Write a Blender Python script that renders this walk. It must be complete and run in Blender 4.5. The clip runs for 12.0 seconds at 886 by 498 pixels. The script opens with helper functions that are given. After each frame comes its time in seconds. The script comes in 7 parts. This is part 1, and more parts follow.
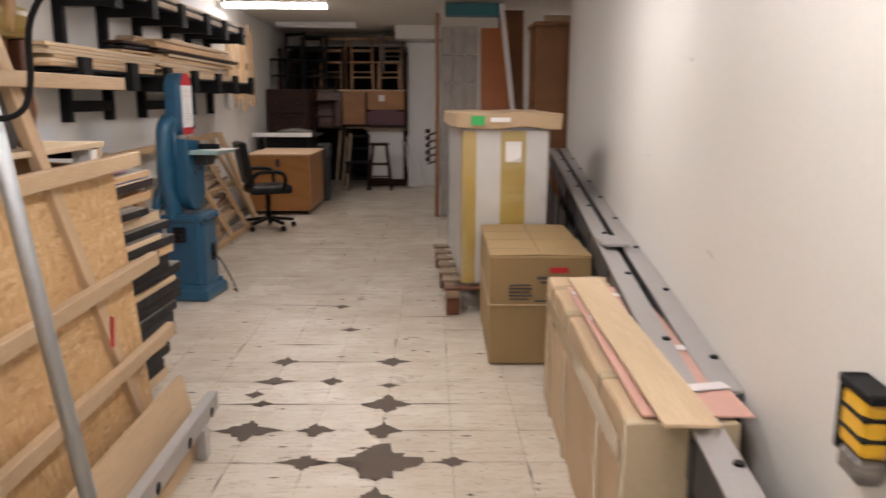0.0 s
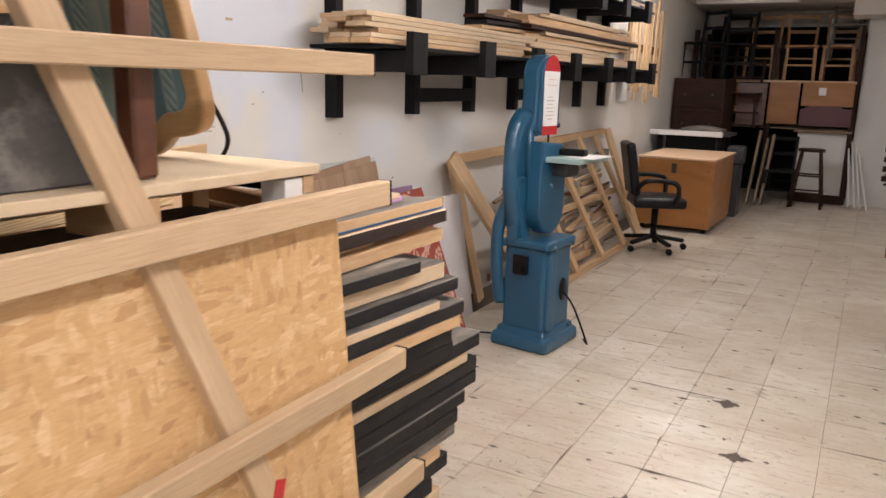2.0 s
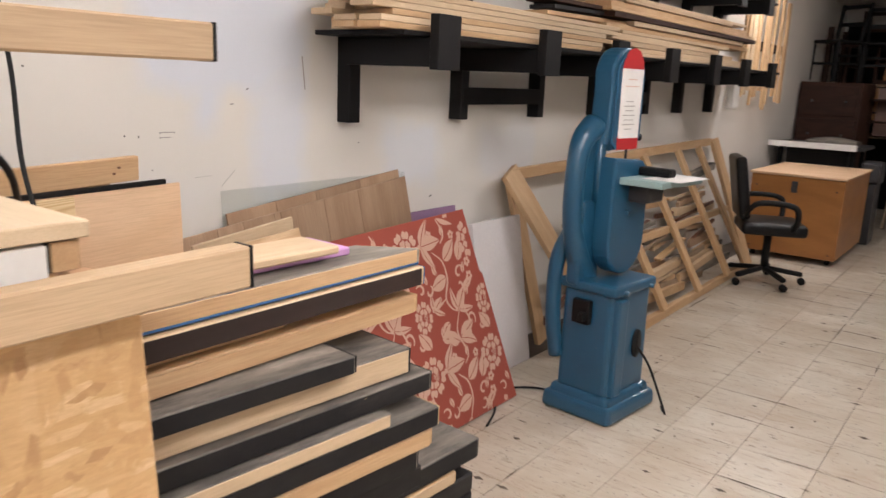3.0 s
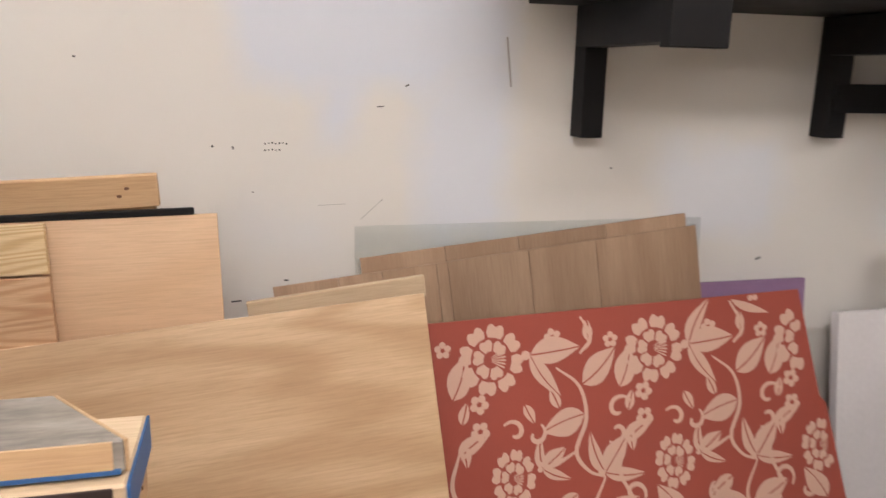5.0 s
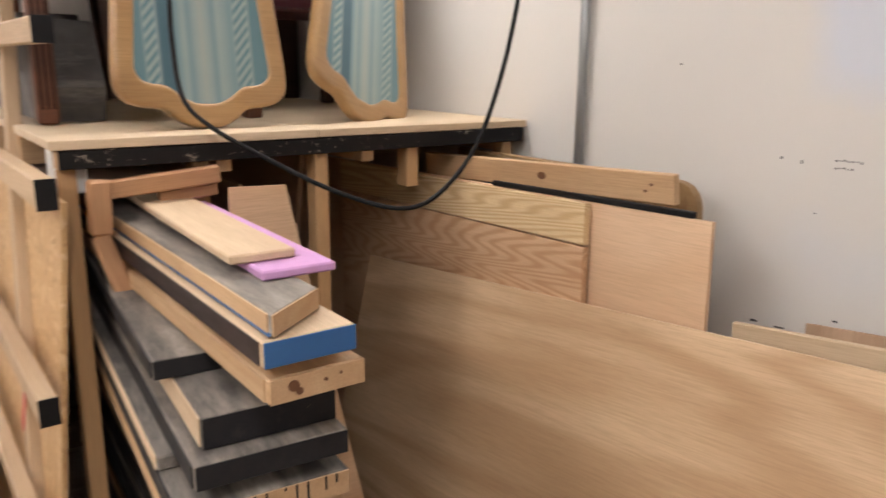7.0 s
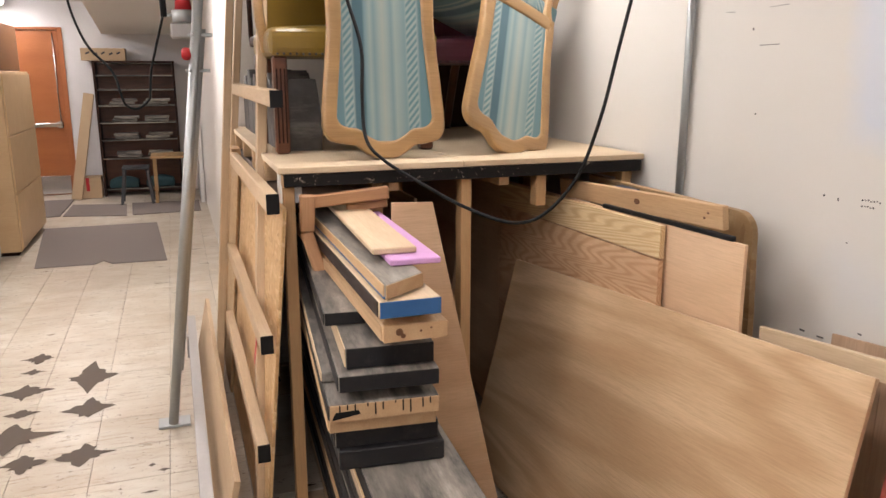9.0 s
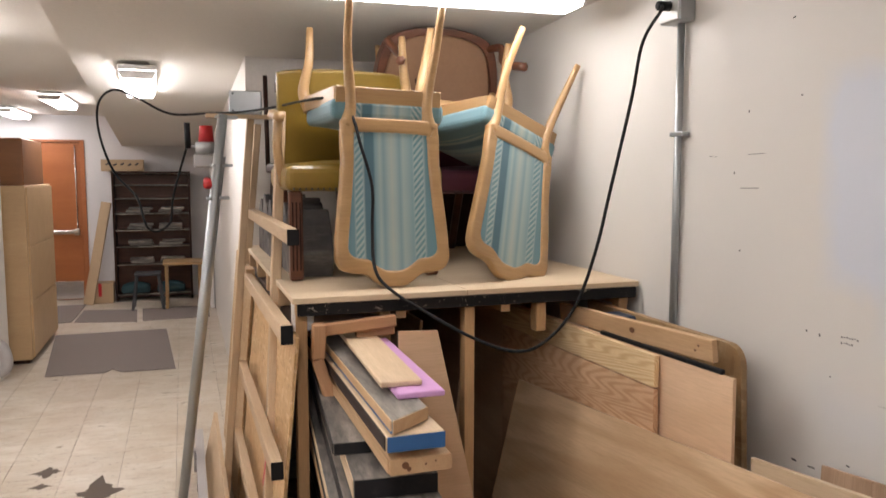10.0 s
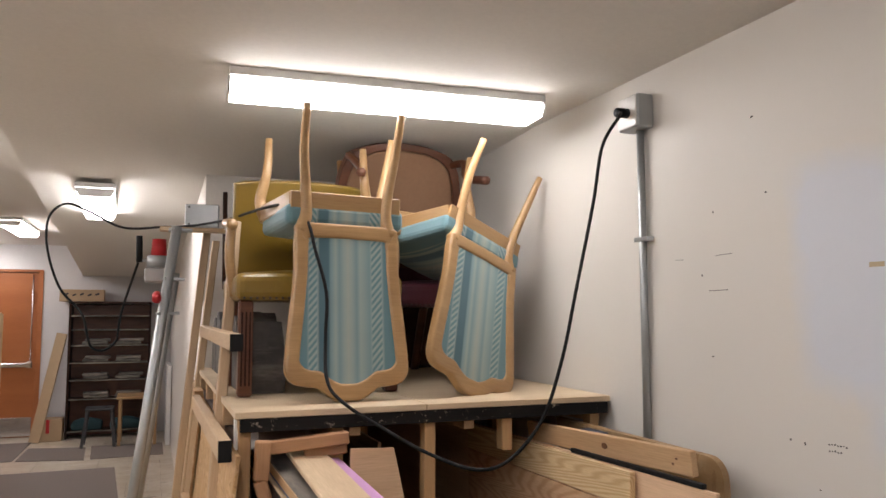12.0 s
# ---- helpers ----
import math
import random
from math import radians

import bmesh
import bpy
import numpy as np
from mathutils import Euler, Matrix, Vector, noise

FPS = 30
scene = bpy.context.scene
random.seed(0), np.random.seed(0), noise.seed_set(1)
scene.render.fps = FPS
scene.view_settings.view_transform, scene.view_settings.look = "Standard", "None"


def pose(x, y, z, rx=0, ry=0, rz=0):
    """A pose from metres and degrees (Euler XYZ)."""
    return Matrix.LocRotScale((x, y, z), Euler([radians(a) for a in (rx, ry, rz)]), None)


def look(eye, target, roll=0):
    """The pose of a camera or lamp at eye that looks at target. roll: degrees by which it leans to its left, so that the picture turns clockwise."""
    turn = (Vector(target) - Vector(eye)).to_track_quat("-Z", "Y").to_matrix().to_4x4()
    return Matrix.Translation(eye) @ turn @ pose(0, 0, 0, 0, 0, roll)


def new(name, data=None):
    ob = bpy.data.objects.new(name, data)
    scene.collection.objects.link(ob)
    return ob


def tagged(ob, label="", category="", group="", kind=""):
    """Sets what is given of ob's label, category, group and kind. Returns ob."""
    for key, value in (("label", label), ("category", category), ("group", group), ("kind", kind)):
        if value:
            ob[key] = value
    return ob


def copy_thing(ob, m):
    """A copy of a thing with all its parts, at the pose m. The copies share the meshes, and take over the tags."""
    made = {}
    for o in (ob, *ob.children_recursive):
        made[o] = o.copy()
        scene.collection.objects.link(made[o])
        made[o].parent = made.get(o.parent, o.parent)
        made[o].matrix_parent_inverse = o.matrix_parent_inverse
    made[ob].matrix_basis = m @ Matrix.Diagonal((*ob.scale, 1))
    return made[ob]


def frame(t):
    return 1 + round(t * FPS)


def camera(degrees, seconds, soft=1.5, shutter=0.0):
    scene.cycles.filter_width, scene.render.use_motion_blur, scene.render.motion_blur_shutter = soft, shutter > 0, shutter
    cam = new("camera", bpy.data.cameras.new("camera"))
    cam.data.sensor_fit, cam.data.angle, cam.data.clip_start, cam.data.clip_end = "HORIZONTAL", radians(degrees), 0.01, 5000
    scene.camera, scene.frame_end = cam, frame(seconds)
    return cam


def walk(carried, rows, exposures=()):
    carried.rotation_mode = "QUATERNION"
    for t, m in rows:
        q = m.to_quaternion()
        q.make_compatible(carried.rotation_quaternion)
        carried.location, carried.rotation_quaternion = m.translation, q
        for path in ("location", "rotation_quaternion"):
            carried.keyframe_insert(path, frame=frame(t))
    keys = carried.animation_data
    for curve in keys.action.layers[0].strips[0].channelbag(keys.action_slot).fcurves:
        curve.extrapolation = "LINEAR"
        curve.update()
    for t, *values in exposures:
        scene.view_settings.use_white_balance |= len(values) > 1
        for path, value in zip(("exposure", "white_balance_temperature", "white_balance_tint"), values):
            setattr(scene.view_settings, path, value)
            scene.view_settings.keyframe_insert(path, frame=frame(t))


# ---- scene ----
cam = camera(60.5, 12.0, shutter=0.3)
PATH = [
    (0, (-0.078, -0.618, 1.463), (-0.046, 1.344, 1.078), 0.2),
    (0.5, (-0.136, -0.271, 1.472), (-0.517, 1.652, 1.075), 0.8),
    (1, (-0.18, 0.128, 1.485), (-0.885, 1.953, 1.069), 1.0),
    (1.5, (-0.261, 0.557, 1.482), (-1.13, 2.308, 1.059), 1.3),
    (2, (-0.276, 0.99, 1.486), (-1.221, 2.7, 1.057), 1.5),
    (2.5, (-0.341, 1.441, 1.501), (-1.381, 3.094, 1.067), 2.1),
    (2.7, (-0.382, 1.611, 1.497), (-1.471, 3.231, 1.06), 2.3),
    (4.3, (-0.635, 2.785, 1.45), (-2.304, 3.79, 0.992), 1.5),
    (4.5, (-0.655, 2.915, 1.462), (-2.396, 3.776, 0.989), 1.5),
    (5, (-0.762, 3.22, 1.46), (-2.648, 3.7, 1.004), 1.3),
    (5.5, (-0.871, 3.392, 1.439), (-2.819, 3.461, 0.992), 1.4),
    (6, (-0.966, 3.622, 1.448), (-2.847, 3.113, 0.996), 1.3),
    (6.5, (-1.014, 3.897, 1.454), (-2.605, 2.774, 1.0), 1.0),
    (7, (-1.041, 4.041, 1.468), (-2.198, 2.48, 0.994), 0.7),
    (7.5, (-1.104, 4.212, 1.445), (-1.939, 2.457, 0.97), 0.4),
    (9.3, (-1.005, 4.748, 1.639), (-1.641, 2.903, 1.203), 0.1),
    (9.5, (-0.995, 4.776, 1.668), (-1.634, 2.919, 1.29), 0.2),
    (10, (-0.989, 4.803, 1.715), (-1.632, 2.92, 1.517), 0.1),
    (10.5, (-0.991, 4.801, 1.716), (-1.631, 2.907, 1.676), 0.0),
    (11, (-0.991, 4.793, 1.703), (-1.638, 2.902, 1.779), -0.1),
    (11.5, (-1.007, 4.752, 1.663), (-1.689, 2.878, 1.809), 0.0),
    (12, (-1.074, 4.695, 1.608), (-1.787, 2.834, 1.772), -0.0),
]
EXPOSURES = [(0, 0.85), (0.7, 1.05), (1.5, 1.28), (2.7, 1.25), (4.5, 1.12), (5.2, 1.16), (6.0, 1.02), (6.6, 1.0), (7.6, 1.25), (9.3, 1.2), (10.2, 0.75), (12, 0.62)]
walk(cam, [(t, look(eye, target, roll)) for t, eye, target, roll in PATH], EXPOSURES)

# ---------- world and exposure ----------
world = bpy.data.worlds.new("world")
world.use_nodes = True
world.node_tree.nodes["Background"].inputs[0].default_value = (0.5, 0.55, 0.6, 1)
world.node_tree.nodes["Background"].inputs[1].default_value = 0.02
scene.world = world
LAMP = 15.0


# ---------- materials ----------
def nodes_of(name):
    m = bpy.data.materials.new(name)
    m.use_nodes = True
    nt = m.node_tree
    b = nt.nodes["Principled BSDF"]
    return m, nt, b


def link(nt, a, b):
    nt.links.new(a, b)


def mapped(nt, scale=(1, 1, 1), coord="Object", rot=(0, 0, 0), shift=True):
    tc = nt.nodes.new("ShaderNodeTexCoord")
    mp = nt.nodes.new("ShaderNodeMapping")
    mp.inputs["Scale"].default_value = scale
    mp.inputs["Rotation"].default_value = rot
    if shift:
        info = nt.nodes.new("ShaderNodeObjectInfo")
        mul = nt.nodes.new("ShaderNodeMath")
        mul.operation = "MULTIPLY"
        mul.inputs[1].default_value = 37.0
        link(nt, info.outputs["Random"], mul.inputs[0])
        comb = nt.nodes.new("ShaderNodeCombineXYZ")
        for k in range(3):
            link(nt, mul.outputs[0], comb.inputs[k])
        link(nt, comb.outputs[0], mp.inputs["Location"])
    link(nt, tc.outputs[coord], mp.inputs["Vector"])
    return mp.outputs[0]


def noise_node(nt, vec, scale, detail=4, rough=0.6, dist=0.0):
    n = nt.nodes.new("ShaderNodeTexNoise")
    n.inputs["Scale"].default_value = scale
    n.inputs["Detail"].default_value = detail
    n.inputs["Roughness"].default_value = rough
    n.inputs["Distortion"].default_value = dist
    link(nt, vec, n.inputs["Vector"])
    return n.outputs["Fac"]


def ramp(nt, fac, stops):
    r = nt.nodes.new("ShaderNodeValToRGB")
    els = r.color_ramp.elements
    while len(els) < len(stops):
        els.new(0.5)
    for e, (p, c) in zip(els, stops):
        e.position = p
        e.color = (*c, 1) if len(c) == 3 else c
    link(nt, fac, r.inputs[0])
    return r.outputs[0]


def mix(nt, fac, a, b, kind="MIX"):
    n = nt.nodes.new("ShaderNodeMix")
    n.data_type = "RGBA"
    n.blend_type = kind
    for sock, v in ((n.inputs[0], fac), (n.inputs[6], a), (n.inputs[7], b)):
        if isinstance(v, (int, float)):
            sock.default_value = v
        elif isinstance(v, tuple):
            sock.default_value = (*v, 1)
        else:
            link(nt, v, sock)
    return n.outputs[2]


def bump(nt, b, fac, strength=0.2, distance=0.002):
    n = nt.nodes.new("ShaderNodeBump")
    n.inputs["Strength"].default_value = strength
    n.inputs["Distance"].default_value = distance
    link(nt, fac, n.inputs["Height"])
    link(nt, n.outputs[0], b.inputs["Normal"])


def times(c, k):
    return tuple(min(1.0, v * k) for v in c)


def paint(name, col, rough=0.5, wear=None, wear_amount=0.45, grain=60, big=2.5, metal=0.0, strength=0.15, vary=0.12, coat=0.0):
    """A painted or plain surface with broad tone changes, fine grain and, where given, worn spots."""
    m, nt, b = nodes_of(name)
    v = mapped(nt)
    n1 = noise_node(nt, v, big, 5)
    n2 = noise_node(nt, v, grain, 3)
    c = ramp(nt, n1, [(0.3, times(col, 1 - vary)), (0.7, times(col, 1 + vary))])
    c = mix(nt, n2, c, times(col, 0.86), "MIX") if vary else c
    if wear:
        w = noise_node(nt, v, big * 4, 8, 0.75)
        lim = 0.72 - 0.3 * wear_amount
        f = ramp(nt, w, [(lim, (0, 0, 0)), (lim + 0.05, (1, 1, 1))])
        c = mix(nt, f, c, wear)
    link(nt, c, b.inputs["Base Color"])
    b.inputs["Metallic"].default_value = metal
    r = ramp(nt, n1, [(0.2, (rough * 0.8,) * 3), (0.8, (min(1, rough * 1.2),) * 3)])
    link(nt, r, b.inputs["Roughness"])
    b.inputs["Coat Weight"].default_value = coat
    if max(col) < 0.03:
        b.inputs["Specular IOR Level"].default_value = 0.22
    bump(nt, b, n2, strength)
    return m


def wood(name, light, dark, rough=0.6, scale=1.0, contrast=1.0, random_tone=0.15, rings=9.0, run=0.75, across=3.6):
    """Sawn or sanded wood with its grain along the local x axis."""
    m, nt, b = nodes_of(name)
    v = mapped(nt, (0.9 * scale, 9 * scale, 9 * scale))
    dis = noise_node(nt, v, 1.2, 4, 0.6, 0.4)
    # growth rings cut lengthwise: contour lines of a slow, stretched noise
    slow = noise_node(nt, mapped(nt, (run * scale, across * scale, across * scale)), 1.0, 2.5, 0.45, 0.25)
    lift = nt.nodes.new("ShaderNodeMath")
    lift.operation = "MULTIPLY"
    lift.inputs[1].default_value = rings * 6.2832
    link(nt, slow, lift.inputs[0])
    wave = nt.nodes.new("ShaderNodeMath")
    wave.operation = "SINE"
    link(nt, lift.outputs[0], wave.inputs[0])
    half = nt.nodes.new("ShaderNodeMath")
    half.operation = "MULTIPLY_ADD"
    half.inputs[1].default_value = 0.5
    half.inputs[2].default_value = 0.5
    link(nt, wave.outputs[0], half.inputs[0])
    fine = noise_node(nt, mapped(nt, (6, 160, 160)), 2.0, 3, 0.7)
    k = 0.5 * contrast
    c = mix(nt, ramp(nt, half.outputs[0], [(0.25, (0, 0, 0)), (0.97, (k, k, k))]), light, dark)
    c = mix(nt, ramp(nt, dis, [(0.35, (0, 0, 0)), (0.75, (0.55, 0.55, 0.55))]), c, dark)
    c = mix(nt, ramp(nt, fine, [(0.3, (0.35, 0.35, 0.35)), (0.6, (0, 0, 0))]), c, times(dark, 0.7))
    info = nt.nodes.new("ShaderNodeObjectInfo")
    tone = ramp(nt, info.outputs["Random"], [(0, (1 - random_tone,) * 3), (1, (1, 1, 1))])
    c = mix(nt, 1.0, c, tone, "MULTIPLY")
    link(nt, c, b.inputs["Base Color"])
    b.inputs["Roughness"].default_value = rough
    bump(nt, b, fine, 0.15, 0.001)
    return m


def osb_material(name, tint=1.0):
    m, nt, b = nodes_of(name)
    v = mapped(nt, (15, 44, 44), rot=(0, 0.6, 0.0))
    v2 = mapped(nt, (40, 17, 15), rot=(0, -0.4, 0.0))
    cols = []
    for vec in (v, v2):
        bend = nt.nodes.new("ShaderNodeTexNoise")
        bend.inputs["Scale"].default_value = 1.4
        bend.inputs["Detail"].default_value = 5.0
        link(nt, vec, bend.inputs["Vector"])
        vec = mix(nt, 0.4, vec, bend.outputs["Color"], "ADD")
        warp = nt.nodes.new("ShaderNodeTexVoronoi")
        warp.inputs["Scale"].default_value = 1.5
        warp.inputs["Randomness"].default_value = 1.0
        link(nt, vec, warp.inputs["Vector"])
        sep = nt.nodes.new("ShaderNodeSeparateColor")
        link(nt, warp.outputs["Color"], sep.inputs[0])
        cols.append(ramp(nt, sep.outputs[0], [(0.0, times((0.44, 0.26, 0.12), tint)), (0.2, times((0.60, 0.38, 0.18), tint)), (0.75, times((0.64, 0.425, 0.215), tint)), (1.0, times((0.75, 0.55, 0.32), tint))]))
    pick = noise_node(nt, mapped(nt, (1, 1, 1)), 9, 5, 0.7)
    c = mix(nt, ramp(nt, pick, [(0.45, (0, 0, 0)), (0.55, (1, 1, 1))]), cols[0], cols[1])
    fibre = noise_node(nt, mapped(nt, (30, 150, 150), rot=(0, 0.3, 0)), 1.2, 5, 0.75)
    c = mix(nt, ramp(nt, fibre, [(0.35, (0.45, 0.45, 0.45)), (0.6, (0, 0, 0))]), c, times((0.46, 0.275, 0.125), tint))
    stain = noise_node(nt, mapped(nt), 1.6, 4)
    c = mix(nt, ramp(nt, stain, [(0.3, (0.3, 0.3, 0.3)), (0.6, (0, 0, 0))]), c, times((0.42, 0.25, 0.11), tint))
    link(nt, c, b.inputs["Base Color"])
    b.inputs["Roughness"].default_value = 0.55
    bump(nt, b, noise_node(nt, v, 3, 4), 0.35, 0.002)
    return m


def glow(name, col, strength):
    m, nt, b = nodes_of(name)
    b.inputs["Base Color"].default_value = (0.9, 0.9, 0.88, 1)
    b.inputs["Emission Color"].default_value = (*col, 1)
    b.inputs["Emission Strength"].default_value = strength
    b.inputs["Roughness"].default_value = 0.4
    return m


def clear(name, col, rough=0.05, alpha_mix=0.85):
    """Thin clear sheet: mostly lets light straight through, with a glossy surface."""
    m, nt, b = nodes_of(name)
    tr = nt.nodes.new("ShaderNodeBsdfTransparent")
    tr.inputs[0].default_value = (*col, 1)
    gl = nt.nodes.new("ShaderNodeBsdfGlossy")
    gl.inputs["Roughness"].default_value = rough
    ms = nt.nodes.new("ShaderNodeMixShader")
    ms.inputs[0].default_value = 1 - alpha_mix
    link(nt, tr.outputs[0], ms.inputs[1])
    link(nt, gl.outputs[0], ms.inputs[2])
    link(nt, ms.outputs[0], nt.nodes["Material Output"].inputs[0])
    return m


def wall_material(name, base, patch):
    m, nt, b = nodes_of(name)
    v = mapped(nt, shift=False)
    n1 = noise_node(nt, v, 0.9, 3, 0.5)
    n2 = noise_node(nt, v, 90, 3)
    c = ramp(nt, n1, [(0.3, times(base, 0.94)), (0.7, base)])
    # touched-up areas rolled in a bluer white: a broad patch and a band below it
    warp = nt.nodes.new("ShaderNodeTexNoise")
    warp.inputs["Scale"].default_value = 5.0
    warp.inputs["Detail"].default_value = 4.0
    link(nt, v, warp.inputs["Vector"])
    sep = nt.nodes.new("ShaderNodeSeparateXYZ")
    off = nt.nodes.new("ShaderNodeVectorMath")
    off.operation = "MULTIPLY_ADD"
    off.inputs[1].default_value = (0.18, 0.18, 0.18)
    link(nt, warp.outputs["Color"], off.inputs[0])
    link(nt, v, off.inputs[2])
    link(nt, off.outputs[0], sep.inputs[0])
    for cy, cz, hy, hz, k in ((3.61, 1.79, 0.34, 0.26, 0.95), (3.51, 1.47, 0.05, 0.08, 0.9), (3.84, 1.34, 0.12, 0.20, 0.8), (4.61, 1.24, 0.19, 0.12, 0.6), (3.38, 1.16, 0.13, 0.06, 0.25), (5.4, 1.22, 0.25, 0.12, 0.4), (6.7, 1.3, 0.4, 0.1, 0.3)):
        prod = None
        for axis, c0, h0 in ((1, cy, hy), (2, cz, hz)):
            d = nt.nodes.new("ShaderNodeMath")
            d.operation = "SUBTRACT"
            d.inputs[1].default_value = c0
            link(nt, sep.outputs[axis], d.inputs[0])
            ab = nt.nodes.new("ShaderNodeMath")
            ab.operation = "ABSOLUTE"
            link(nt, d.outputs[0], ab.inputs[0])
            mr = nt.nodes.new("ShaderNodeMapRange")
            mr.inputs["From Min"].default_value = h0 + 0.05
            mr.inputs["From Max"].default_value = h0 - 0.04
            mr.inputs["To Max"].default_value = k if prod is None else 1.0
            link(nt, ab.outputs[0], mr.inputs["Value"])
            if prod is None:
                prod = mr.outputs[0]
            else:
                mu = nt.nodes.new("ShaderNodeMath")
                mu.operation = "MULTIPLY"
                link(nt, prod, mu.inputs[0])
                link(nt, mr.outputs[0], mu.inputs[1])
                prod = mu.outputs[0]
        c = mix(nt, prod, c, patch)
    # scuffs and small dark marks
    s = noise_node(nt, mapped(nt, (1, 3, 14), shift=False), 2.6, 8, 0.8)
    c = mix(nt, ramp(nt, s, [(0.70, (0, 0, 0)), (0.76, (0.35, 0.35, 0.35))]), c, (0.32, 0.28, 0.23))
    link(nt, c, b.inputs["Base Color"])
    b.inputs["Roughness"].default_value = 0.5
    bump(nt, b, n2, 0.12, 0.002)
    return m


def tile_material():
    """Old cream vinyl tile: tone changes from tile to tile, brown scuffs mostly across the aisle, dirt specks."""
    m, nt, b = nodes_of("vinyl_tile")
    v = mapped(nt)
    tc = nt.nodes.new("ShaderNodeNewGeometry")
    def world_noise(scale, s, detail=6, rough=0.7):
        mp = nt.nodes.new("ShaderNodeMapping")
        mp.inputs["Scale"].default_value = scale
        link(nt, tc.outputs["Position"], mp.inputs["Vector"])
        return noise_node(nt, mp.outputs[0], s, detail, rough)
    n1 = world_noise((1, 1, 1), 1.3, 4, 0.6)
    c = ramp(nt, n1, [(0.3, (0.50, 0.435, 0.35)), (0.7, (0.65, 0.60, 0.52))])
    isl = nt.nodes.new("ShaderNodeObjectInfo")
    geo = nt.nodes.new("ShaderNodeNewGeometry")
    add = nt.nodes.new("ShaderNodeMath")
    add.operation = "FRACT"
    sm = nt.nodes.new("ShaderNodeMath")
    sm.operation = "ADD"
    link(nt, isl.outputs["Random"], sm.inputs[0])
    link(nt, geo.outputs["Random Per Island"], sm.inputs[1])
    link(nt, sm.outputs[0], add.inputs[0])
    c = mix(nt, 1.0, c, ramp(nt, add.outputs[0], [(0, (0.88, 0.87, 0.85)), (1, (1, 1, 1))]), "MULTIPLY")
    streak = world_noise((1.2, 9, 1), 4.5, 8, 0.8)
    c = mix(nt, ramp(nt, streak, [(0.535, (0, 0, 0)), (0.65, (0.75, 0.75, 0.75))]), c, (0.24, 0.155, 0.09))
    speck = world_noise((1, 1.6, 1), 26, 5, 0.75)
    c = mix(nt, ramp(nt, speck, [(0.60, (0, 0, 0)), (0.65, (0.9, 0.9, 0.9))]), c, (0.12, 0.085, 0.06))
    haze = world_noise((1, 2, 1), 3.0, 5, 0.7)
    c = mix(nt, ramp(nt, haze, [(0.40, (0, 0, 0)), (0.75, (0.5, 0.5, 0.5))]), c, (0.40, 0.29, 0.19))
    link(nt, c, b.inputs["Base Color"])
    link(nt, ramp(nt, haze, [(0.3, (0.24, 0.24, 0.24)), (0.7, (0.5, 0.5, 0.5))]), b.inputs["Roughness"])
    bump(nt, b, world_noise((1, 1, 1), 40, 3), 0.06, 0.001)
    return m


def streaked(name, dark, dust, bare, dusty=0.5, worn=0.3):
    """Old painted board: dust and rubbed streaks along local x, bare wood where the paint has chipped."""
    m, nt, b = nodes_of(name)
    long = noise_node(nt, mapped(nt, (1.3, 6, 6)), 1.6, 6, 0.7)
    blot = noise_node(nt, mapped(nt), 7, 5, 0.7)
    fine = noise_node(nt, mapped(nt, (8, 120, 120)), 1.5, 3, 0.7)
    lo = 0.66 - 0.3 * dusty
    c = mix(nt, ramp(nt, long, [(lo, (0, 0, 0)), (lo + 0.22, (0.85, 0.85, 0.85))]), dark, dust)
    c = mix(nt, ramp(nt, blot, [(0.42, (0, 0, 0)), (0.66, (0.55, 0.55, 0.55))]), c, times(dust, 0.45))
    chip = noise_node(nt, mapped(nt, (2.2, 17, 17)), 1.3, 8, 0.8)
    lim = 0.80 - 0.3 * worn
    c = mix(nt, ramp(nt, chip, [(lim, (0, 0, 0)), (lim + 0.03, (1, 1, 1))]), c, bare)
    link(nt, c, b.inputs["Base Color"])
    link(nt, ramp(nt, long, [(0.3, (0.42, 0.42, 0.42)), (0.7, (0.8, 0.8, 0.8))]), b.inputs["Roughness"])
    b.inputs["Specular IOR Level"].default_value = 0.3
    bump(nt, b, fine, 0.06, 0.001)
    return m


M = {}
M["wall"] = wall_material("cream_wall_paint", (0.71, 0.68, 0.635), (0.62, 0.65, 0.72))
M["wall_plain"] = paint("white_wall_paint", (0.72, 0.69, 0.65), 0.5, vary=0.05, big=1.0)
M["ceiling"] = paint("ceiling_paint", (0.74, 0.71, 0.66), 0.7, vary=0.04, big=1.2)
M["white_brick"] = paint("white_painted_brick", (0.72, 0.70, 0.70), 0.55, vary=0.05)
M["tile"] = tile_material()
M["subfloor"] = paint("black_tile_mastic", (0.095, 0.07, 0.052), 0.75, vary=0.3, big=6)
M["pine"] = wood("pine_lumber", (0.68, 0.47, 0.27), (0.46, 0.26, 0.12), contrast=0.45)
M["pale"] = wood("pale_planed_wood", (0.70, 0.54, 0.36), (0.52, 0.36, 0.21), contrast=0.3)
M["stick"] = wood("tan_stick_wood", (0.60, 0.44, 0.28), (0.46, 0.31, 0.18), contrast=0.3)
M["ply"] = wood("plywood_face", (0.70, 0.50, 0.31), (0.42, 0.25, 0.125), rough=0.42, scale=0.8, contrast=1.1, random_tone=0.05, rings=17.0, run=0.5, across=2.6)
M["ply_pale"] = wood("pale_plywood", (0.74, 0.60, 0.42), (0.58, 0.42, 0.26), scale=0.6, contrast=0.3)
M["fir"] = wood("fir_plywood", (0.84, 0.66, 0.39), (0.60, 0.38, 0.18), scale=0.9, contrast=1.6, rings=95.0, run=0.16, across=3.4)
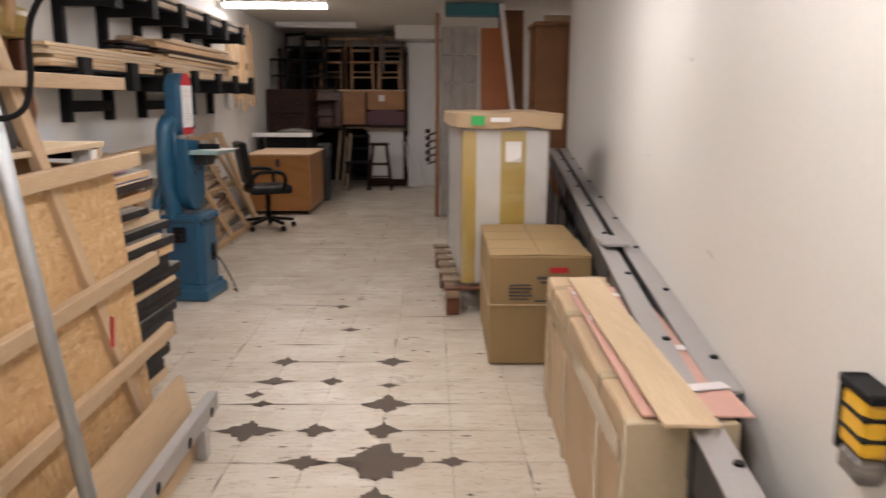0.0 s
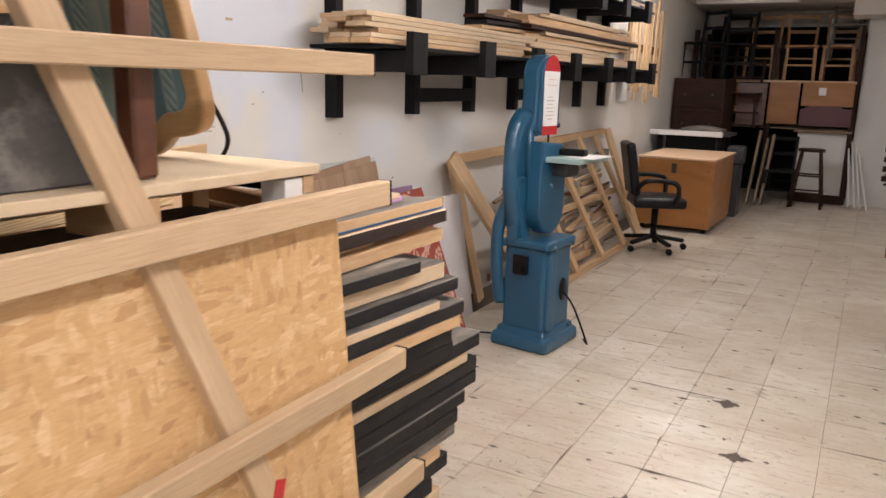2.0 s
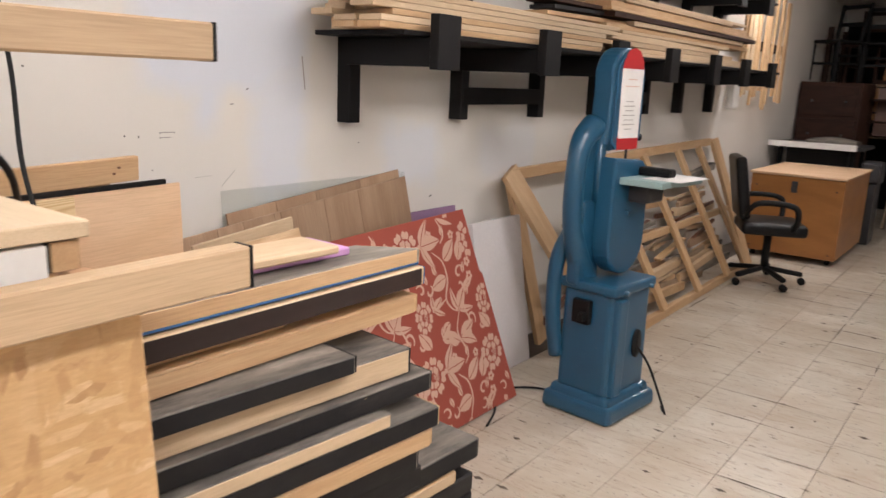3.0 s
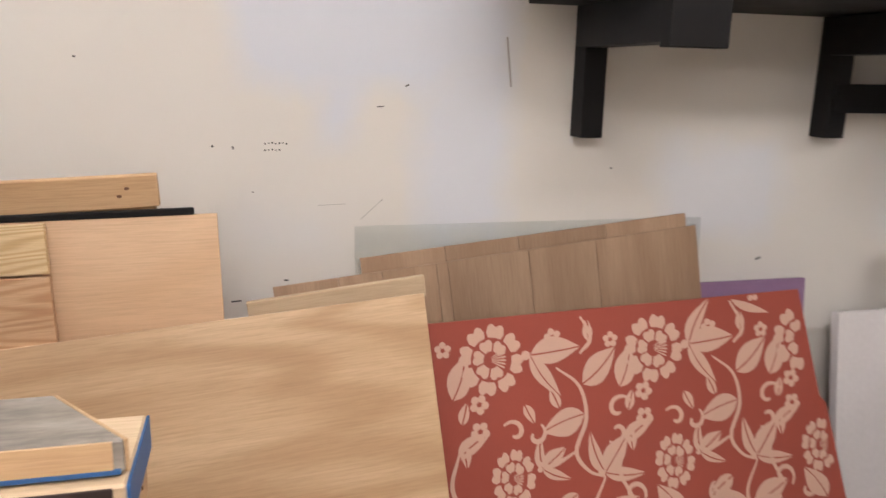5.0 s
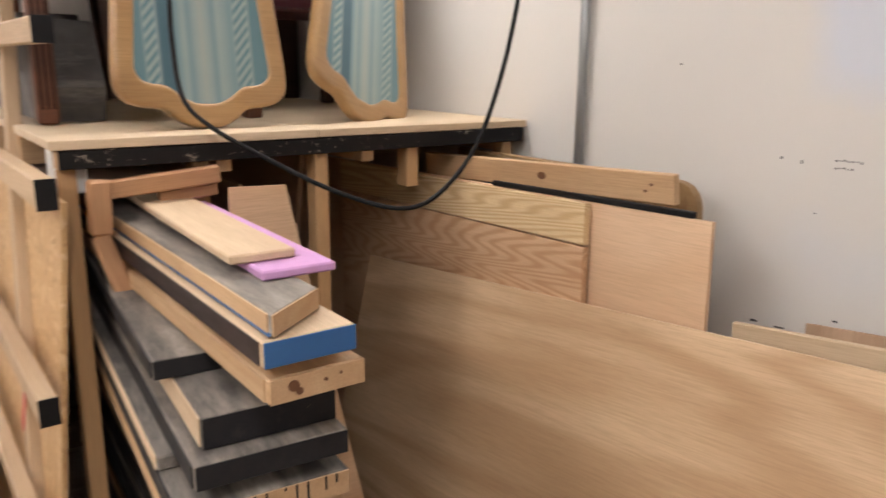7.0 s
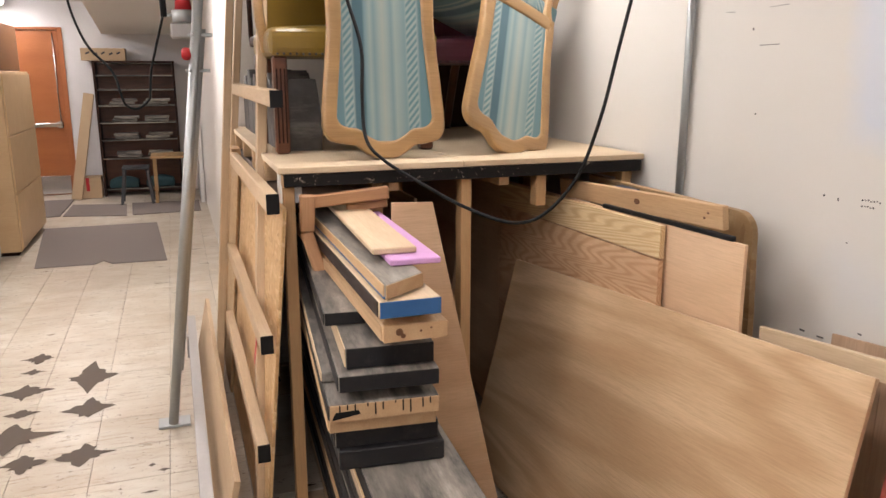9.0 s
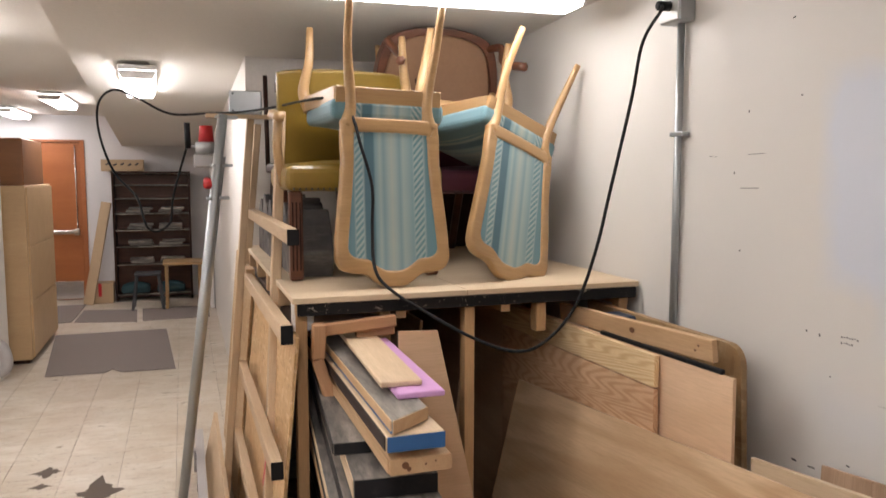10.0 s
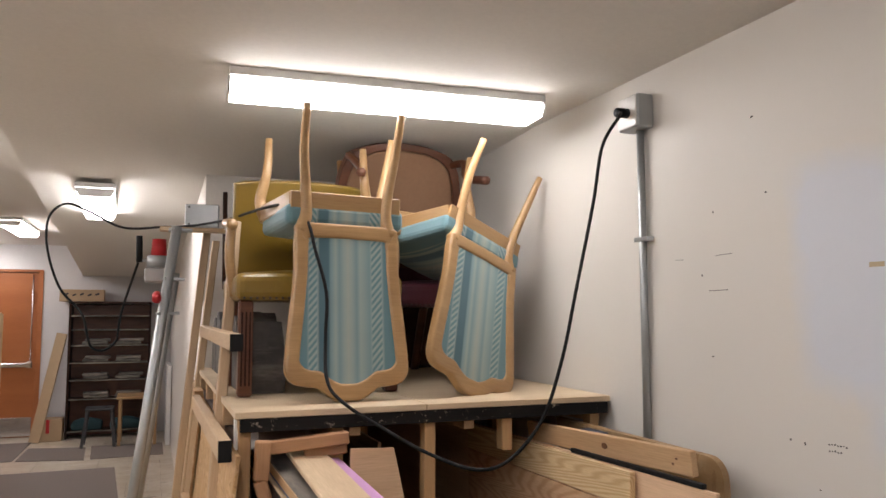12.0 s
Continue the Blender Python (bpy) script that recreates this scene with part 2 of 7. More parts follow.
M["fir_red"] = wood("reddish_fir_board", (0.78, 0.53, 0.32), (0.54, 0.29, 0.15), scale=0.9, contrast=1.5, rings=75.0, run=0.22, across=3.4)
M["rackwood"] = wood("orange_pine_stud", (0.60, 0.38, 0.19), (0.44, 0.24, 0.10), contrast=0.6)
M["ply_orange"] = wood("orange_plywood", (0.82, 0.58, 0.38), (0.66, 0.41, 0.23), scale=0.8, contrast=0.7, rings=7.0, run=0.4)
M["walnut"] = wood("walnut_veneer", (0.50, 0.34, 0.22), (0.32, 0.19, 0.11), scale=1.0, random_tone=0.3, contrast=0.7, rings=6.0)
M["oldwood"] = wood("old_grey_wood", (0.36, 0.27, 0.19), (0.20, 0.14, 0.09))
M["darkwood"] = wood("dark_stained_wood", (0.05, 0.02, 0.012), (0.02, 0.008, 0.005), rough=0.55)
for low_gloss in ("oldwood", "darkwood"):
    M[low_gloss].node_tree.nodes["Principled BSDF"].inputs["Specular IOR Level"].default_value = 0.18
M["redwood"] = wood("reddish_stained_wood", (0.16, 0.055, 0.025), (0.08, 0.026, 0.012), rough=0.4)
M["cabinet_orange"] = wood("orange_varnished_plywood", (0.45, 0.20, 0.06), (0.30, 0.12, 0.035), scale=0.5, rough=0.35, contrast=0.8)
M["chairwood"] = wood("honey_chair_wood", (0.47, 0.295, 0.135), (0.30, 0.165, 0.07), rough=0.32, contrast=0.35)
M["door"] = wood("orange_door_veneer", (0.44, 0.15, 0.05), (0.33, 0.10, 0.03), scale=0.4, rough=0.4, contrast=0.3)
M["wardrobe"] = wood("brown_wardrobe_veneer", (0.30, 0.13, 0.05), (0.20, 0.08, 0.03), scale=0.4, rough=0.4, contrast=0.3)
M["lightcab"] = wood("light_birch_veneer", (0.58, 0.40, 0.22), (0.48, 0.31, 0.16), scale=0.5, rough=0.45, contrast=0.25)
M["bench_wood"] = wood("orange_bench_wood", (0.52, 0.29, 0.15), (0.38, 0.19, 0.09), contrast=0.5)
M["osb"] = osb_material("strand_board")
M["osb_dark"] = osb_material("stained_strand_board", 0.66)
M["chip"] = osb_material("particle_board", 0.6)
M["black"] = paint("black_paint", (0.007, 0.0065, 0.007), 0.6, wear=(0.10, 0.08, 0.06), wear_amount=0.08, vary=0.2)
M["greyboard"] = streaked("black_painted_board", (0.014, 0.0135, 0.015), (0.06, 0.056, 0.052), (0.46, 0.35, 0.22), 0.3, 0.42)
M["brownedge"] = streaked("dark_brown_painted_edge", (0.035, 0.022, 0.019), (0.06, 0.045, 0.04), (0.40, 0.30, 0.2), 0.2, 0.2)
M["chipped"] = paint("chipped_black_edge_paint", (0.010, 0.009, 0.009), 0.6, wear=(0.42, 0.36, 0.28), wear_amount=0.4, vary=0.3, big=9)
# near-black that paints in the darkness of an unlit depth
M["depthblack"] = paint("unlit_depth_black", (0.003, 0.003, 0.003), 0.95, vary=0.2)
M["greytop"] = streaked("dusty_grey_board", (0.075, 0.068, 0.062), (0.42, 0.375, 0.32), (0.50, 0.40, 0.27), 0.8, 0.42)
M["block"] = streaked("grey_painted_block", (0.07, 0.066, 0.066), (0.30, 0.28, 0.26), (0.45, 0.40, 0.33), 0.5, 0.25)
M["knot"] = paint("dark_knot", (0.16, 0.07, 0.03), 0.6, vary=0.3, big=30)
M["blueedge"] = paint("blue_painted_edge", (0.03, 0.12, 0.30), 0.5, wear=(0.45, 0.36, 0.25), wear_amount=0.1)
M["pink"] = paint("lilac_foam_board", (0.62, 0.34, 0.62), 0.7, vary=0.06)
M["purple"] = paint("dull_purple_foam_board", (0.27, 0.16, 0.28), 0.7, vary=0.1)
M["foam"] = paint("white_foam_sheet", (0.78, 0.74, 0.74), 0.7, vary=0.05, big=5)
M["red"] = paint("brick_red_fabric", (0.36, 0.075, 0.05), 0.8, vary=0.06, grain=300, strength=0.3)
M["motif"] = paint("pale_pink_print", (0.66, 0.42, 0.33), 0.8, vary=0.05, grain=300, strength=0.3)
M["saw"] = paint("blue_machine_enamel", (0.015, 0.086, 0.165), 0.35, wear=(0.08, 0.13, 0.17), wear_amount=0.14, vary=0.12, coat=0.2)
M["sawtable"] = paint("pale_green_machine_table", (0.30, 0.42, 0.42), 0.4, vary=0.1)
M["steel"] = paint("galvanised_steel", (0.45, 0.47, 0.48), 0.46, metal=0.75, vary=0.16, grain=40)
M["darksteel"] = paint("dark_rolled_steel", (0.06, 0.06, 0.065), 0.5, metal=0.5, vary=0.25)
M["greysteel"] = paint("grey_steel_flange", (0.42, 0.40, 0.39), 0.45, metal=0.3, wear=(0.25, 0.2, 0.17), wear_amount=0.2, vary=0.1)
M["chrome"] = paint("bright_metal", (0.7, 0.7, 0.7), 0.25, metal=1.0, vary=0.03)
M["card"] = paint("brown_cardboard", (0.31, 0.205, 0.09), 0.75, vary=0.1, big=4, grain=120)
M["card2"] = paint("tan_cardboard", (0.50, 0.36, 0.22), 0.7, vary=0.1, big=4, grain=120)
M["tape"] = paint("clear_packing_tape", (0.52, 0.42, 0.28), 0.15, vary=0.05)
M["white"] = paint("white_plastic", (0.78, 0.77, 0.75), 0.4, vary=0.04)
M["paper"] = paint("white_paper", (0.82, 0.80, 0.78), 0.8, vary=0.03)
M["ink"] = paint("grey_ink", (0.07, 0.065, 0.065), 0.8, vary=0.02)
M["scratch"] = paint("grey_scratch", (0.36, 0.34, 0.32), 0.8, vary=0.05)
M["redpaint"] = paint("red_enamel", (0.50, 0.02, 0.025), 0.4, vary=0.08)
M["yellowband"] = paint("yellow_card", (0.55, 0.38, 0.06), 0.6, vary=0.06)
M["yellow"] = paint("mustard_vinyl", (0.235, 0.145, 0.018), 0.35, vary=0.15, big=5, coat=0.2)
M["plum"] = paint("plum_vinyl", (0.10, 0.025, 0.04), 0.35, vary=0.1, coat=0.2)
M["rubber"] = paint("black_rubber", (0.006, 0.006, 0.0065), 0.55, vary=0.2)
M["leather"] = paint("black_leather", (0.007, 0.007, 0.008), 0.4, vary=0.2, coat=0.1)
M["brownvinyl"] = paint("dusty_brown_vinyl", (0.14, 0.095, 0.075), 0.55, vary=0.25, big=4)
M["tealdark"] = paint("dark_teal_cloth", (0.02, 0.055, 0.065), 0.8, vary=0.2)
M["dust"] = paint("tan_dust_cloth", (0.27, 0.15, 0.085), 0.85, vary=0.1)
M["mat"] = paint("grey_brown_carpet", (0.20, 0.165, 0.15), 0.95, vary=0.12, grain=200, strength=0.6)
M["navy"] = paint("dark_navy_plastic", (0.012, 0.03, 0.07), 0.4)
M["brownchair"] = wood("brown_chair_wood", (0.50, 0.27, 0.115), (0.32, 0.15, 0.06), rough=0.4, contrast=0.2)
M["teal"] = paint("teal_paint", (0.03, 0.16, 0.20), 0.5)
M["green"] = paint("green_label", (0.03, 0.40, 0.10), 0.5, vary=0.03)
M["orange"] = paint("orange_tool_yellow", (0.75, 0.42, 0.02), 0.4, vary=0.04)
M["pinkins"] = paint("pink_tile_samples", (0.62, 0.36, 0.29), 0.5, vary=0.12, big=6)
M["stone"] = paint("stone_veneer", (0.40, 0.37, 0.34), 0.7, wear=(0.2, 0.18, 0.16), wear_amount=0.4, vary=0.3, big=6)
M["lamp_on"] = glow("lit_diffuser", (1.0, 0.945, 0.945), LAMP)
# weaker copy for the nook lamp, balancing it against the aisle light
M["lamp_dim"] = glow("weaker_lit_diffuser", (1.0, 0.95, 0.945), LAMP * 0.68)
M["glass"] = clear("clear_sheet", (0.94, 0.955, 0.955), 0.05, 0.95)
M["wrap"] = clear("stretch_wrap", (0.96, 0.955, 0.95), 0.2, 0.8)
M["mirror"] = paint("polished_kick_plate", (0.75, 0.75, 0.76), 0.2, metal=1.0, vary=0.03)


def stripe_material():
    """Blue-green upholstery with lengthwise stripes along local z, varying along local x."""
    m, nt, b = nodes_of("blue_striped_upholstery")
    tc = nt.nodes.new("ShaderNodeTexCoord")
    sep = nt.nodes.new("ShaderNodeSeparateXYZ")
    link(nt, tc.outputs["Object"], sep.inputs[0])
    mul = nt.nodes.new("ShaderNodeMath")
    mul.operation = "MULTIPLY_ADD"
    mul.inputs[1].default_value = 2.3
    mul.inputs[2].default_value = 0.5
    link(nt, sep.outputs[0], mul.inputs[0])
    a, p, d, lt = (0.115, 0.225, 0.255), (0.31, 0.385, 0.365), (0.05, 0.125, 0.16), (0.185, 0.30, 0.315)
    stops = [(0.0, a), (0.20, a), (0.22, p), (0.26, d), (0.30, p), (0.32, lt), (0.40, p), (0.43, lt), (0.47, p), (0.50, (0.37, 0.41, 0.36)), (0.53, p), (0.57, lt), (0.60, p), (0.64, lt), (0.66, d), (0.73, d), (0.75, p), (0.79, d), (0.81, p), (0.83, a)]
    c = ramp(nt, mul.outputs[0], stops)
    # twisted cord pattern in the narrow stripes
    wv = nt.nodes.new("ShaderNodeTexWave")
    wv.inputs["Scale"].default_value = 19
    mp = nt.nodes.new("ShaderNodeMapping")
    mp.inputs["Rotation"].default_value = (0, 0.7, 0)
    link(nt, tc.outputs["Object"], mp.inputs["Vector"])
    link(nt, mp.outputs[0], wv.inputs["Vector"])
    mask = ramp(nt, mul.outputs[0], [(0.215, (0, 0, 0)), (0.225, (1, 1, 1)), (0.30, (1, 1, 1)), (0.31, (0, 0, 0)), (0.745, (0, 0, 0)), (0.755, (1, 1, 1)), (0.81, (1, 1, 1)), (0.82, (0, 0, 0))])
    cord = ramp(nt, wv.outputs["Fac"], [(0.4, a), (0.6, p)])
    c = mix(nt, mask, c, cord)
    v = mapped(nt)
    n = noise_node(nt, v, 260, 2)
    c = mix(nt, ramp(nt, noise_node(nt, v, 5, 4), [(0.3, (0.2, 0.2, 0.2)), (0.7, (0, 0, 0))]), c, (0.15, 0.22, 0.25))
    link(nt, c, b.inputs["Base Color"])
    b.inputs["Roughness"].default_value = 0.75
    b.inputs["Sheen Weight"].default_value = 0.2
    bump(nt, b, n, 0.3, 0.001)
    return m


M["stripe"] = stripe_material()


# ---------- building helpers ----------
IDENT = Matrix.Identity(4)


def world_of(ob):
    m = ob.matrix_basis.copy()
    while ob.parent:
        ob = ob.parent
        m = ob.matrix_basis @ m
    return m


def part(name, bm, material, parent=None, label="", m=IDENT, smooth=False):
    """One mesh object; m is its pose in the world."""
    me = bpy.data.meshes.new(name)
    bm.to_mesh(me)
    bm.free()
    return mesh_part(name, me, material, parent, label, m, smooth)


def mesh_part(name, me, material, parent=None, label="", m=IDENT, smooth=False):
    if not me.materials:
        me.materials.append(M[material])
    if smooth:
        me.shade_smooth()
    ob = new(name, me)
    if parent:
        ob.parent = parent
        ob.matrix_basis = world_of(parent).inverted() @ m
    else:
        ob.matrix_basis = m
    if label:
        tagged(ob, label)
    return ob


def thing(name, loc, label, category, group="", kind=""):
    ob = new(name)
    ob.empty_display_size = 0.05
    ob.matrix_basis = pose(*loc)
    return tagged(ob, label, category, group, kind)


def box_bm(sx, sy, sz, bevel=0.002, seg=1):
    bm = bmesh.new()
    bmesh.ops.create_cube(bm, size=1, matrix=Matrix.Diagonal((sx, sy, sz, 1)))
    if bevel:
        bmesh.ops.bevel(bm, geom=bm.edges[:], offset=min(bevel, 0.3 * min(sx, sy, sz)), segments=seg, affect="EDGES", profile=0.5)
    return bm


def cyl_bm(r, h, seg=20, r2=None, caps=True):
    bm = bmesh.new()
    bmesh.ops.create_cone(bm, cap_ends=caps, segments=seg, radius1=r, radius2=r if r2 is None else r2, depth=h)
    return bm


def join(*bms):
    out = bms[0]
    for b in bms[1:]:
        me = bpy.data.meshes.new("tmp")
        b.to_mesh(me)
        out.from_mesh(me)
        b.free()
        bpy.data.meshes.remove(me)
    return out


def moved(bm, m):
    bm.transform(m)
    return bm


def cube_at(lo, hi, bevel=0.002):
    c = [(a + b) / 2 for a, b in zip(lo, hi)]
    return moved(box_bm(*[abs(b - a) for a, b in zip(lo, hi)], bevel), Matrix.Translation(c))


def tube_bm(points, r, seg=8, radii=None):
    """A round tube along smoothed points."""
    pts = [Vector(p) for p in points]
    bm = bmesh.new()
    rings = []
    side = None
    for i, p in enumerate(pts):
        d = (pts[min(i + 1, len(pts) - 1)] - pts[max(i - 1, 0)]).normalized()
        if side is None:
            side = d.orthogonal().normalized()
        side = (side - d * side.dot(d)).normalized()
        up = d.cross(side)
        rr = radii[i] if radii else r
        rings.append([bm.verts.new(p + rr * (math.cos(a) * side + math.sin(a) * up)) for a in [2 * math.pi * k / seg for k in range(seg)]])
    for a, b in zip(rings, rings[1:]):
        for k in range(seg):
            bm.faces.new((a[k], a[(k + 1) % seg], b[(k + 1) % seg], b[k]))
    bm.faces.new(rings[0][::-1])
    bm.faces.new(rings[-1])
    return bm


def spline(points, n=8):
    """Catmull-Rom through the points."""
    p = [Vector(q) for q in points]
    p = [p[0] * 2 - p[1]] + p + [p[-1] * 2 - p[-2]]
    out = []
    for i in range(1, len(p) - 2):
        a, b, c, d = p[i - 1:i + 3]
        for k in range(n):
            t = k / n
            out.append(0.5 * ((2 * b) + (c - a) * t + (2 * a - 5 * b + 4 * c - d) * t * t + (3 * b - a - 3 * c + d) * t ** 3))
    out.append(p[-2])
    return out


def prism_bm(outline, depth, bevel=0.0):
    """An outline in x, z drawn out along y, centred."""
    bm = bmesh.new()
    f = bm.faces.new([bm.verts.new((x, -depth / 2, z)) for x, z in outline])
    r = bmesh.ops.extrude_face_region(bm, geom=[f])
    bmesh.ops.translate(bm, vec=(0, depth, 0), verts=[v for v in r["geom"] if isinstance(v, bmesh.types.BMVert)])
    bmesh.ops.recalc_face_normals(bm, faces=bm.faces[:])
    if bevel:
        rim = [e for e in bm.edges if abs(e.verts[0].co.y - e.verts[1].co.y) < 1e-6]
        bmesh.ops.bevel(bm, geom=rim, offset=bevel, segments=2, affect="EDGES", profile=0.5)
    return bm


def between(p0, p1, up=(0, 0, 1)):
    """Pose with local x from p0 to p1, origin midway, local z as near to up as can be."""
    a, b = Vector(p0), Vector(p1)
    x = (b - a).normalized()
    u = Vector(up)
    y = u.cross(x).normalized()
    z = x.cross(y)
    m = Matrix((x, y, z)).transposed().to_4x4()
    m.translation = (a + b) / 2
    return m


def bar(name, p0, p1, w, h, material, parent=None, up=(0, 0, 1), bevel=0.002, label=""):
    L = (Vector(p1) - Vector(p0)).length
    return part(name, box_bm(L, w, h, bevel), material, parent, label, between(p0, p1, up))


def rod(name, p0, p1, r, material, parent=None, seg=14, r2=None, label=""):
    L = (Vector(p1) - Vector(p0)).length
    m = between(p0, p1, (0.31, 0.2, 0.93)) @ pose(0, 0, 0, 0, 90, 0)
    return part(name, cyl_bm(r, L, seg, r2), material, parent, label, m, True)


def sheet(name, bl, br, tl, thick, material, parent=None, label="", bevel=0.001):
    """A rectangular panel from its lower corners and its upper corner; the face shown is the one in front."""
    bl, br, tl = Vector(bl), Vector(br), Vector(tl)
    x, z = br - bl, tl - bl
    W, Hh = x.length, z.length
    xn = x.normalized()
    zn = (z - xn * z.dot(xn)).normalized()
    yn = zn.cross(xn)
    m = Matrix((xn, yn, zn)).transposed().to_4x4()
    m.translation = bl + x / 2 + z / 2
    return part(name, box_bm(W, thick, Hh, bevel), material, parent, label, m)


def single(ob, label, category, group="", kind=""):
    return tagged(ob, label, category, group, kind)


# ---------- structure ----------
def slab(name, lo, hi, material, label, category="wall"):
    return single(part(name, cube_at(lo, hi, 0), material), label, category, kind="structure")


def wall_line(name, a, b, z0, z1, thick, material, label):
    """A wall whose face runs from a to b, its thickness to the right of that way."""
    a, b = Vector((*a, 0)), Vector((*b, 0))
    x = (b - a).normalized()
    n = Vector((x.y, -x.x, 0))
    bm = bmesh.new()
    vs = [bm.verts.new((*(p + n * o).xy, z)) for z in (z0, z1) for p, o in ((a, 0), (b, 0), (b, thick), (a, thick))]
    for f in ((3, 2, 1, 0), (4, 5, 6, 7), (0, 1, 5, 4), (1, 2, 6, 5), (2, 3, 7, 6), (3, 0, 4, 7)):
        bm.faces.new([vs[k] for k in f])
    return single(part(name, bm, material), label, "wall", kind="structure")


WX = -2.65
CEIL, CEIL_FAR = 2.43, 2.63
wall_w = slab("wall_west", (WX - 0.15, 0.2, 0), (WX, 13.75, 3.0), "wall", "cream painted wall with bluish touch-up patches")
slab("wall_nook", (WX, 0.2, 0), (-1.34, 0.32, 3.0), "wall_plain", "off-white painted wall behind the stored chairs")
slab("wall_hall", (-1.46, -6.55, 0), (-1.34, 0.2, 3.0), "wall_plain", "off-white painted hallway wall")
DOOR_Y = -6.4
slab("wall_end_left", (-1.34, DOOR_Y - 0.15, 0), (0.27, DOOR_Y, 3.0), "white_brick", "white painted brick end wall")
slab("wall_end_right", (1.25, DOOR_Y - 0.15, 0), (2.7, DOOR_Y, 3.0), "white_brick", "white painted brick end wall")
slab("wall_end_top", (0.27, DOOR_Y - 0.15, 2.14), (1.25, DOOR_Y, 3.0), "white_brick", "white painted wall above the door")
slab("wall_back_side", (2.7, DOOR_Y - 0.15, 0), (2.85, -2.3, 3.0), "wall_plain", "off-white painted side wall")
slab("wall_stub", (0.6, -2.42, 0), (2.7, -2.3, 3.0), "wall_plain", "off-white painted wall stub")
wall_e = wall_line("wall_east", (1.485, 8.2), (0.457, -2.42), 0, 3.0, -0.13, "wall_plain", "slanting off-white painted wall with scuff marks")
slab("wall_return", (1.63, 8.08, 0), (3.3, 8.2, 3.0), "wall_plain", "off-white painted return wall")
slab("wall_far_side", (3.3, 8.08, 0), (3.45, 13.75, 3.0), "wall_plain", "off-white side wall of the far bay")
slab("wall_far", (WX, 13.6, 0), (3.3, 13.75, 3.0), "wall_plain", "dim off-white far wall behind stored furniture")

# ceilings: low near part, sloping soffit over the nook, hall and far bay
slab("ceiling_near", (WX, 1.75, CEIL), (3.3, 5.0, 3.1), "ceiling", "off-white painted ceiling", "ceiling")
bm = bmesh.new()
SLOPE_END = 2.08
pts = [(WX, 1.75, CEIL), (-0.47, 1.75, CEIL), (-0.22, -6.4, SLOPE_END), (WX, -6.4, SLOPE_END)]
lo_v = [bm.verts.new(p) for p in pts]
hi_v = [bm.verts.new((p[0], p[1], 3.1)) for p in pts]
bm.faces.new(lo_v[::-1])
bm.faces.new(hi_v)
for k in range(4):
    bm.faces.new((lo_v[k], lo_v[(k + 1) % 4], hi_v[(k + 1) % 4], hi_v[k]))
bmesh.ops.recalc_face_normals(bm, faces=bm.faces[:])
single(part("ceiling_soffit", bm, "ceiling"), "sloping off-white painted soffit", "ceiling", kind="structure")
slab("ceiling_hall", (-0.47, -6.4, 2.47), (2.7, 1.75, 3.1), "ceiling", "off-white painted hallway ceiling", "ceiling")
slab("ceiling_far", (WX, 5.0, CEIL_FAR), (3.3, 13.6, 3.1), "ceiling", "off-white painted far ceiling", "ceiling")
slab("pier", (-0.47, 12.6, 0), (0.06, 13.6, CEIL_FAR), "white_brick", "white painted masonry pier", "pier")
slab("beam_box", (-0.65, 11.9, 2.42), (0.2, 12.6, CEIL_FAR), "wall_plain", "white boxed duct under the ceiling", "duct")

# floor bed under the tiles
floor = slab("floor", (WX - 0.1, -6.6, -0.12), (3.4, 13.75, -0.004), "subfloor", "worn cream vinyl tile floor with black broken corners", "floor")


# ---------- ceiling lamps ----------
def strip_light(loc, yaw, length, lit, label, glow_name="lamp_on"):
    """A wraparound ceiling light with its lens below the ceiling at loc."""
    base = pose(*loc, 0, 0, yaw)
    t = new("ceiling_light")
    t.empty_display_size = 0.05
    t.matrix_basis = base
    tagged(t, label, "ceiling light", "strip lights")
    part("housing", box_bm(length, 0.212, 0.03, 0.003), "white", t, m=base @ pose(0, 0, -0.015))
    outline = [(-0.096, -0.032), (0.096, -0.032), (0.1, -0.045), (0.08, -0.078), (-0.08, -0.078), (-0.1, -0.045)]
    lens = moved(prism_bm(outline, length - 0.012, 0.004), Matrix.Rotation(radians(90), 4, "Z"))
    part("diffuser", lens, glow_name if lit else "white", t, m=base)
    for s in (-1, 1):
        cap = prism_bm([(x * 1.02, z * 1.02) for x, z in outline], 0.008)
        part("end_cap", moved(cap, Matrix.Rotation(radians(90), 4, "Z")), "white", t, m=base @ pose(s * length / 2, 0, 0))
    return t


strip_light((-1.88, 2.05, CEIL), -3, 1.16, True, "lit white wraparound strip light on the low ceiling", "lamp_dim")
def soffit_z(y):
    return CEIL - (1.75 - y) / 8.15 * (CEIL - SLOPE_END)
strip_light((-0.74, -0.55, soffit_z(-0.55)), 92, 1.2, True, "lit white strip light on the soffit")
strip_light((0.16, -3.75, 2.47), 90, 1.2, True, "lit white strip light on the hallway ceiling")
strip_light((0.92, -5.6, 2.47), 90, 1.2, True, "lit white strip light on the hallway ceiling by the door")
strip_light((-1.95, 9.0, CEIL_FAR), 0, 1.22, True, "lit white strip light over the workshop end")
strip_light((-1.85, 11.6, CEIL_FAR), 0, 1.2, False, "unlit white strip light over the chair storage")
# assumed lamp, out of view, for the brightness of lattice and aisle
strip_light((0.05, 3.05, CEIL), 92, 1.2, True, "unseen strip light assumed over the aisle")
# fill lamp with no known fixture, for board ends and leaning plywood
strip_light((-0.95, 3.95, CEIL), 88, 0.9, True, "unseen short strip light added to brighten the stacked boards")
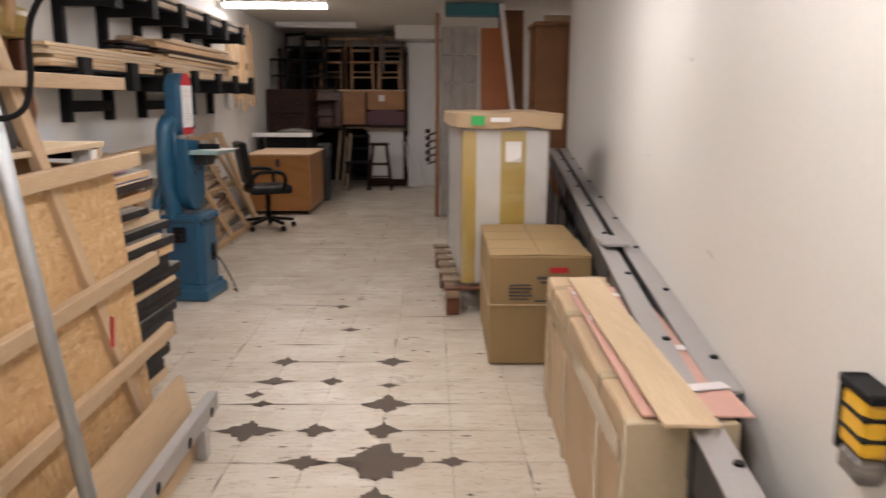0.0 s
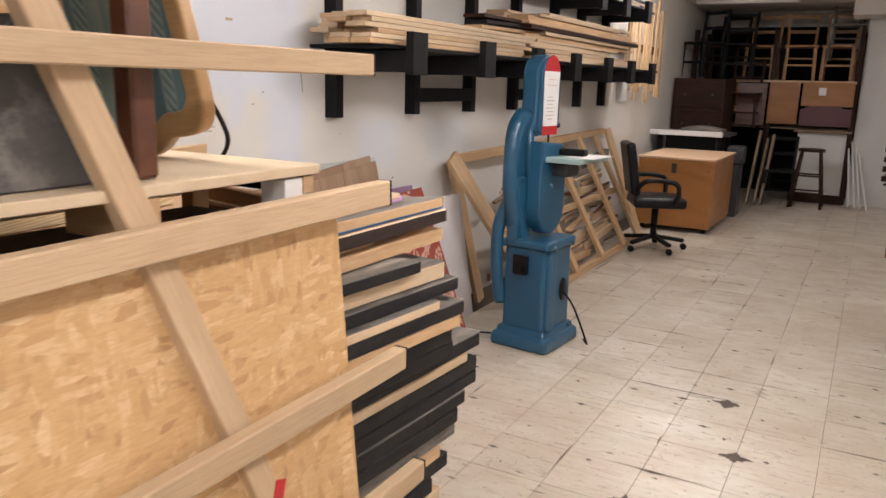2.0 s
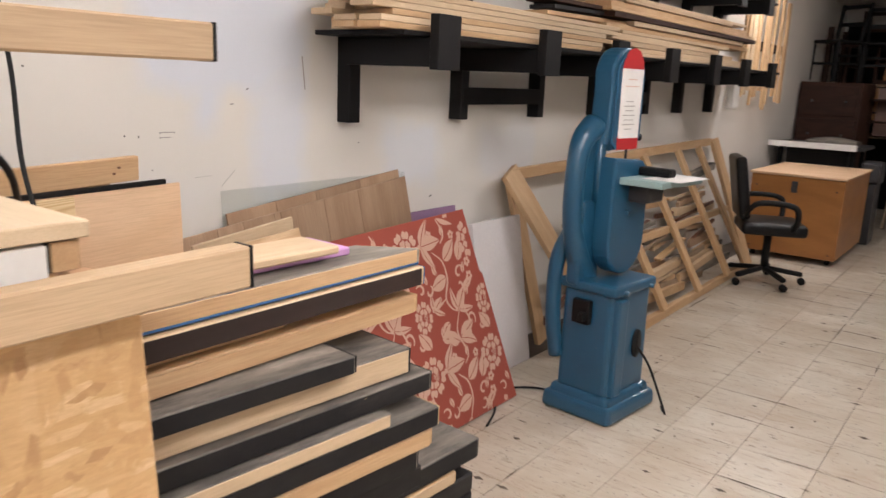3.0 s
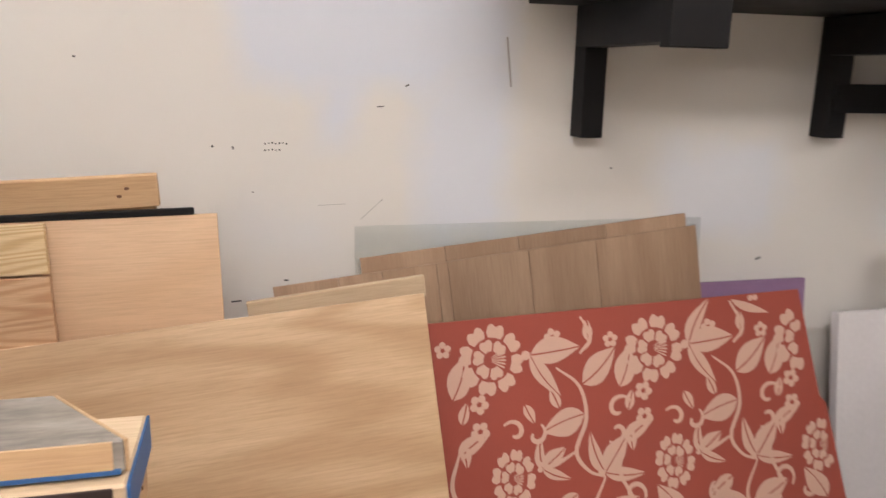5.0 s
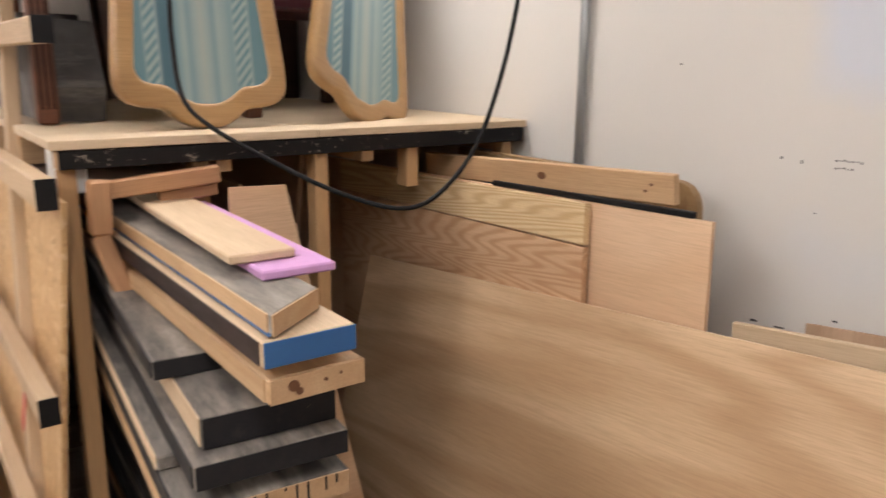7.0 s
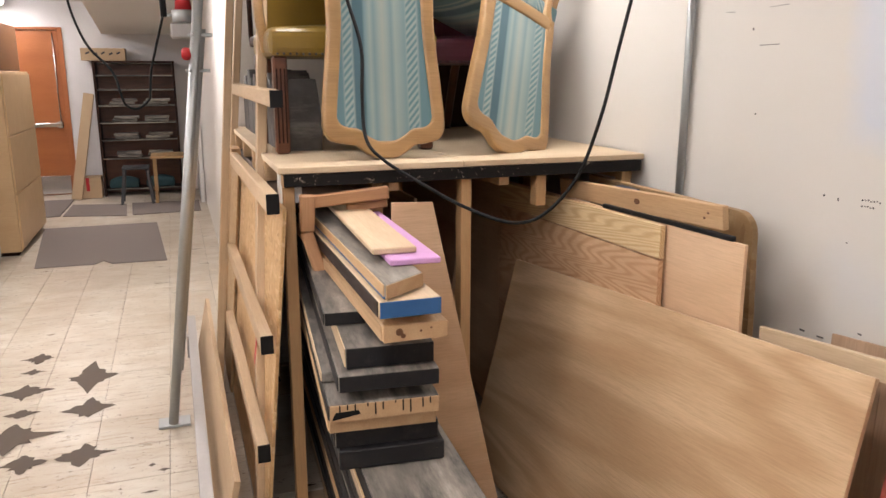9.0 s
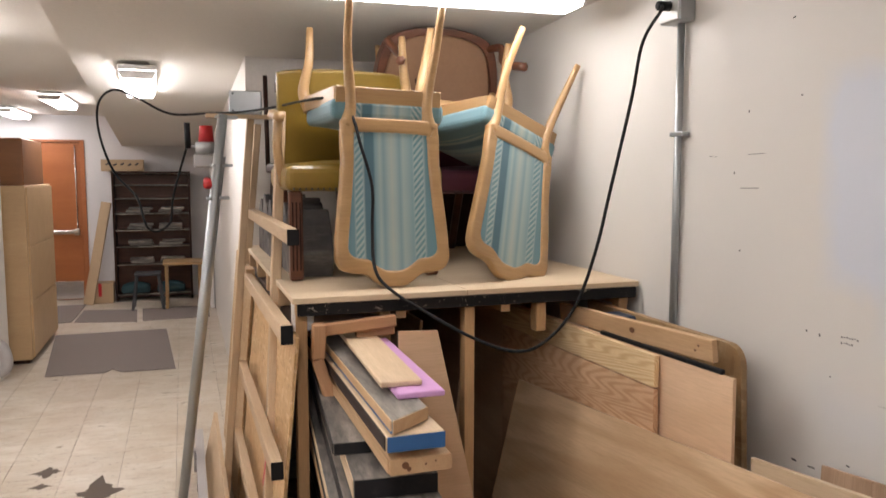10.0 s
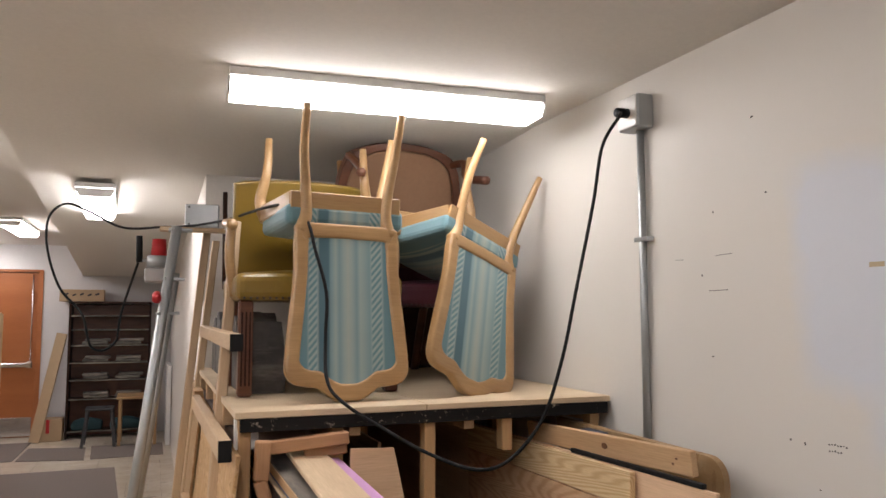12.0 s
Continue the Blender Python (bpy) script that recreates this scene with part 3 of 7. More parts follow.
# added outside every view so that light falls on strand board and lattice
strip_light((0.15, 0.6, 2.47), 90, 1.2, True, "unseen strip light added to brighten the strand board")
# guessed lamp, kept hidden behind the wardrobe, that whitens the pier
strip_light((2.55, 10.9, CEIL_FAR), 90, 1.2, True, "hidden strip light added in the far bay to light the pier")
# invented lamp, never in sight, that lifts the shelf lumber
strip_light((-0.9, 6.5, CEIL_FAR), 90, 1.2, True, "unseen strip light added to brighten the shelf lumber")

# ---------- lumber rack in the nook ----------
TOP = 1.305
rack = thing("lumber_rack", (-1.96, 1.4, 0), "homemade pine lumber rack with a black-edged plywood top", "rack")
for x in (-1.352, -1.64, -1.955, -2.24, -2.59):
    for y in (2.25, 1.4, 0.5):
        bar("post", (x, y, 1.13 if x == -2.24 and y == 2.25 else 0.002), (x, y, 1.24), 0.038, 0.05, "rackwood", rack, up=(0, 1, 0))
bar("front_rail", (-1.335, 2.285, 1.262), (-2.63, 2.285, 1.262), 0.038, 0.04, "chipped", rack, label="black painted edge rail")
part("rail_end", cube_at((-1.334, 2.268, 1.244), (-1.330, 2.302, 1.280), 0.0005), "pine", rack, "bare sawn end of the black rail")
bar("back_rail", (-1.30, 0.45, 1.24), (-2.63, 0.45, 1.24), 0.038, 0.065, "pine", rack)
for x in (-1.7, -2.1, -2.6):
    bar("joist", (x, 0.47, 1.24), (x, 2.265, 1.24), 0.038, 0.062, "pine", rack)
part("top_board", cube_at((-1.93, 0.36, 1.284), (-1.318, 2.31, TOP)), "ply_pale", rack)
part("top_board", cube_at((-2.64, 0.36, 1.284), (-1.934, 2.305, TOP - 0.001)), "ply_pale", rack)
for z in (0.12, 0.05):
    bar("stretcher", (-1.32, 1.0, z), (-2.59, 1.0, z), 0.038, 0.06, "oldwood", rack)
part("corner_block", cube_at((-1.395, 2.205, 1.185), (-1.326, 2.262, 1.279)), "white", rack, "white painted corner block")
for y in (0.55, 1.0, 1.45, 1.85):
    part("joist_end", cube_at((-1.50, y - 0.03, 1.208), (-1.322, y + 0.03, 1.281)), "pine", rack)

# brown vinyl bench stored under the rack top
bench = thing("vinyl_bench", (-1.47, 1.5, 1.0), "dusty brown vinyl bench with reddish wooden rim", "bench")
part("seat", cube_at((-1.60, 0.5, 1.178), (-1.33, 2.2, 1.20), 0.008), "brownvinyl", bench)
bar("rim", (-1.40, 2.32, 1.195), (-1.665, 2.32, 1.215), 0.03, 0.04, "bench_wood", bench, bevel=0.004)
bar("brace", (-1.53, 2.30, 1.168), (-1.665, 2.30, 1.178), 0.025, 0.03, "bench_wood", bench, bevel=0.004)
bar("leg", (-1.40, 2.335, 1.222), (-1.395, 2.335, 1.105), 0.045, 0.04, "bench_wood", bench, up=(0, 1, 0), bevel=0.005)
bar("leg", (-1.392, 2.335, 1.104), (-1.432, 2.36, 0.965), 0.04, 0.034, "bench_wood", bench, up=(0, 1, 0), bevel=0.005)


def plank(y1, x0, x1, ztop, th, top, label, y0=0.7, end=None, skew=0.0, edge=None, mitre=0.0):
    """A board in the rack's first bay, its end towards the room at y1; a mitre cuts its inner corner back."""
    w = abs(x1 - x0)
    L = y1 - y0
    way = radians(-skew)
    m = pose((x0 + x1) / 2 - L / 2 * math.sin(way), y1 - L / 2 * math.cos(way), ztop - th / 2, 0, 0, 90 + skew)
    body = box_bm(L, w, th, 0.003)
    for v in body.verts:
        if v.co.x > 0:
            v.co.x -= mitre * (v.co.y / w + 0.5)
    if end or edge:
        t = thing("plank", ((x0 + x1) / 2, (y0 + y1) / 2, ztop - th), label, "plank", "boards in the rack")
        part("board", body, top, t, m=m)
        if end:
            turn = math.atan2(mitre, w)
            part("end_grain", box_bm(0.003, w / math.cos(turn) * 0.985, th * 0.96, 0.0005), end, t, "painted end face" if end in ("blueedge", "greyboard") else "bare end grain", m @ pose(L / 2 - mitre / 2 + 0.0012, 0, 0, 0, 0, math.degrees(turn)))
        if edge:
            part("edge_face", box_bm(L * 0.99, 0.003, th * 0.9, 0.0005), edge, t, "bare or painted edge face", m @ pose(0, -w / 2 - 0.0012, 0))
        return t
    return single(part("plank", body, top, m=m), label, "plank", "boards in the rack")


plank(2.885, -1.47, -1.585, 1.162, 0.016, "pale", "pale planed softwood board lying on the stack", skew=-2)
plank(2.945, -1.50, -1.63, 1.145, 0.016, "pink", "lilac foam board strip in the stack", skew=-1.5)
tipped = plank(3.10, -1.445, -1.56, 1.128, 0.034, "greytop", "dusty grey-topped pine board with a slanting cut end", end="pine", edge="pine", mitre=0.085)
bar("blue_line", (-1.4435, 1.2, 1.0965), (-1.4435, 3.094, 1.0965), 0.003, 0.005, "blueedge", tipped, bevel=0.0003, label="thin line of blue paint")
plank(3.10, -1.43, -1.578, 1.090, 0.04, "pale", "pale board with a blue painted end and brown edge", end="blueedge", edge="brownedge")
plank(2.75, -1.47, -1.60, 1.049, 0.02, "greytop", "thin dusty board in the stack", edge="pine")
knotty = plank(3.09, -1.44, -1.598, 1.028, 0.04, "pine", "thick pine board with a knotty end", end="pine", edge="pine")
for x, z, r in ((-1.478, 1.012, 0.009), (-1.487, 1.002, 0.006), (-1.53, 1.01, 0.003), (-1.555, 1.015, 0.0025)):
    part("knot", moved(cyl_bm(r, 0.0012, 12), Matrix.Rotation(radians(90), 4, "X")), "knot", knotty, "dark knot in the end grain", pose(x, 3.0934, z))
plank(2.82, -1.355, -1.51, 0.984, 0.034, "greytop", "short black painted board, worn on top", end="greyboard", edge="greyboard", skew=-5, y0=1.5)
plank(3.0, -1.372, -1.59, 0.948, 0.052, "greytop", "thick black painted board, dusty on top", end="greyboard", edge="pale", skew=-5, y0=1.5)
plank(3.04, -1.345, -1.59, 0.894, 0.040, "greytop", "black painted board with a chipped edge", end="greyboard", edge="greyboard", skew=-5, y0=1.5)
plank(2.9, -1.33, -1.56, 0.852, 0.026, "greytop", "thin worn board with peeling paint", edge="pale", skew=-5, y0=1.5)
dripped = plank(3.04, -1.32, -1.59, 0.824, 0.042, "greytop", "bare board with black paint drips on its end", end="pine", edge="greyboard", skew=-5, y0=1.5)
DRIP = pose(-1.455, 3.0405, 0.823, 0, 0, -5)
for k in range(11):
    x, h = 0.11 - 0.0225 * k + 0.004 * (k % 3), (0.034, 0.012, 0.028, 0.008, 0.03, 0.02, 0.006, 0.028, 0.034, 0.024, 0.016)[k]
    part("paint_drip", cube_at((x - 0.0018, 0.002, -h), (x + 0.0018, 0.0036, 0), 0.0005), "black", dripped, "black paint drip", DRIP)
part("paint_smear", prism_bm([(0.0, 0.0), (-0.07, 0.012), (-0.065, 0.022), (-0.01, 0.02)], 0.0012), "black", dripped, "black paint smear", DRIP @ pose(0.13, 0.0028, -0.037))
plank(3.02, -1.322, -1.588, 0.780, 0.036, "pine", "bare pine board in the stack", end="pine", edge="pine", skew=-5, y0=1.5)
plank(3.0, -1.34, -1.6, 0.742, 0.05, "greytop", "black painted board with chalky scratches", end="greyboard", edge="greyboard", skew=-5, y0=1.5)
plank(3.02, -1.345, -1.61, 0.690, 0.05, "greyboard", "black painted board in the stack", skew=-5, y0=1.5)
zt = 0.637
for k, (yy, top, edge) in enumerate([(3.29, "greytop", "greyboard"), (3.2, "pine", "pale"), (3.27, "greyboard", "greyboard"), (3.27, "greyboard", "greyboard"), (3.19, "greytop", "greyboard"), (3.14, "greyboard", "greyboard"), (3.15, "teal", "greytop"), (3.05, "pine", "pine"), (3.1, "greyboard", "greyboard"), (3.0, "greyboard", "greyboard"), (3.05, "pine", "pale")]):
    th = (0.05, 0.028, 0.048, 0.045, 0.045, 0.05, 0.05, 0.04, 0.05, 0.05, 0.05)[k]
    plank(yy, -1.385 if k < 6 else -1.40, -1.64, zt, th, top, "stacked black painted board" if "grey" in top else "stacked bare wooden board", edge=edge, skew=-3, y0=1.2)
    zt -= th + 0.003
bar("bearer", (-1.34, 2.2, zt / 2), (-1.62, 2.2, zt / 2), 0.09, zt - 0.004, "oldwood", rack)
bar("bearer", (-1.34, 1.0, zt / 2), (-1.62, 1.0, zt / 2), 0.09, zt - 0.004, "oldwood", rack)

# sheets leaning in the middle bays
out = [(0.0, 0.0), (-0.40, 0.0), (-0.135, 1.19), (0.0, 1.195)]
single(part("panel", prism_bm(out, 0.006), "ply_orange", m=pose(-1.645, 2.43, 0.003)), "tan hardboard panel standing in the rack", "panel")
single(sheet("panel", (-2.02, 0.6, 0.0), (-2.02, 1.75, 0.0), (-2.16, 0.6, 1.18), 0.014, "walnut"), "brown plywood panel standing in the rack", "panel")
single(sheet("panel", (-1.80, 0.5, 0.0), (-1.80, 1.8, 0.0), (-1.92, 0.5, 1.1), 0.012, "walnut"), "brown plywood panel standing in the rack bay", "panel")

# ---------- panels leaning along the west wall ----------
single(sheet("plywood_sheet", (-2.1, 1.98, 0.01), (-2.141, 3.677, 0.144), (-2.334, 1.871, 0.833), 0.012, "ply"), "large tan plywood sheet leaning against other panels", "plywood")
single(sheet("plywood_sheet", (-2.392, 0.735, -0.022), (-2.392, 3.165, 0.03), (-2.396, 0.72, 1.107), 0.012, "ply_orange"), "orange-tan plywood sheet leaning on the wall", "plywood")
glulam = thing("wood_panel", (-2.2, 2.3, 0), "grained fir panel with a yellow upper and orange lower board", "panel")
sheet("upper_board", (-2.371, 1.63, 1.026), (-2.371, 2.82, 1.05), (-2.373, 1.63, 1.126), 0.018, "fir", glulam, "yellowish grained board")
sheet("lower_board", (-2.368, 1.65, 0.002), (-2.368, 2.835, 0.022), (-2.371, 1.64, 1.024), 0.018, "fir_red", glulam, "orange grained board")
pine_plank = single(bar("pine_plank", (-2.42, 2.1, 1.165), (-2.42, 3.03, 1.208), 0.02, 0.068, "pine", up=(0.1, 0, 1)), "pine plank with a dark knot", "plank")
single(bar("black_strip", (-2.394, 2.45, 1.150), (-2.394, 3.10, 1.166), 0.014, 0.014, "black"), "thin black strip between the panels", "strip")
for y, z, r in ((2.62, 1.19, 0.012), (2.97, 1.212, 0.004), (2.955, 1.196, 0.004)):
    part("knot", moved(cyl_bm(r, 0.001, 14), Matrix.Rotation(radians(90), 4, "Y") @ Matrix.Diagonal((0.8, 1.3, 1, 1))), "knot", pine_plank, "dark knot", pose(-2.4085, y, z))
out = [(-0.45, -0.6), (0.45, -0.6)] + [(0.39 + 0.06 * math.cos(a), 0.54 + 0.06 * math.sin(a)) for a in [radians(d) for d in range(0, 91, 18)]] + [(-0.45, 0.6)]
single(part("particle_board", prism_bm(out, 0.022, 0.002), "chip", m=pose(-2.57, 2.56, 0.61, 0, 0, 90) @ pose(0, 0, 0, 3, 0, 0)), "dark particle board with a rounded corner leaning on the wall", "panel")
single(part("blue_case", cube_at((-2.56, 2.34, 1.13), (-2.44, 2.46, 1.2), 0.006), "navy"), "small dark blue box on the panels", "box")
for name_y0, x_bot, x_top, z0a, z0b, z1a, z1b, widths, lab in (
        (3.36, -2.46, -2.60, 0.0, 0.0, 0.93, 1.055, (0.16, 0.11, 0.14, 0.03, 0.22, 0.19, 0.30), "brown walnut-veneered panel leaning on the wall"),
        (3.58, -2.50, -2.622, 0.0, 0.0, 0.99, 1.085, (0.22, 0.2, 0.25, 0.24), "second walnut-veneered panel leaning behind")):
    wp = thing("walnut_panel", (x_bot, name_y0 + 0.5, 0), lab, "panel", "walnut panels")
    total, y = sum(widths), name_y0
    for w in widths:
        rise = (z1b - z1a) / total
        zb = 0.004 + rise * (y - name_y0)
        o = sheet("veneer_leaf", (x_bot, y, zb), (x_top, y - rise * z1a, zb + z1a), (x_bot, y + w - 0.001, zb + rise * w), 0.01, "walnut", wp)
        y += w
single(sheet("acrylic_sheet", (-2.56, 3.47, 0.0), (-2.56, 4.45, 0.0), (-2.632, 3.46, 1.075), 0.005, "glass"), "clear acrylic sheet leaning on the wall", "sheet")
single(bar("pale_strip", (-2.42, 3.2, 0.93), (-2.42, 3.6, 0.975), 0.015, 0.05, "pale"), "pale wooden offcut behind the plywood", "offcut")
single(sheet("purple_board", (-2.50, 4.3, 0.0), (-2.50, 4.80, 0.0), (-2.60, 4.27, 0.89), 0.02, "purple"), "purple foam board behind the red panel", "foam board")
single(sheet("foam_sheet", (-2.45, 4.98, 0.0), (-2.45, 5.42, 0.0), (-2.57, 4.80, 0.775), 0.03, "foam"), "white foam sheet leaning on the wall", "foam sheet")


def lean_frame(origin, along, up):
    x = Vector(along).normalized()
    u = Vector(up)
    z = (u - x * u.dot(x)).normalized()
    y = z.cross(x)
    m = Matrix((x, y, z)).transposed().to_4x4()
    m.translation = origin
    return m


# red panel with a pale floral print
RED = lean_frame((-2.205, 3.68, 0.008), (0, 1, 0), (-0.235, 0, 0.87))
red = thing("fabric_panel", (-2.205, 4.2, 0), "brick-red panel covered in pale pink floral fabric", "panel")
outline = [(0.0, 0.0), (1.14, 0.0), (1.13, 0.06), (1.03, 0.62), (1.01, 0.64), (0.96, 0.93), (-0.075, 0.895)]
part("backing", prism_bm(outline, 0.012, 0.001), "red", red, "brick-red woven fabric face", RED)


def stroke(bm, pts, w, y):
    prev = None
    for i, (x, z) in enumerate(pts):
        x2, z2 = pts[min(i + 1, len(pts) - 1)]
        x1, z1 = pts[max(i - 1, 0)]
        d = math.hypot(x2 - x1, z2 - z1) or 1
        nx, nz = -(z2 - z1) / d, (x2 - x1) / d
        ww = w * (0.4 + 0.6 * math.sin(math.pi * (i + 0.5) / len(pts)))
        cur = (bm.verts.new((x + nx * ww, y, z + nz * ww)), bm.verts.new((x - nx * ww, y, z - nz * ww)))
        if prev:
            bm.faces.new((prev[0], cur[0], cur[1], prev[1]))
        prev = cur


def curl(bm, cx, cz, r, a0, turn, y, w=0.008):
    pts = []
    for k in range(18):
        t = k / 17
        a = a0 + turn * t * 4.6
        rr = r * (1 - 0.8 * t)
        pts.append((cx + rr * math.cos(a), cz + rr * math.sin(a)))
    stroke(bm, pts, w, y)


def inside(x, z):
    lim = 1.13 if z < 0.06 else 1.125 - 0.105 * (z - 0.06) / 0.56 if z < 0.62 else 1.0 - 0.055 * (z - 0.64) / 0.29
    return -0.075 * z / 0.9 + 0.004 < x < lim and 0.0 < z < 0.90 + 0.03 * x


bm = bmesh.new()
FY = 0.0075


def fan(bm, pts):
    """A filled outline, kept only where it lies on the panel."""
    if all(inside(*p) for p in pts):
        cx, cz = sum(p[0] for p in pts) / len(pts), sum(p[1] for p in pts) / len(pts)
        y = FY + 0.00004 * (len(bm.faces) % 37)
        c = bm.verts.new((cx, y, cz))
        ring = [bm.verts.new((x, y, z)) for x, z in pts]
        for k in range(len(ring)):
            bm.faces.new((c, ring[k], ring[(k + 1) % len(ring)]))


def sector(cx, cz, r0, r1, a0, a1, squash, lobes=2):
    """One petal: a sector of a ring with a scalloped outer edge and a gap on each side."""
    pts = []
    for k in range(9):
        t = k / 8
        a = a0 + (a1 - a0) * (0.05 + 0.9 * t)
        r = r1 * (0.90 + 0.10 * abs(math.sin(math.pi * lobes * t))) * (1 - 0.12 * abs(2 * t - 1) ** 4)
        pts.append((cx + squash * r * math.cos(a), cz + r * math.sin(a)))
    for t in (0.9, 0.5, 0.1):
        a = a0 + (a1 - a0) * t
        pts.append((cx + squash * r0 * math.cos(a), cz + r0 * math.sin(a)))
    return pts


def peony(bm, cx, cz, r, squash=1.0):
    n = 8
    for k in range(n):
        a = 2 * math.pi * k / n + 0.2
        fan(bm, sector(cx, cz, r * 0.62, r, a, a + 2 * math.pi / n, squash))
    for k in range(5):
        a = 2 * math.pi * k / 6 + 0.35
        fan(bm, sector(cx, cz, r * 0.24, r * 0.57, a, a + 2 * math.pi / 6, squash))
    for k in range(6):
        a = -0.5 + 0.19 * k
        fan(bm, sector(cx - r * 0.1, cz, r * 0.12, r * 0.62, a, a + 0.12, squash, 0))


def veined_leaf(bm, x, z, L, w, ang, hook=0.35):
    """A fat leaf in two halves with a bare vein between them and a hooked tip."""
    ca, sa = math.cos(ang), math.sin(ang)
    L, w = L * 1.04, w * 1.1
    for s in (-1, 1):
        pts = []
        for k in range(9):
            t = k / 8
            mid = hook * L * t * t * 0.5
            pts.append((L * t, mid + s * 0.0018))
        for k in range(8, 0, -1):
            t = k / 8
            mid = hook * L * t * t * 0.5
            ww = w * math.sin(math.pi * t ** 0.8) * (1.0 if s > 0 else 0.72) + 0.0022
            pts.append((L * t, mid + s * ww))
        fan(bm, [(x + u * ca - v * sa, z + u * sa + v * ca) for u, v in pts])


def blossom(bm, x, z, r, turn=0.0):
    for k in range(5):
        a = 2 * math.pi * k / 5 + turn
        fan(bm, [(x + r * 0.58 * math.cos(a) + r * 0.38 * math.cos(q), z + r * 0.58 * math.sin(a) + r * 0.38 * math.sin(q)) for q in [2 * math.pi * j / 9 for j in range(9)]])


def vine(bm, pts, w=0.0055):
    run = []
    for x, y_, z in [tuple(p) for p in spline([(x, 0, z) for x, z in pts], 6)] + [(9, 0, 9)]:
        if inside(x, z):
            run.append((x, z))
        else:
            if len(run) > 2:
                stroke(bm, run, w, FY + 0.0019)
            run = []


def scroll(bm, x, z, r, a0, turn):
    r *= 1.45
    if all(inside(x + dx, z + dz) for dx in (-r, r) for dz in (-r, r)):
        curl(bm, x, z, r, a0, turn, FY + 0.0017, 0.0062)


for ix in range(-1, 4):
    for iz in range(-1, 3):
        ox, oz = 0.085 + 0.435 * ix + 0.04 * iz, 0.80 - 0.545 * iz
        peony(bm, ox, oz, 0.088, 0.95)
        peony(bm, ox + 0.045, oz - 0.29, 0.072, 0.8)
        # tulips on the vine
        for x, z, a, k in ((0.10, 0.005, 0.05, 1.0), (0.285, -0.30, 0.9, 0.85), (0.12, -0.275, 0.6, 0.6)):
            veined_leaf(bm, ox + x, oz + z, 0.125 * k, 0.033 * k, a, 0.1)
            veined_leaf(bm, ox + x, oz + z, 0.12 * k, 0.02 * k, a + 1.25, -0.5)
            veined_leaf(bm, ox + x, oz + z, 0.12 * k, 0.02 * k, a - 1.25, 0.5)
            fan(bm, [(ox + x - 0.012 * k + 0.012 * k * math.cos(q), oz + z + 0.012 * k * math.sin(q)) for q in [2 * math.pi * j / 9 for j in range(9)]])
        vine(bm, [(ox + 0.165, oz - 0.03), (ox + 0.225, oz - 0.08), (ox + 0.24, oz - 0.16), (ox + 0.21, oz - 0.24), (ox + 0.24, oz - 0.29), (ox + 0.285, oz - 0.31)])
        vine(bm, [(ox + 0.21, oz - 0.24), (ox + 0.14, oz - 0.27), (ox + 0.10, oz - 0.25)])
        vine(bm, [(ox + 0.285, oz - 0.31), (ox + 0.25, oz - 0.40), (ox + 0.30, oz - 0.50), (ox + 0.27, oz - 0.545)])
        vine(bm, [(ox - 0.09, oz - 0.22), (ox - 0.11, oz - 0.30), (ox - 0.07, oz - 0.38)])
        for x, z, L, w, a, h in ((0.235, -0.075, 0.115, 0.034, 0.5, 0.5), (0.235, -0.15, 0.11, 0.034, 3.3, 0.3), (0.23, 0.115, 0.11, 0.03, -0.1, -0.5), (-0.10, -0.09, 0.10, 0.03, 1.0, 0.5), (-0.09, -0.23, 0.09, 0.02, 0.8, -0.4), (0.27, -0.42, 0.11, 0.032, 0.25, 0.4), (0.26, -0.44, 0.10, 0.03, 2.7, -0.4), (0.06, -0.43, 0.10, 0.03, 2.0, 0.5), (0.14, -0.40, 0.09, 0.026, -0.4, 0.4), (0.17, 0.20, 0.08, 0.022, 3.6, 0.4)):
            veined_leaf(bm, ox + x, oz + z, L, w, a, h)
        for x, z, r in ((-0.035, -0.17, 0.026), (0.40, -0.105, 0.026), (0.315, 0.03, 0.022), (0.20, -0.50, 0.024), (-0.10, -0.42, 0.022)):
            blossom(bm, ox + x, oz + z, r, x * 9)
        for x, z, a in ((0.255, 0.03, 1.5), (0.08, -0.115, -1.2), (-0.08, -0.15, 1.2), (0.17, -0.13, 1.9), (0.36, -0.2, -1.6)):
            veined_leaf(bm, ox + x, oz + z, 0.05, 0.012, a, 0.2)
        for x, z, r, a0, tn in ((0.33, -0.145, 0.026, 0.5, 1), (0.05, -0.18, 0.022, 2.5, -1), (-0.115, -0.20, 0.022, 4.0, 1), (0.105, -0.19, 0.02, 1.0, -1), (0.36, -0.36, 0.026, 5.5, 1), (0.18, -0.36, 0.022, 3.0, 1), (0.0, -0.40, 0.022, 1.0, -1), (0.13, 0.16, 0.024, 2.0, 1)):
            scroll(bm, ox + x, oz + z, r, a0, tn)
bmesh.ops.recalc_face_normals(bm, faces=bm.faces[:])
for v in bm.verts:
    v.co.y = -v.co.y
tagged(part("floral_print", bm, "motif", red, "pale pink flower, leaf and scroll print", RED), kind="stuff")


# pencilled writing, nail holes and scuffs on the wall
def wall_mark(y, z, w, h, tilt=0.0, mat="ink", label="small dark nail hole or scuff"):
    part("scuff_mark", box_bm(0.0012, w * 0.8, h * 0.65, 0), mat, wall_w, label, pose(WX + 0.0004, y, z, tilt, 0, 0))


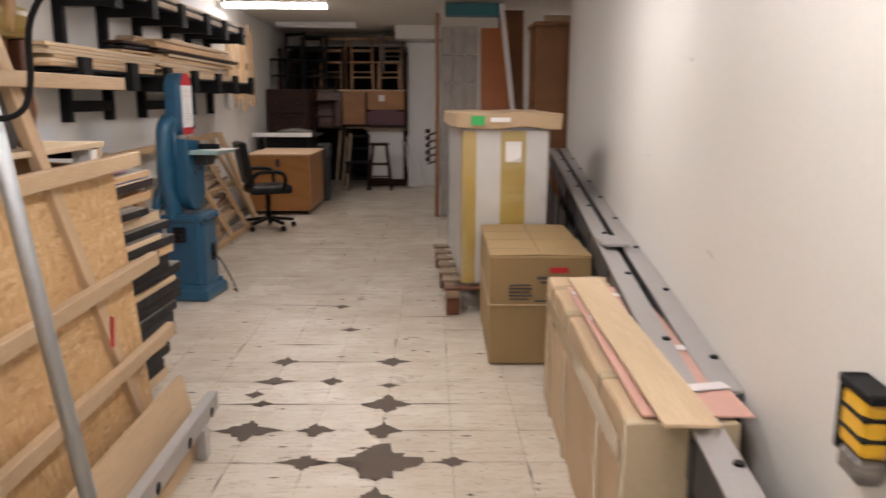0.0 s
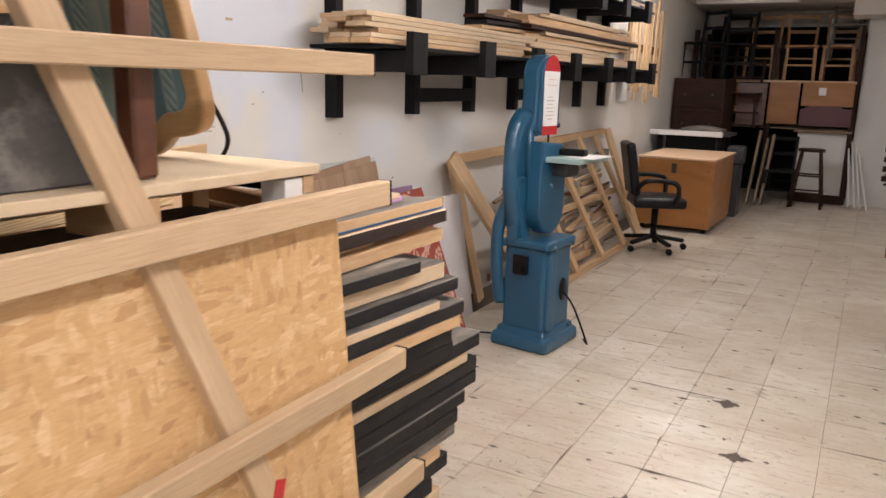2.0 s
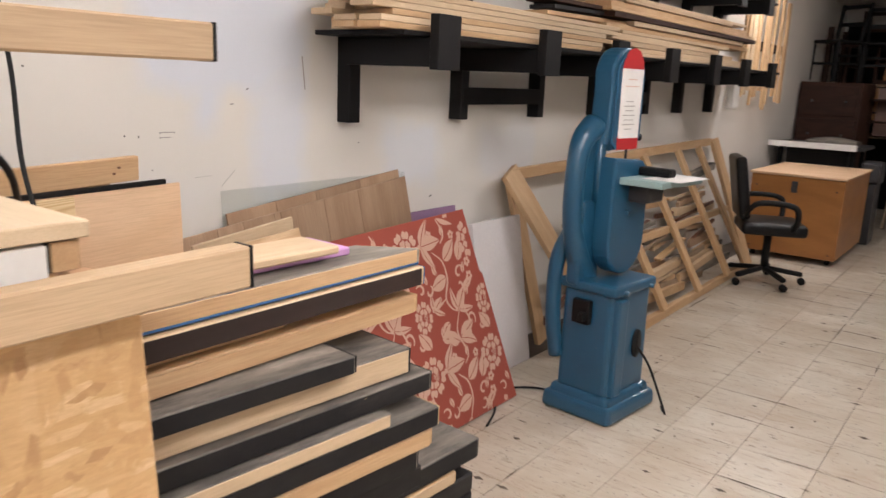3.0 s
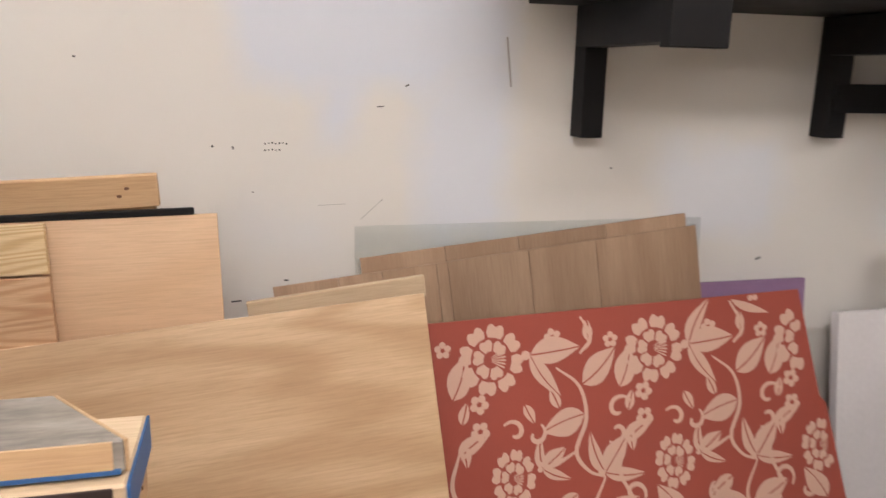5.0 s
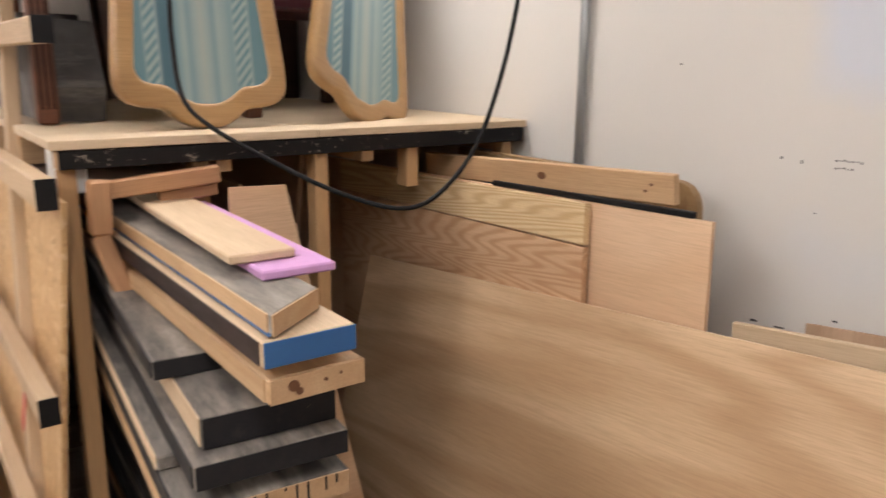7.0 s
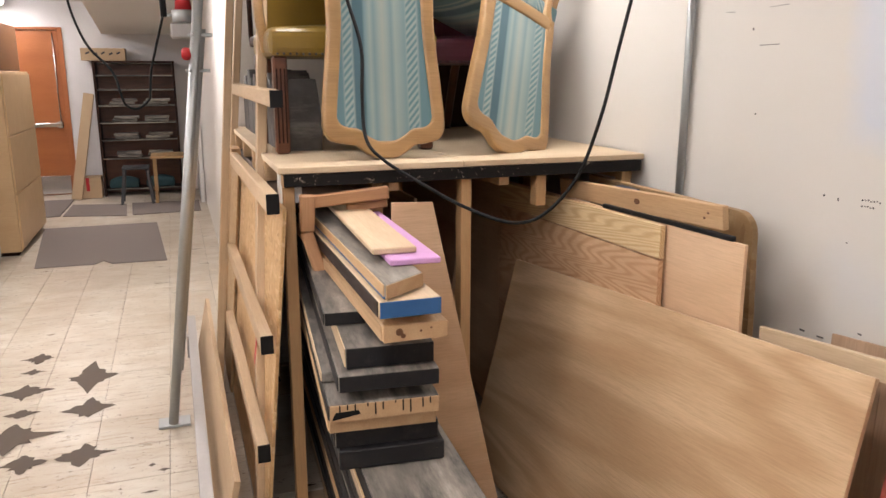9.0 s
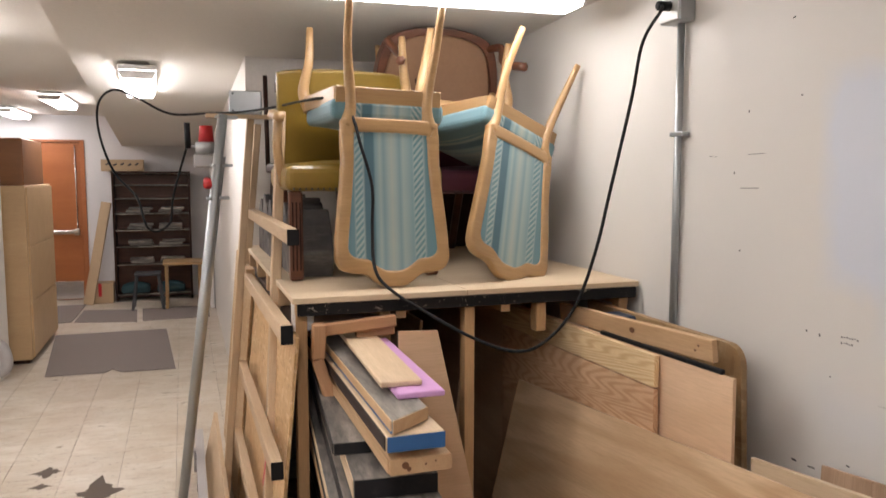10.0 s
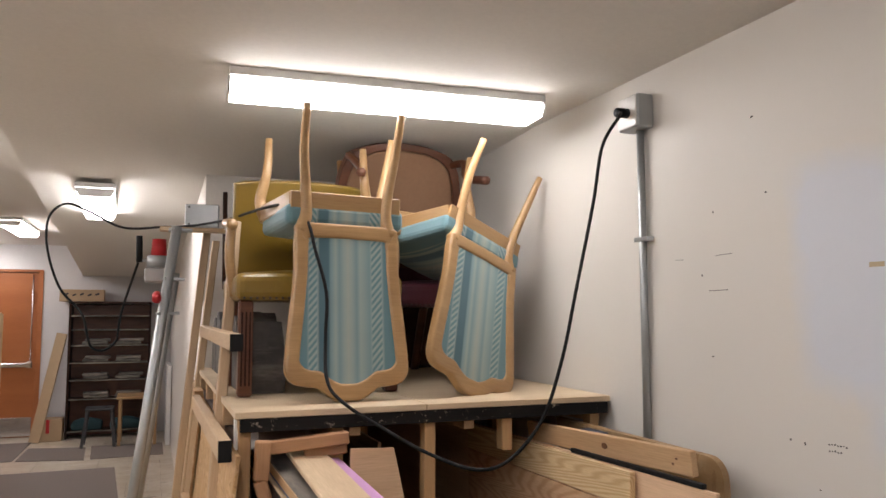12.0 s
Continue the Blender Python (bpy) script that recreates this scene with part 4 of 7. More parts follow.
for row, z in enumerate((1.280, 1.264)):
    for k in range(7 - row * 2):
        wall_mark(3.252 + 0.0085 * k, z + 0.001 * (k % 3), 0.0055, 0.006 - 0.002 * (k % 2), 20 * (k % 3 - 1), label="pencilled writing too small to read")
for y, z, w, h, a in (
        (3.13, 1.274, 0.007, 0.008, 30), (3.177, 1.27, 0.005, 0.012, 10), (3.22, 1.163, 0.006, 0.004, 0), (3.533, 1.371, 0.022, 0.004, 4),
        (3.60, 1.423, 0.013, 0.005, 25), (3.716, 1.01, 0.018, 0.008, 8), (3.294, 0.937, 0.014, 0.006, 0), (3.107, 0.887, 0.022, 0.008, 0),
        (3.171, 0.888, 0.03, 0.006, 4), (2.844, 1.474, 0.008, 0.006, 0), (2.861, 1.907, 0.005, 0.012, 0), (2.805, 1.718, 0.006, 0.01, 20),
        (3.073, 1.937, 0.008, 0.006, 0), (3.03, 2.159, 0.012, 0.006, 15), (4.661, 0.942, 0.022, 0.008, 20), (4.166, 1.213, 0.008, 0.006, 0),
        (2.875, 1.671, 0.10, 0.003, 1), (2.70, 1.772, 0.05, 0.002, -3), (2.90, 1.776, 0.09, 0.002, 2)):
    wall_mark(y, z, w, h, a)
for y, z, w, h, a in ((3.511, 1.114, 0.095, 0.002, 42), (3.41, 1.128, 0.085, 0.0015, 2), (3.863, 1.485, 0.006, 0.19, 7)):
    wall_mark(y, z, w, h, a, "scratch", "faint grey scratch")
wall_mark(3.407, 1.718, 0.05, 0.018, 0, "tape", "strip of tan tape")


# ---------- leaning lattice, strand board and steel poles beside the rack ----------
def lx(z, off=0.0):
    return -1.272 - 0.095 * (z - 1.2) + off


lattice = thing("wooden_lattice", (-1.2, 1.4, 0), "leaning lattice of tan wooden sticks with black-painted ends", "lattice")
for z, y0, y1, h in ((1.52, 1.02, 2.47, 0.048), (1.225, 1.05, 2.50, 0.058), (0.81, 1.09, 2.52, 0.055), (0.49, 1.12, 2.57, 0.055)):
    zz = z - (0.02 if z < 1.4 else 0.0)
    r = bar("rail", (lx(z), y0, zz), (lx(z), y1, z), 0.036, h, "stick", lattice, bevel=0.003)
    part("end_cap", box_bm(0.004, 0.037, h + 0.001, 0.0005), "black", r, "black painted end", between((lx(z), y0, zz), (lx(z), y1, z)) @ pose((y1 - y0) / 2 + 0.0015, 0, 0))
for y0, y1, z0, z1 in ((2.26, 1.55, 0.10, 1.96), (0.5, 0.5, 0.06, 1.98)):
    bar("stud", (lx(z0, -0.04), y0, z0), (lx(z1, -0.04), y1, z1), 0.036, 0.06, "stick", lattice, up=(0, 1, 0), bevel=0.003)
bar("stud", (lx(0.06, 0.036), 1.18, 0.06), (lx(1.98, 0.036), 0.96, 1.98), 0.034, 0.048, "stick", lattice, up=(0, 1, 0), bevel=0.003)
for z in (1.16, 0.75, 0.53):
    y = 2.26 - 0.382 * (z - 0.10)
    part("strap", box_bm(0.03, 0.064, 0.004, 0.0005), "rubber", lattice, "thin black strap", between((lx(z, -0.04), y, z), (lx(z, -0.04) - 0.1, y, z)))
part("red_mark", box_bm(0.0015, 0.03, 0.11, 0), "redpaint", lattice, "pinkish red paint mark", pose(lx(0.63, -0.0205), 2.06, 0.63, 0, -5, 0) @ pose(0, 0, 0, -20, 0, 0))
single(sheet("strand_board", (-1.215, 0.42, 0.012), (-1.215, 2.40, 0.012), (-1.325, 0.36, 1.185), 0.012, "osb"), "oriented strand board sheet leaning on the rack", "board")
single(sheet("strand_board", (-1.20, -0.25, 0.012), (-1.20, 0.95, 0.012), (-1.31, -0.25, 1.22), 0.012, "osb_dark"), "second darker strand board sheet leaning beside the rack", "board")
single(sheet("base_board", (-1.06, 0.3, 0.002), (-1.06, 2.42, 0.002), (-1.13, 0.3, 0.33), 0.02, "stick"), "tan plank standing on edge along the floor", "plank")
single(bar("short_offcut", (-1.29, 0.86, 1.2), (-1.29, 1.0, 1.2), 0.04, 0.09, "pine"), "short pine block on the lattice", "offcut")
rail = thing("steel_rail", (-1.04, 1.4, 0), "grey steel rail with black rubber rollers on the floor", "rail")
bar("web", (-1.02, 0.2, 0.165), (-1.02, 2.55, 0.165), 0.012, 0.075, "greysteel", rail)
bar("flange", (-1.035, 0.2, 0.204), (-1.035, 2.55, 0.204), 0.045, 0.006, "greysteel", rail)
for y in (0.5, 0.95, 1.4, 1.8, 2.15, 2.45):
    rod("roller", (-1.05, y, 0.15), (-1.012, y, 0.15), 0.022, "rubber", rail)
for y in (0.3, 2.3):
    part("foot", cube_at((-1.04, y, 0.002), (-1.0, y + 0.05, 0.13)), "greysteel", rail)

pole = thing("steel_pole", (-0.925, 1.2, 0), "galvanised steel jack pole leaning against the rack", "pole")
rod("tube", (-0.92, 1.235, 0.02), (-1.17, 1.17, 1.98), 0.0215, "steel", pole, 24)
rod("sleeve", (-0.955, 0.56, 0.02), (-1.185, 0.66, 1.80), 0.0205, "steel", pole, 20)
part("base_plate", box_bm(0.14, 0.10, 0.012), "steel", pole, m=pose(-0.925, 1.2, 0.008))
for z in (1.60, 1.75, 1.97):
    x = -0.925 - 0.1256 * z
    part("clamp", box_bm(0.10, 0.075, 0.014), "steel", pole, m=pose(x - 0.015, 1.17 - 0.03 * z, z))
    rod("bolt", (x + 0.02, 1.21 - 0.03 * z, z), (x + 0.02, 1.27 - 0.03 * z, z), 0.007, "steel", pole, 8)
rod("handle_knob", (-1.095, 1.16, 1.68), (-1.095, 1.2, 1.66), 0.02, "redpaint", pole, 10, label="red knob")
box = thing("junction_box", (-1.29, 1.02, 1.98), "grey steel electrical box on top of the sticks", "electrical box")
part("housing", box_bm(0.15, 0.05, 0.11, 0.004), "steel", box, m=pose(-1.285, 1.0, 2.05, 0, 0, -8))
part("support_board", box_bm(0.30, 0.07, 0.018), "stick", box, m=pose(-1.25, 1.02, 1.983))
for dx, dz in ((-0.06, 0.04), (0.06, 0.04), (-0.06, -0.04), (0.06, -0.04)):
    rod("screw", (-1.285 + dx, 1.022, 2.05 + dz), (-1.285 + dx, 1.03, 2.05 + dz), 0.005, "darksteel", box, 8)
winch = thing("hand_winch", (-1.08, 1.0, 1.7), "small hand winch with red cap and black grip", "winch")
part("cap", moved(cyl_bm(0.036, 0.075, 18, 0.03), Matrix.Translation((-1.10, 1.0, 1.90))), "redpaint", winch, "red plastic cap", smooth=True)
part("drum", moved(cyl_bm(0.05, 0.05, 20), Matrix.Translation((-1.10, 1.0, 1.835))), "steel", winch, smooth=True)
part("gear_case", cube_at((-1.15, 0.96, 1.74), (-1.04, 1.04, 1.805), 0.008), "greysteel", winch)
rod("grip", (-1.018, 1.0, 1.83), (-1.015, 1.0, 1.95), 0.014, "rubber", winch, label="black rubber grip")
rod("crank", (-1.10, 1.0, 1.845), (-1.01, 1.0, 1.835), 0.007, "steel", winch, 8)

# ---------- electrical outlet, conduit and cable ----------
cond = thing("conduit", (-2.632, 2.54, 0), "grey metal conduit with an outlet box on the wall", "conduit")
rod("tube", (-2.632, 2.535, 0.9), (-2.632, 2.53, 2.24), 0.013, "steel", cond, 16)
part("outlet_box", cube_at((-2.648, 2.47, 2.23), (-2.585, 2.585, 2.345), 0.004), "steel", cond)
part("cover", cube_at((-2.584, 2.475, 2.235), (-2.58, 2.58, 2.34), 0.001), "white", cond)
part("clip", cube_at((-2.648, 2.50, 1.845), (-2.617, 2.575, 1.86), 0.002), "steel", cond)
cable_pts = [(-2.55, 2.53, 2.285), (-2.5, 2.6, 2.25), (-2.42, 2.62, 2.14), (-2.37, 2.64, 1.95), (-2.3, 2.64, 1.66), (-2.25, 2.64, 1.46), (-2.19, 2.62, 1.28), (-2.09, 2.6, 1.165), (-1.99, 2.58, 1.14), (-1.87, 2.5, 1.18), (-1.75, 2.42, 1.25), (-1.64, 2.36, 1.325), (-1.6, 2.3, 1.39), (-1.61, 2.22, 1.52), (-1.62, 2.18, 1.67), (-1.59, 2.13, 1.82), (-1.57, 2.09, 1.92), (-1.53, 2.0, 1.985), (-1.47, 1.8, 2.0), (-1.37, 1.3, 2.005), (-1.24, 1.05, 2.0), (-1.12, 0.95, 2.0), (-0.94, 0.85, 2.0)]
loop_pts = [(-0.79, 0.75, 2.08), (-0.68, 0.7, 2.12), (-0.61, 0.7, 2.05), (-0.61, 0.7, 1.9), (-0.67, 0.72, 1.72), (-0.77, 0.76, 1.60), (-0.802, 0.8, 1.494), (-0.822, 0.8, 1.442), (-0.871, 0.8, 1.428), (-0.922, 0.8, 1.466), (-0.932, 0.8, 1.51), (-0.945, 0.8, 1.61), (-1.0, 0.85, 1.8), (-1.02, 0.93, 1.86)]
cable = thing("power_cable", (-1.99, 2.58, 1.14), "long black power cable plugged in and draped over chairs", "cable")
part("lead", tube_bm(spline(cable_pts + loop_pts, 6), 0.0058, 8), "rubber", cable, smooth=True)
rod("plug", (-2.585, 2.53, 2.285), (-2.53, 2.545, 2.28), 0.017, "rubber", cable, 12)


# ---------- chairs piled on the rack ----------
def ring_bm(outer, inner, depth, bevel=0.006):
    bm = bmesh.new()
    loops = []
    for y in (-depth / 2, depth / 2):
        loops.append(([bm.verts.new((x, y, z)) for x, z in outer], [bm.verts.new((x, y, z)) for x, z in inner]))
    n = len(outer)
    (o0, i0), (o1, i1) = loops
    for k in range(n):
        j = (k + 1) % n
        bm.faces.new((o0[k], o0[j], i0[j], i0[k]))
        bm.faces.new((o1[j], o1[k], i1[k], i1[j]))
        bm.faces.new((o0[j], o0[k], o1[k], o1[j]))
        bm.faces.new((i0[k], i0[j], i1[j], i1[k]))
    bmesh.ops.recalc_face_normals(bm, faces=bm.faces[:])
    rims = [e for e in bm.edges if len(e.link_faces) == 2 and e.calc_face_angle() > 1.2]
    bmesh.ops.bevel(bm, geom=rims, offset=bevel, segments=3, profile=0.6, affect="EDGES")
    return bm


def smooth_outline(half, n=4):
    """A closed outline mirrored about x = 0, from points on its right half, top to bottom."""
    right = [(p.x, p.z) for p in spline([(x, 0, z) for x, z in half], n)]
    return right + [(-x, z) for x, z in right[::-1][1:-1]]


def cushion_bm(sx, sy, sz, puff=0.02, n=8):
    """A padded slab, domed on its upper side."""
    bm = box_bm(sx, sy, sz, min(sx, sy, sz) * 0.3, 3)
    bmesh.ops.subdivide_edges(bm, edges=[e for e in bm.edges if e.calc_length() > 0.1], cuts=n, use_grid_fill=True)
    for v in bm.verts:
        fx, fy = 1 - (2 * v.co.x / sx) ** 2, 1 - (2 * v.co.y / sy) ** 2
        if v.co.z > 0:
            v.co.z += puff * max(0, fx) * max(0, fy)
    return bm


def turned_chair(m, label):
    """A shield-back chair standing on its crest: local x to its side, y out behind its back, z up."""
    t = new("upholstered_chair")
    t.empty_display_size = 0.05
    t.matrix_basis = m
    tagged(t, label, "chair", "striped chairs")
    half_o = [(0.001, 0.0), (0.035, 0.002), (0.07, 0.018), (0.105, 0.044), (0.15, 0.05), (0.19, 0.062), (0.212, 0.092), (0.215, 0.135), (0.206, 0.24), (0.194, 0.35), (0.186, 0.45), (0.187, 0.53), (0.184, 0.575), (0.168, 0.608), (0.001, 0.612)]
    half_i = [(0.001, 0.058), (0.03, 0.06), (0.06, 0.074), (0.095, 0.099), (0.13, 0.104), (0.152, 0.112), (0.165, 0.13), (0.166, 0.155), (0.158, 0.24), (0.147, 0.35), (0.14, 0.45), (0.139, 0.51), (0.136, 0.545), (0.128, 0.556), (0.001, 0.56)]
    lean = m @ pose(0, 0.13, 0, 9, 0, 0)
    part("back_frame", ring_bm(smooth_outline(half_o), smooth_outline(half_i), 0.04, 0.011), "chairwood", t, m=lean, smooth=True)
    pad = prism_bm(smooth_outline([(x * 1.01, z) for x, z in half_i]), 0.028)
    part("back_pad", pad, "stripe", t, "blue-green striped upholstery", lean)
    for s in (-1, 1):
        leg = [(s * 0.162, 0.036, 0.57), (s * 0.146, 0.028, 0.635), (s * 0.15, 0.03, 0.72), (s * 0.166, 0.055, 0.86), (s * 0.172, 0.10, 1.012)]
        pts = spline(leg, 5)
        part("back_leg", tube_bm(pts, 0.02, 10, [0.026 - 0.013 * k / len(pts) for k in range(len(pts))]), "chairwood", t, m=m, smooth=True)
        front = [(s * 0.20, -0.44, 0.66), (s * 0.225, -0.46, 0.74), (s * 0.205, -0.45, 0.86), (s * 0.20, -0.47, 1.0)]
        pts = spline(front, 5)
        part("front_leg", tube_bm(pts, 0.02, 10, [0.028 - 0.014 * k / len(pts) for k in range(len(pts))]), "chairwood", t, m=m, smooth=True)
    bar("lower_rail", tuple(m @ Vector((-0.15, 0.03, 0.575))), tuple(m @ Vector((0.15, 0.03, 0.575))), 0.026, 0.035, "chairwood", t)
    for y in (0.02, -0.44):
        bar("apron", tuple(m @ Vector((-0.20, y, 0.685))), tuple(m @ Vector((0.20, y, 0.685))), 0.026, 0.06, "chairwood", t)
    for s in (-1, 1):
        bar("side_apron", tuple(m @ Vector((s * 0.19, 0.02, 0.685))), tuple(m @ Vector((s * 0.215, -0.44, 0.685))), 0.026, 0.06, "chairwood", t)
    part("seat", cushion_bm(0.43, 0.49, 0.075, 0.03), "stripe", t, "blue-green striped seat", m @ pose(0, -0.21, 0.635, 180, 0, 0))
    return t


turned_chair(pose(-1.695, 2.04, TOP + 0.002, 0, -1.5, 2), "upturned honey-wood chair with blue-green striped upholstery")
turned_chair(pose(-2.115, 2.0, TOP - 0.014, 5.8, -21, 17.9), "upturned honey-wood striped chair tilted toward the wall")


def upright_chair(m, vinyl, wooden, label, w=0.56, seat_z=0.42, back=0.36):
    """An upright armchair facing local +y."""
    t = new("armchair")
    t.empty_display_size = 0.05
    t.matrix_basis = m
    tagged(t, label, "chair", "vinyl armchairs")
    part("seat", cushion_bm(w, 0.52, 0.10, 0.025), vinyl, t, m=m @ pose(0, 0, seat_z - 0.03))
    back = prism_bm(smooth_outline([(0.001, 0.0), (w * 0.42, 0.0), (w * 0.44, 0.05), (w * 0.45, back - 0.06), (w * 0.43, back - 0.015), (0.25 * w, back), (0.001, back + 0.005)], 3), 0.06, 0.012)
    part("backrest", back, vinyl, t, m=m @ pose(0, -0.29, seat_z + 0.02, -8, 0, 0))
    for sx in (-1, 1):
        for sy in (-1, 1):
            leg = part("leg", box_bm(0.05, 0.05, seat_z - 0.08, 0.006), wooden, t, m=m @ pose(sx * (w / 2 - 0.04), sy * 0.215, (seat_z - 0.08) / 2 + 0.002))
            for k in (-0.014, 0, 0.014):
                part("reed", box_bm(0.006, 0.003, seat_z - 0.16, 0.001), "darkwood", leg, m=m @ pose(sx * (w / 2 - 0.04) + k, sy * 0.215 + sy * 0.0258, (seat_z - 0.08) / 2))
        post = spline([(sx * (w / 2 - 0.01), 0.10, seat_z - 0.06), (sx * (w / 2 + 0.01), 0.11, seat_z + 0.08), (sx * (w / 2 + 0.005), 0.10, seat_z + 0.20)], 5)
        part("arm_post", tube_bm(post, 0.019, 6), "chairwood" if vinyl == "yellow" else wooden, t, m=m, smooth=True)
        arm = spline([(sx * (w / 2 + 0.005), 0.15, seat_z + 0.20), (sx * (w / 2 + 0.01), -0.05, seat_z + 0.225), (sx * (w / 2 - 0.03), -0.30, seat_z + 0.23)], 5)
        part("arm", tube_bm(arm, 0.021, 6), "chairwood" if vinyl == "yellow" else wooden, t, m=m, smooth=True)
    nails = bmesh.new()
    for k in range(26):
        bmesh.ops.create_icosphere(nails, subdivisions=1, radius=0.005, matrix=Matrix.Translation((-w / 2 + 0.03 + k * (w - 0.06) / 25, 0.261, seat_z - 0.07)))
    tagged(part("nail_heads", nails, "darksteel", t, "row of dark nail heads", m), kind="stuff")
    return t


upright_chair(pose(-1.66, 1.68, TOP + 0.001), "yellow", "redwood", "mustard-yellow vinyl armchair with reddish reeded legs", w=0.62, back=0.42)
upright_chair(pose(-2.27, 1.42, TOP + 0.001, 0, 0, -6), "plum", "darkwood", "plum vinyl armchair with dark legs under another chair", seat_z=0.40, back=0.16)
under = thing("tipped_chair", (-2.17, 1.22, 1.3), "tipped brown chair showing its tan dust cloth underneath", "chair")
U = pose(-2.17, 1.22, 2.12, -14, 0, 0) @ Matrix.Scale(1.12, 4)
part("seat_bottom", prism_bm(smooth_outline([(0.001, -0.24), (0.16, -0.23), (0.23, -0.15), (0.245, 0.0), (0.21, 0.16), (0.12, 0.22), (0.001, 0.235)], 4), 0.05, 0.01), "dust", under, m=U)
ring_o = smooth_outline([(0.001, -0.27), (0.18, -0.26), (0.26, -0.17), (0.28, 0.0), (0.24, 0.19), (0.13, 0.25), (0.001, 0.265)], 4)
ring_i = smooth_outline([(0.001, -0.24), (0.16, -0.23), (0.23, -0.15), (0.245, 0.0), (0.21, 0.16), (0.12, 0.22), (0.001, 0.235)], 4)
part("seat_frame", ring_bm(ring_o, ring_i, 0.07), "redwood", under, m=U)
for s in (-1, 1):
    part("leg", tube_bm(spline([(s * 0.21, 0.0, 0.18), (s * 0.25, 0.10, 0.20), (s * 0.22, 0.22, 0.15), (s * 0.26, 0.34, 0.15)], 5), 0.018, 6), "redwood", under, m=U, smooth=True)
    part("leg", tube_bm(spline([(s * 0.21, 0.0, -0.2), (s * 0.2, -0.1, -0.45), (s * 0.19, -0.14, -0.80)], 5), 0.02, 6), "redwood", under, m=U, smooth=True)
for k in range(3):
    part("stamp", box_bm(0.012, 0.002, 0.10, 0), "darkwood", under, "faint stamped writing", U @ pose(0.03 + k * 0.028, 0.0262, -0.02 + 0.01 * k, 0, 14, 0))
spin = thing("spindle_chair", (-1.62, 0.72, 1.3), "dark spindle-backed chair stored behind the yellow chair", "chair")
part("seat", cushion_bm(0.42, 0.42, 0.05, 0.01), "darkwood", spin, m=pose(-1.62, 0.85, 1.74))
for dx in (-0.19, 0.19):
    for dy in (-0.18, 0.18):
        rod("leg", (-1.62 + dx, 0.85 + dy, TOP + 0.002), (-1.62 + dx * 0.9, 0.85 + dy * 0.9, 1.72), 0.018, "darkwood", spin)
for k in range(6):
    x = -1.62 + (-0.2 + 0.08 * k)
    rod("spindle", (x, 0.66, 1.75), (x, 0.60, 2.2 + 0.03 * (k % 2)), 0.012, "darkwood", spin, 8)
part("crest", box_bm(0.26, 0.02, 0.06, 0.008), "darkwood", spin, m=pose(-1.6, 0.605, 2.17, -6, 0, 0))


# made-up cabinet that keeps the gap behind the chairs dark
shadow_cab = thing("dark_cabinet", (-2.2, 0.6, TOP), "dark cabinet shape added to darken the gap behind the chairs", "cabinet")
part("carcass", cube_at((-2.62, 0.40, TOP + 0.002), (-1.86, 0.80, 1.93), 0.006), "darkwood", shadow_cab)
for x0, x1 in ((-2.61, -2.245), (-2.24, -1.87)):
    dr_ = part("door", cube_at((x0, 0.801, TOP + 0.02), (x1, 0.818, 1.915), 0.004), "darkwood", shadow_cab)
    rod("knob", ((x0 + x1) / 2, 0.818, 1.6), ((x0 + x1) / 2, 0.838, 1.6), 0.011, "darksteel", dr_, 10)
turned_chair(pose(-2.02, 1.22, TOP + 0.002, 0, 4, -168), "upturned striped chair half hidden behind the others")


# grey stepped blocks stored on the rack top beside the chairs
def wedge(y, x0, x1, w, h, peak, label):
    out = [(-w / 2, 0), (w / 2, 0), (w / 2, h * 0.72), (w / 2 - 0.01, h * 0.78), (peak + 0.03, h), (peak - 0.03, h), (-w / 2 + 0.01, h * 0.75), (-w / 2, h * 0.7)]
    ob = part("foam_block", moved(prism_bm(out, abs(x1 - x0), 0.004), Matrix.Rotation(radians(90), 4, "Z")), "block", m=pose((x0 + x1) / 2, y, TOP + 0.002))
    return single(ob, label, "block", "grey blocks")


for k, (y, w, h, pk) in enumerate([(0.62, 0.22, 0.27, 0.02), (0.85, 0.21, 0.30, -0.03), (1.07, 0.2, 0.28, 0.02), (1.275, 0.19, 0.295, 0.0)]):
    wedge(y, -1.38, -1.385 - 0.18 - 0.02 * (k % 2), w, h, pk, "grey painted wooden block with a peaked top")
blk = prism_bm([(-0.22, 0), (0.20, 0), (0.225, 0.05), (0.235, 0.09), (0.17, 0.2), (0.12, 0.262), (0.07, 0.262), (0.04, 0.225), (-0.03, 0.285), (-0.07, 0.285), (-0.16, 0.19), (-0.22, 0.19)], 0.16, 0.004)
single(part("foam_block", moved(blk, Matrix.Rotation(radians(90), 4, "Z")), "block", m=pose(-1.465, 1.62, TOP + 0.002)), "stained grey block with two peaks beside the chair", "block", "grey blocks")


# ---------- band saw ----------
SX, SY = -1.87, 5.02
saw = thing("band_saw", (SX, SY, 0), "blue enamelled floor-standing band saw with a red and white notice", "band saw")
S = pose(SX, SY, 0, 0, 0, 84)


def rbox(lo, hi, r=0.02):
    c = [(a + b) / 2 for a, b in zip(lo, hi)]
    return moved(box_bm(*[abs(b - a) for a, b in zip(lo, hi)], r, 3), Matrix.Translation(c))


def taper(bm, z0, z1, k):
    for v in bm.verts:
        t = (v.co.z - z0) / (z1 - z0)
        v.co.x *= 1 + (k - 1) * t
        v.co.y *= 1 + (k - 1) * t
    return bm


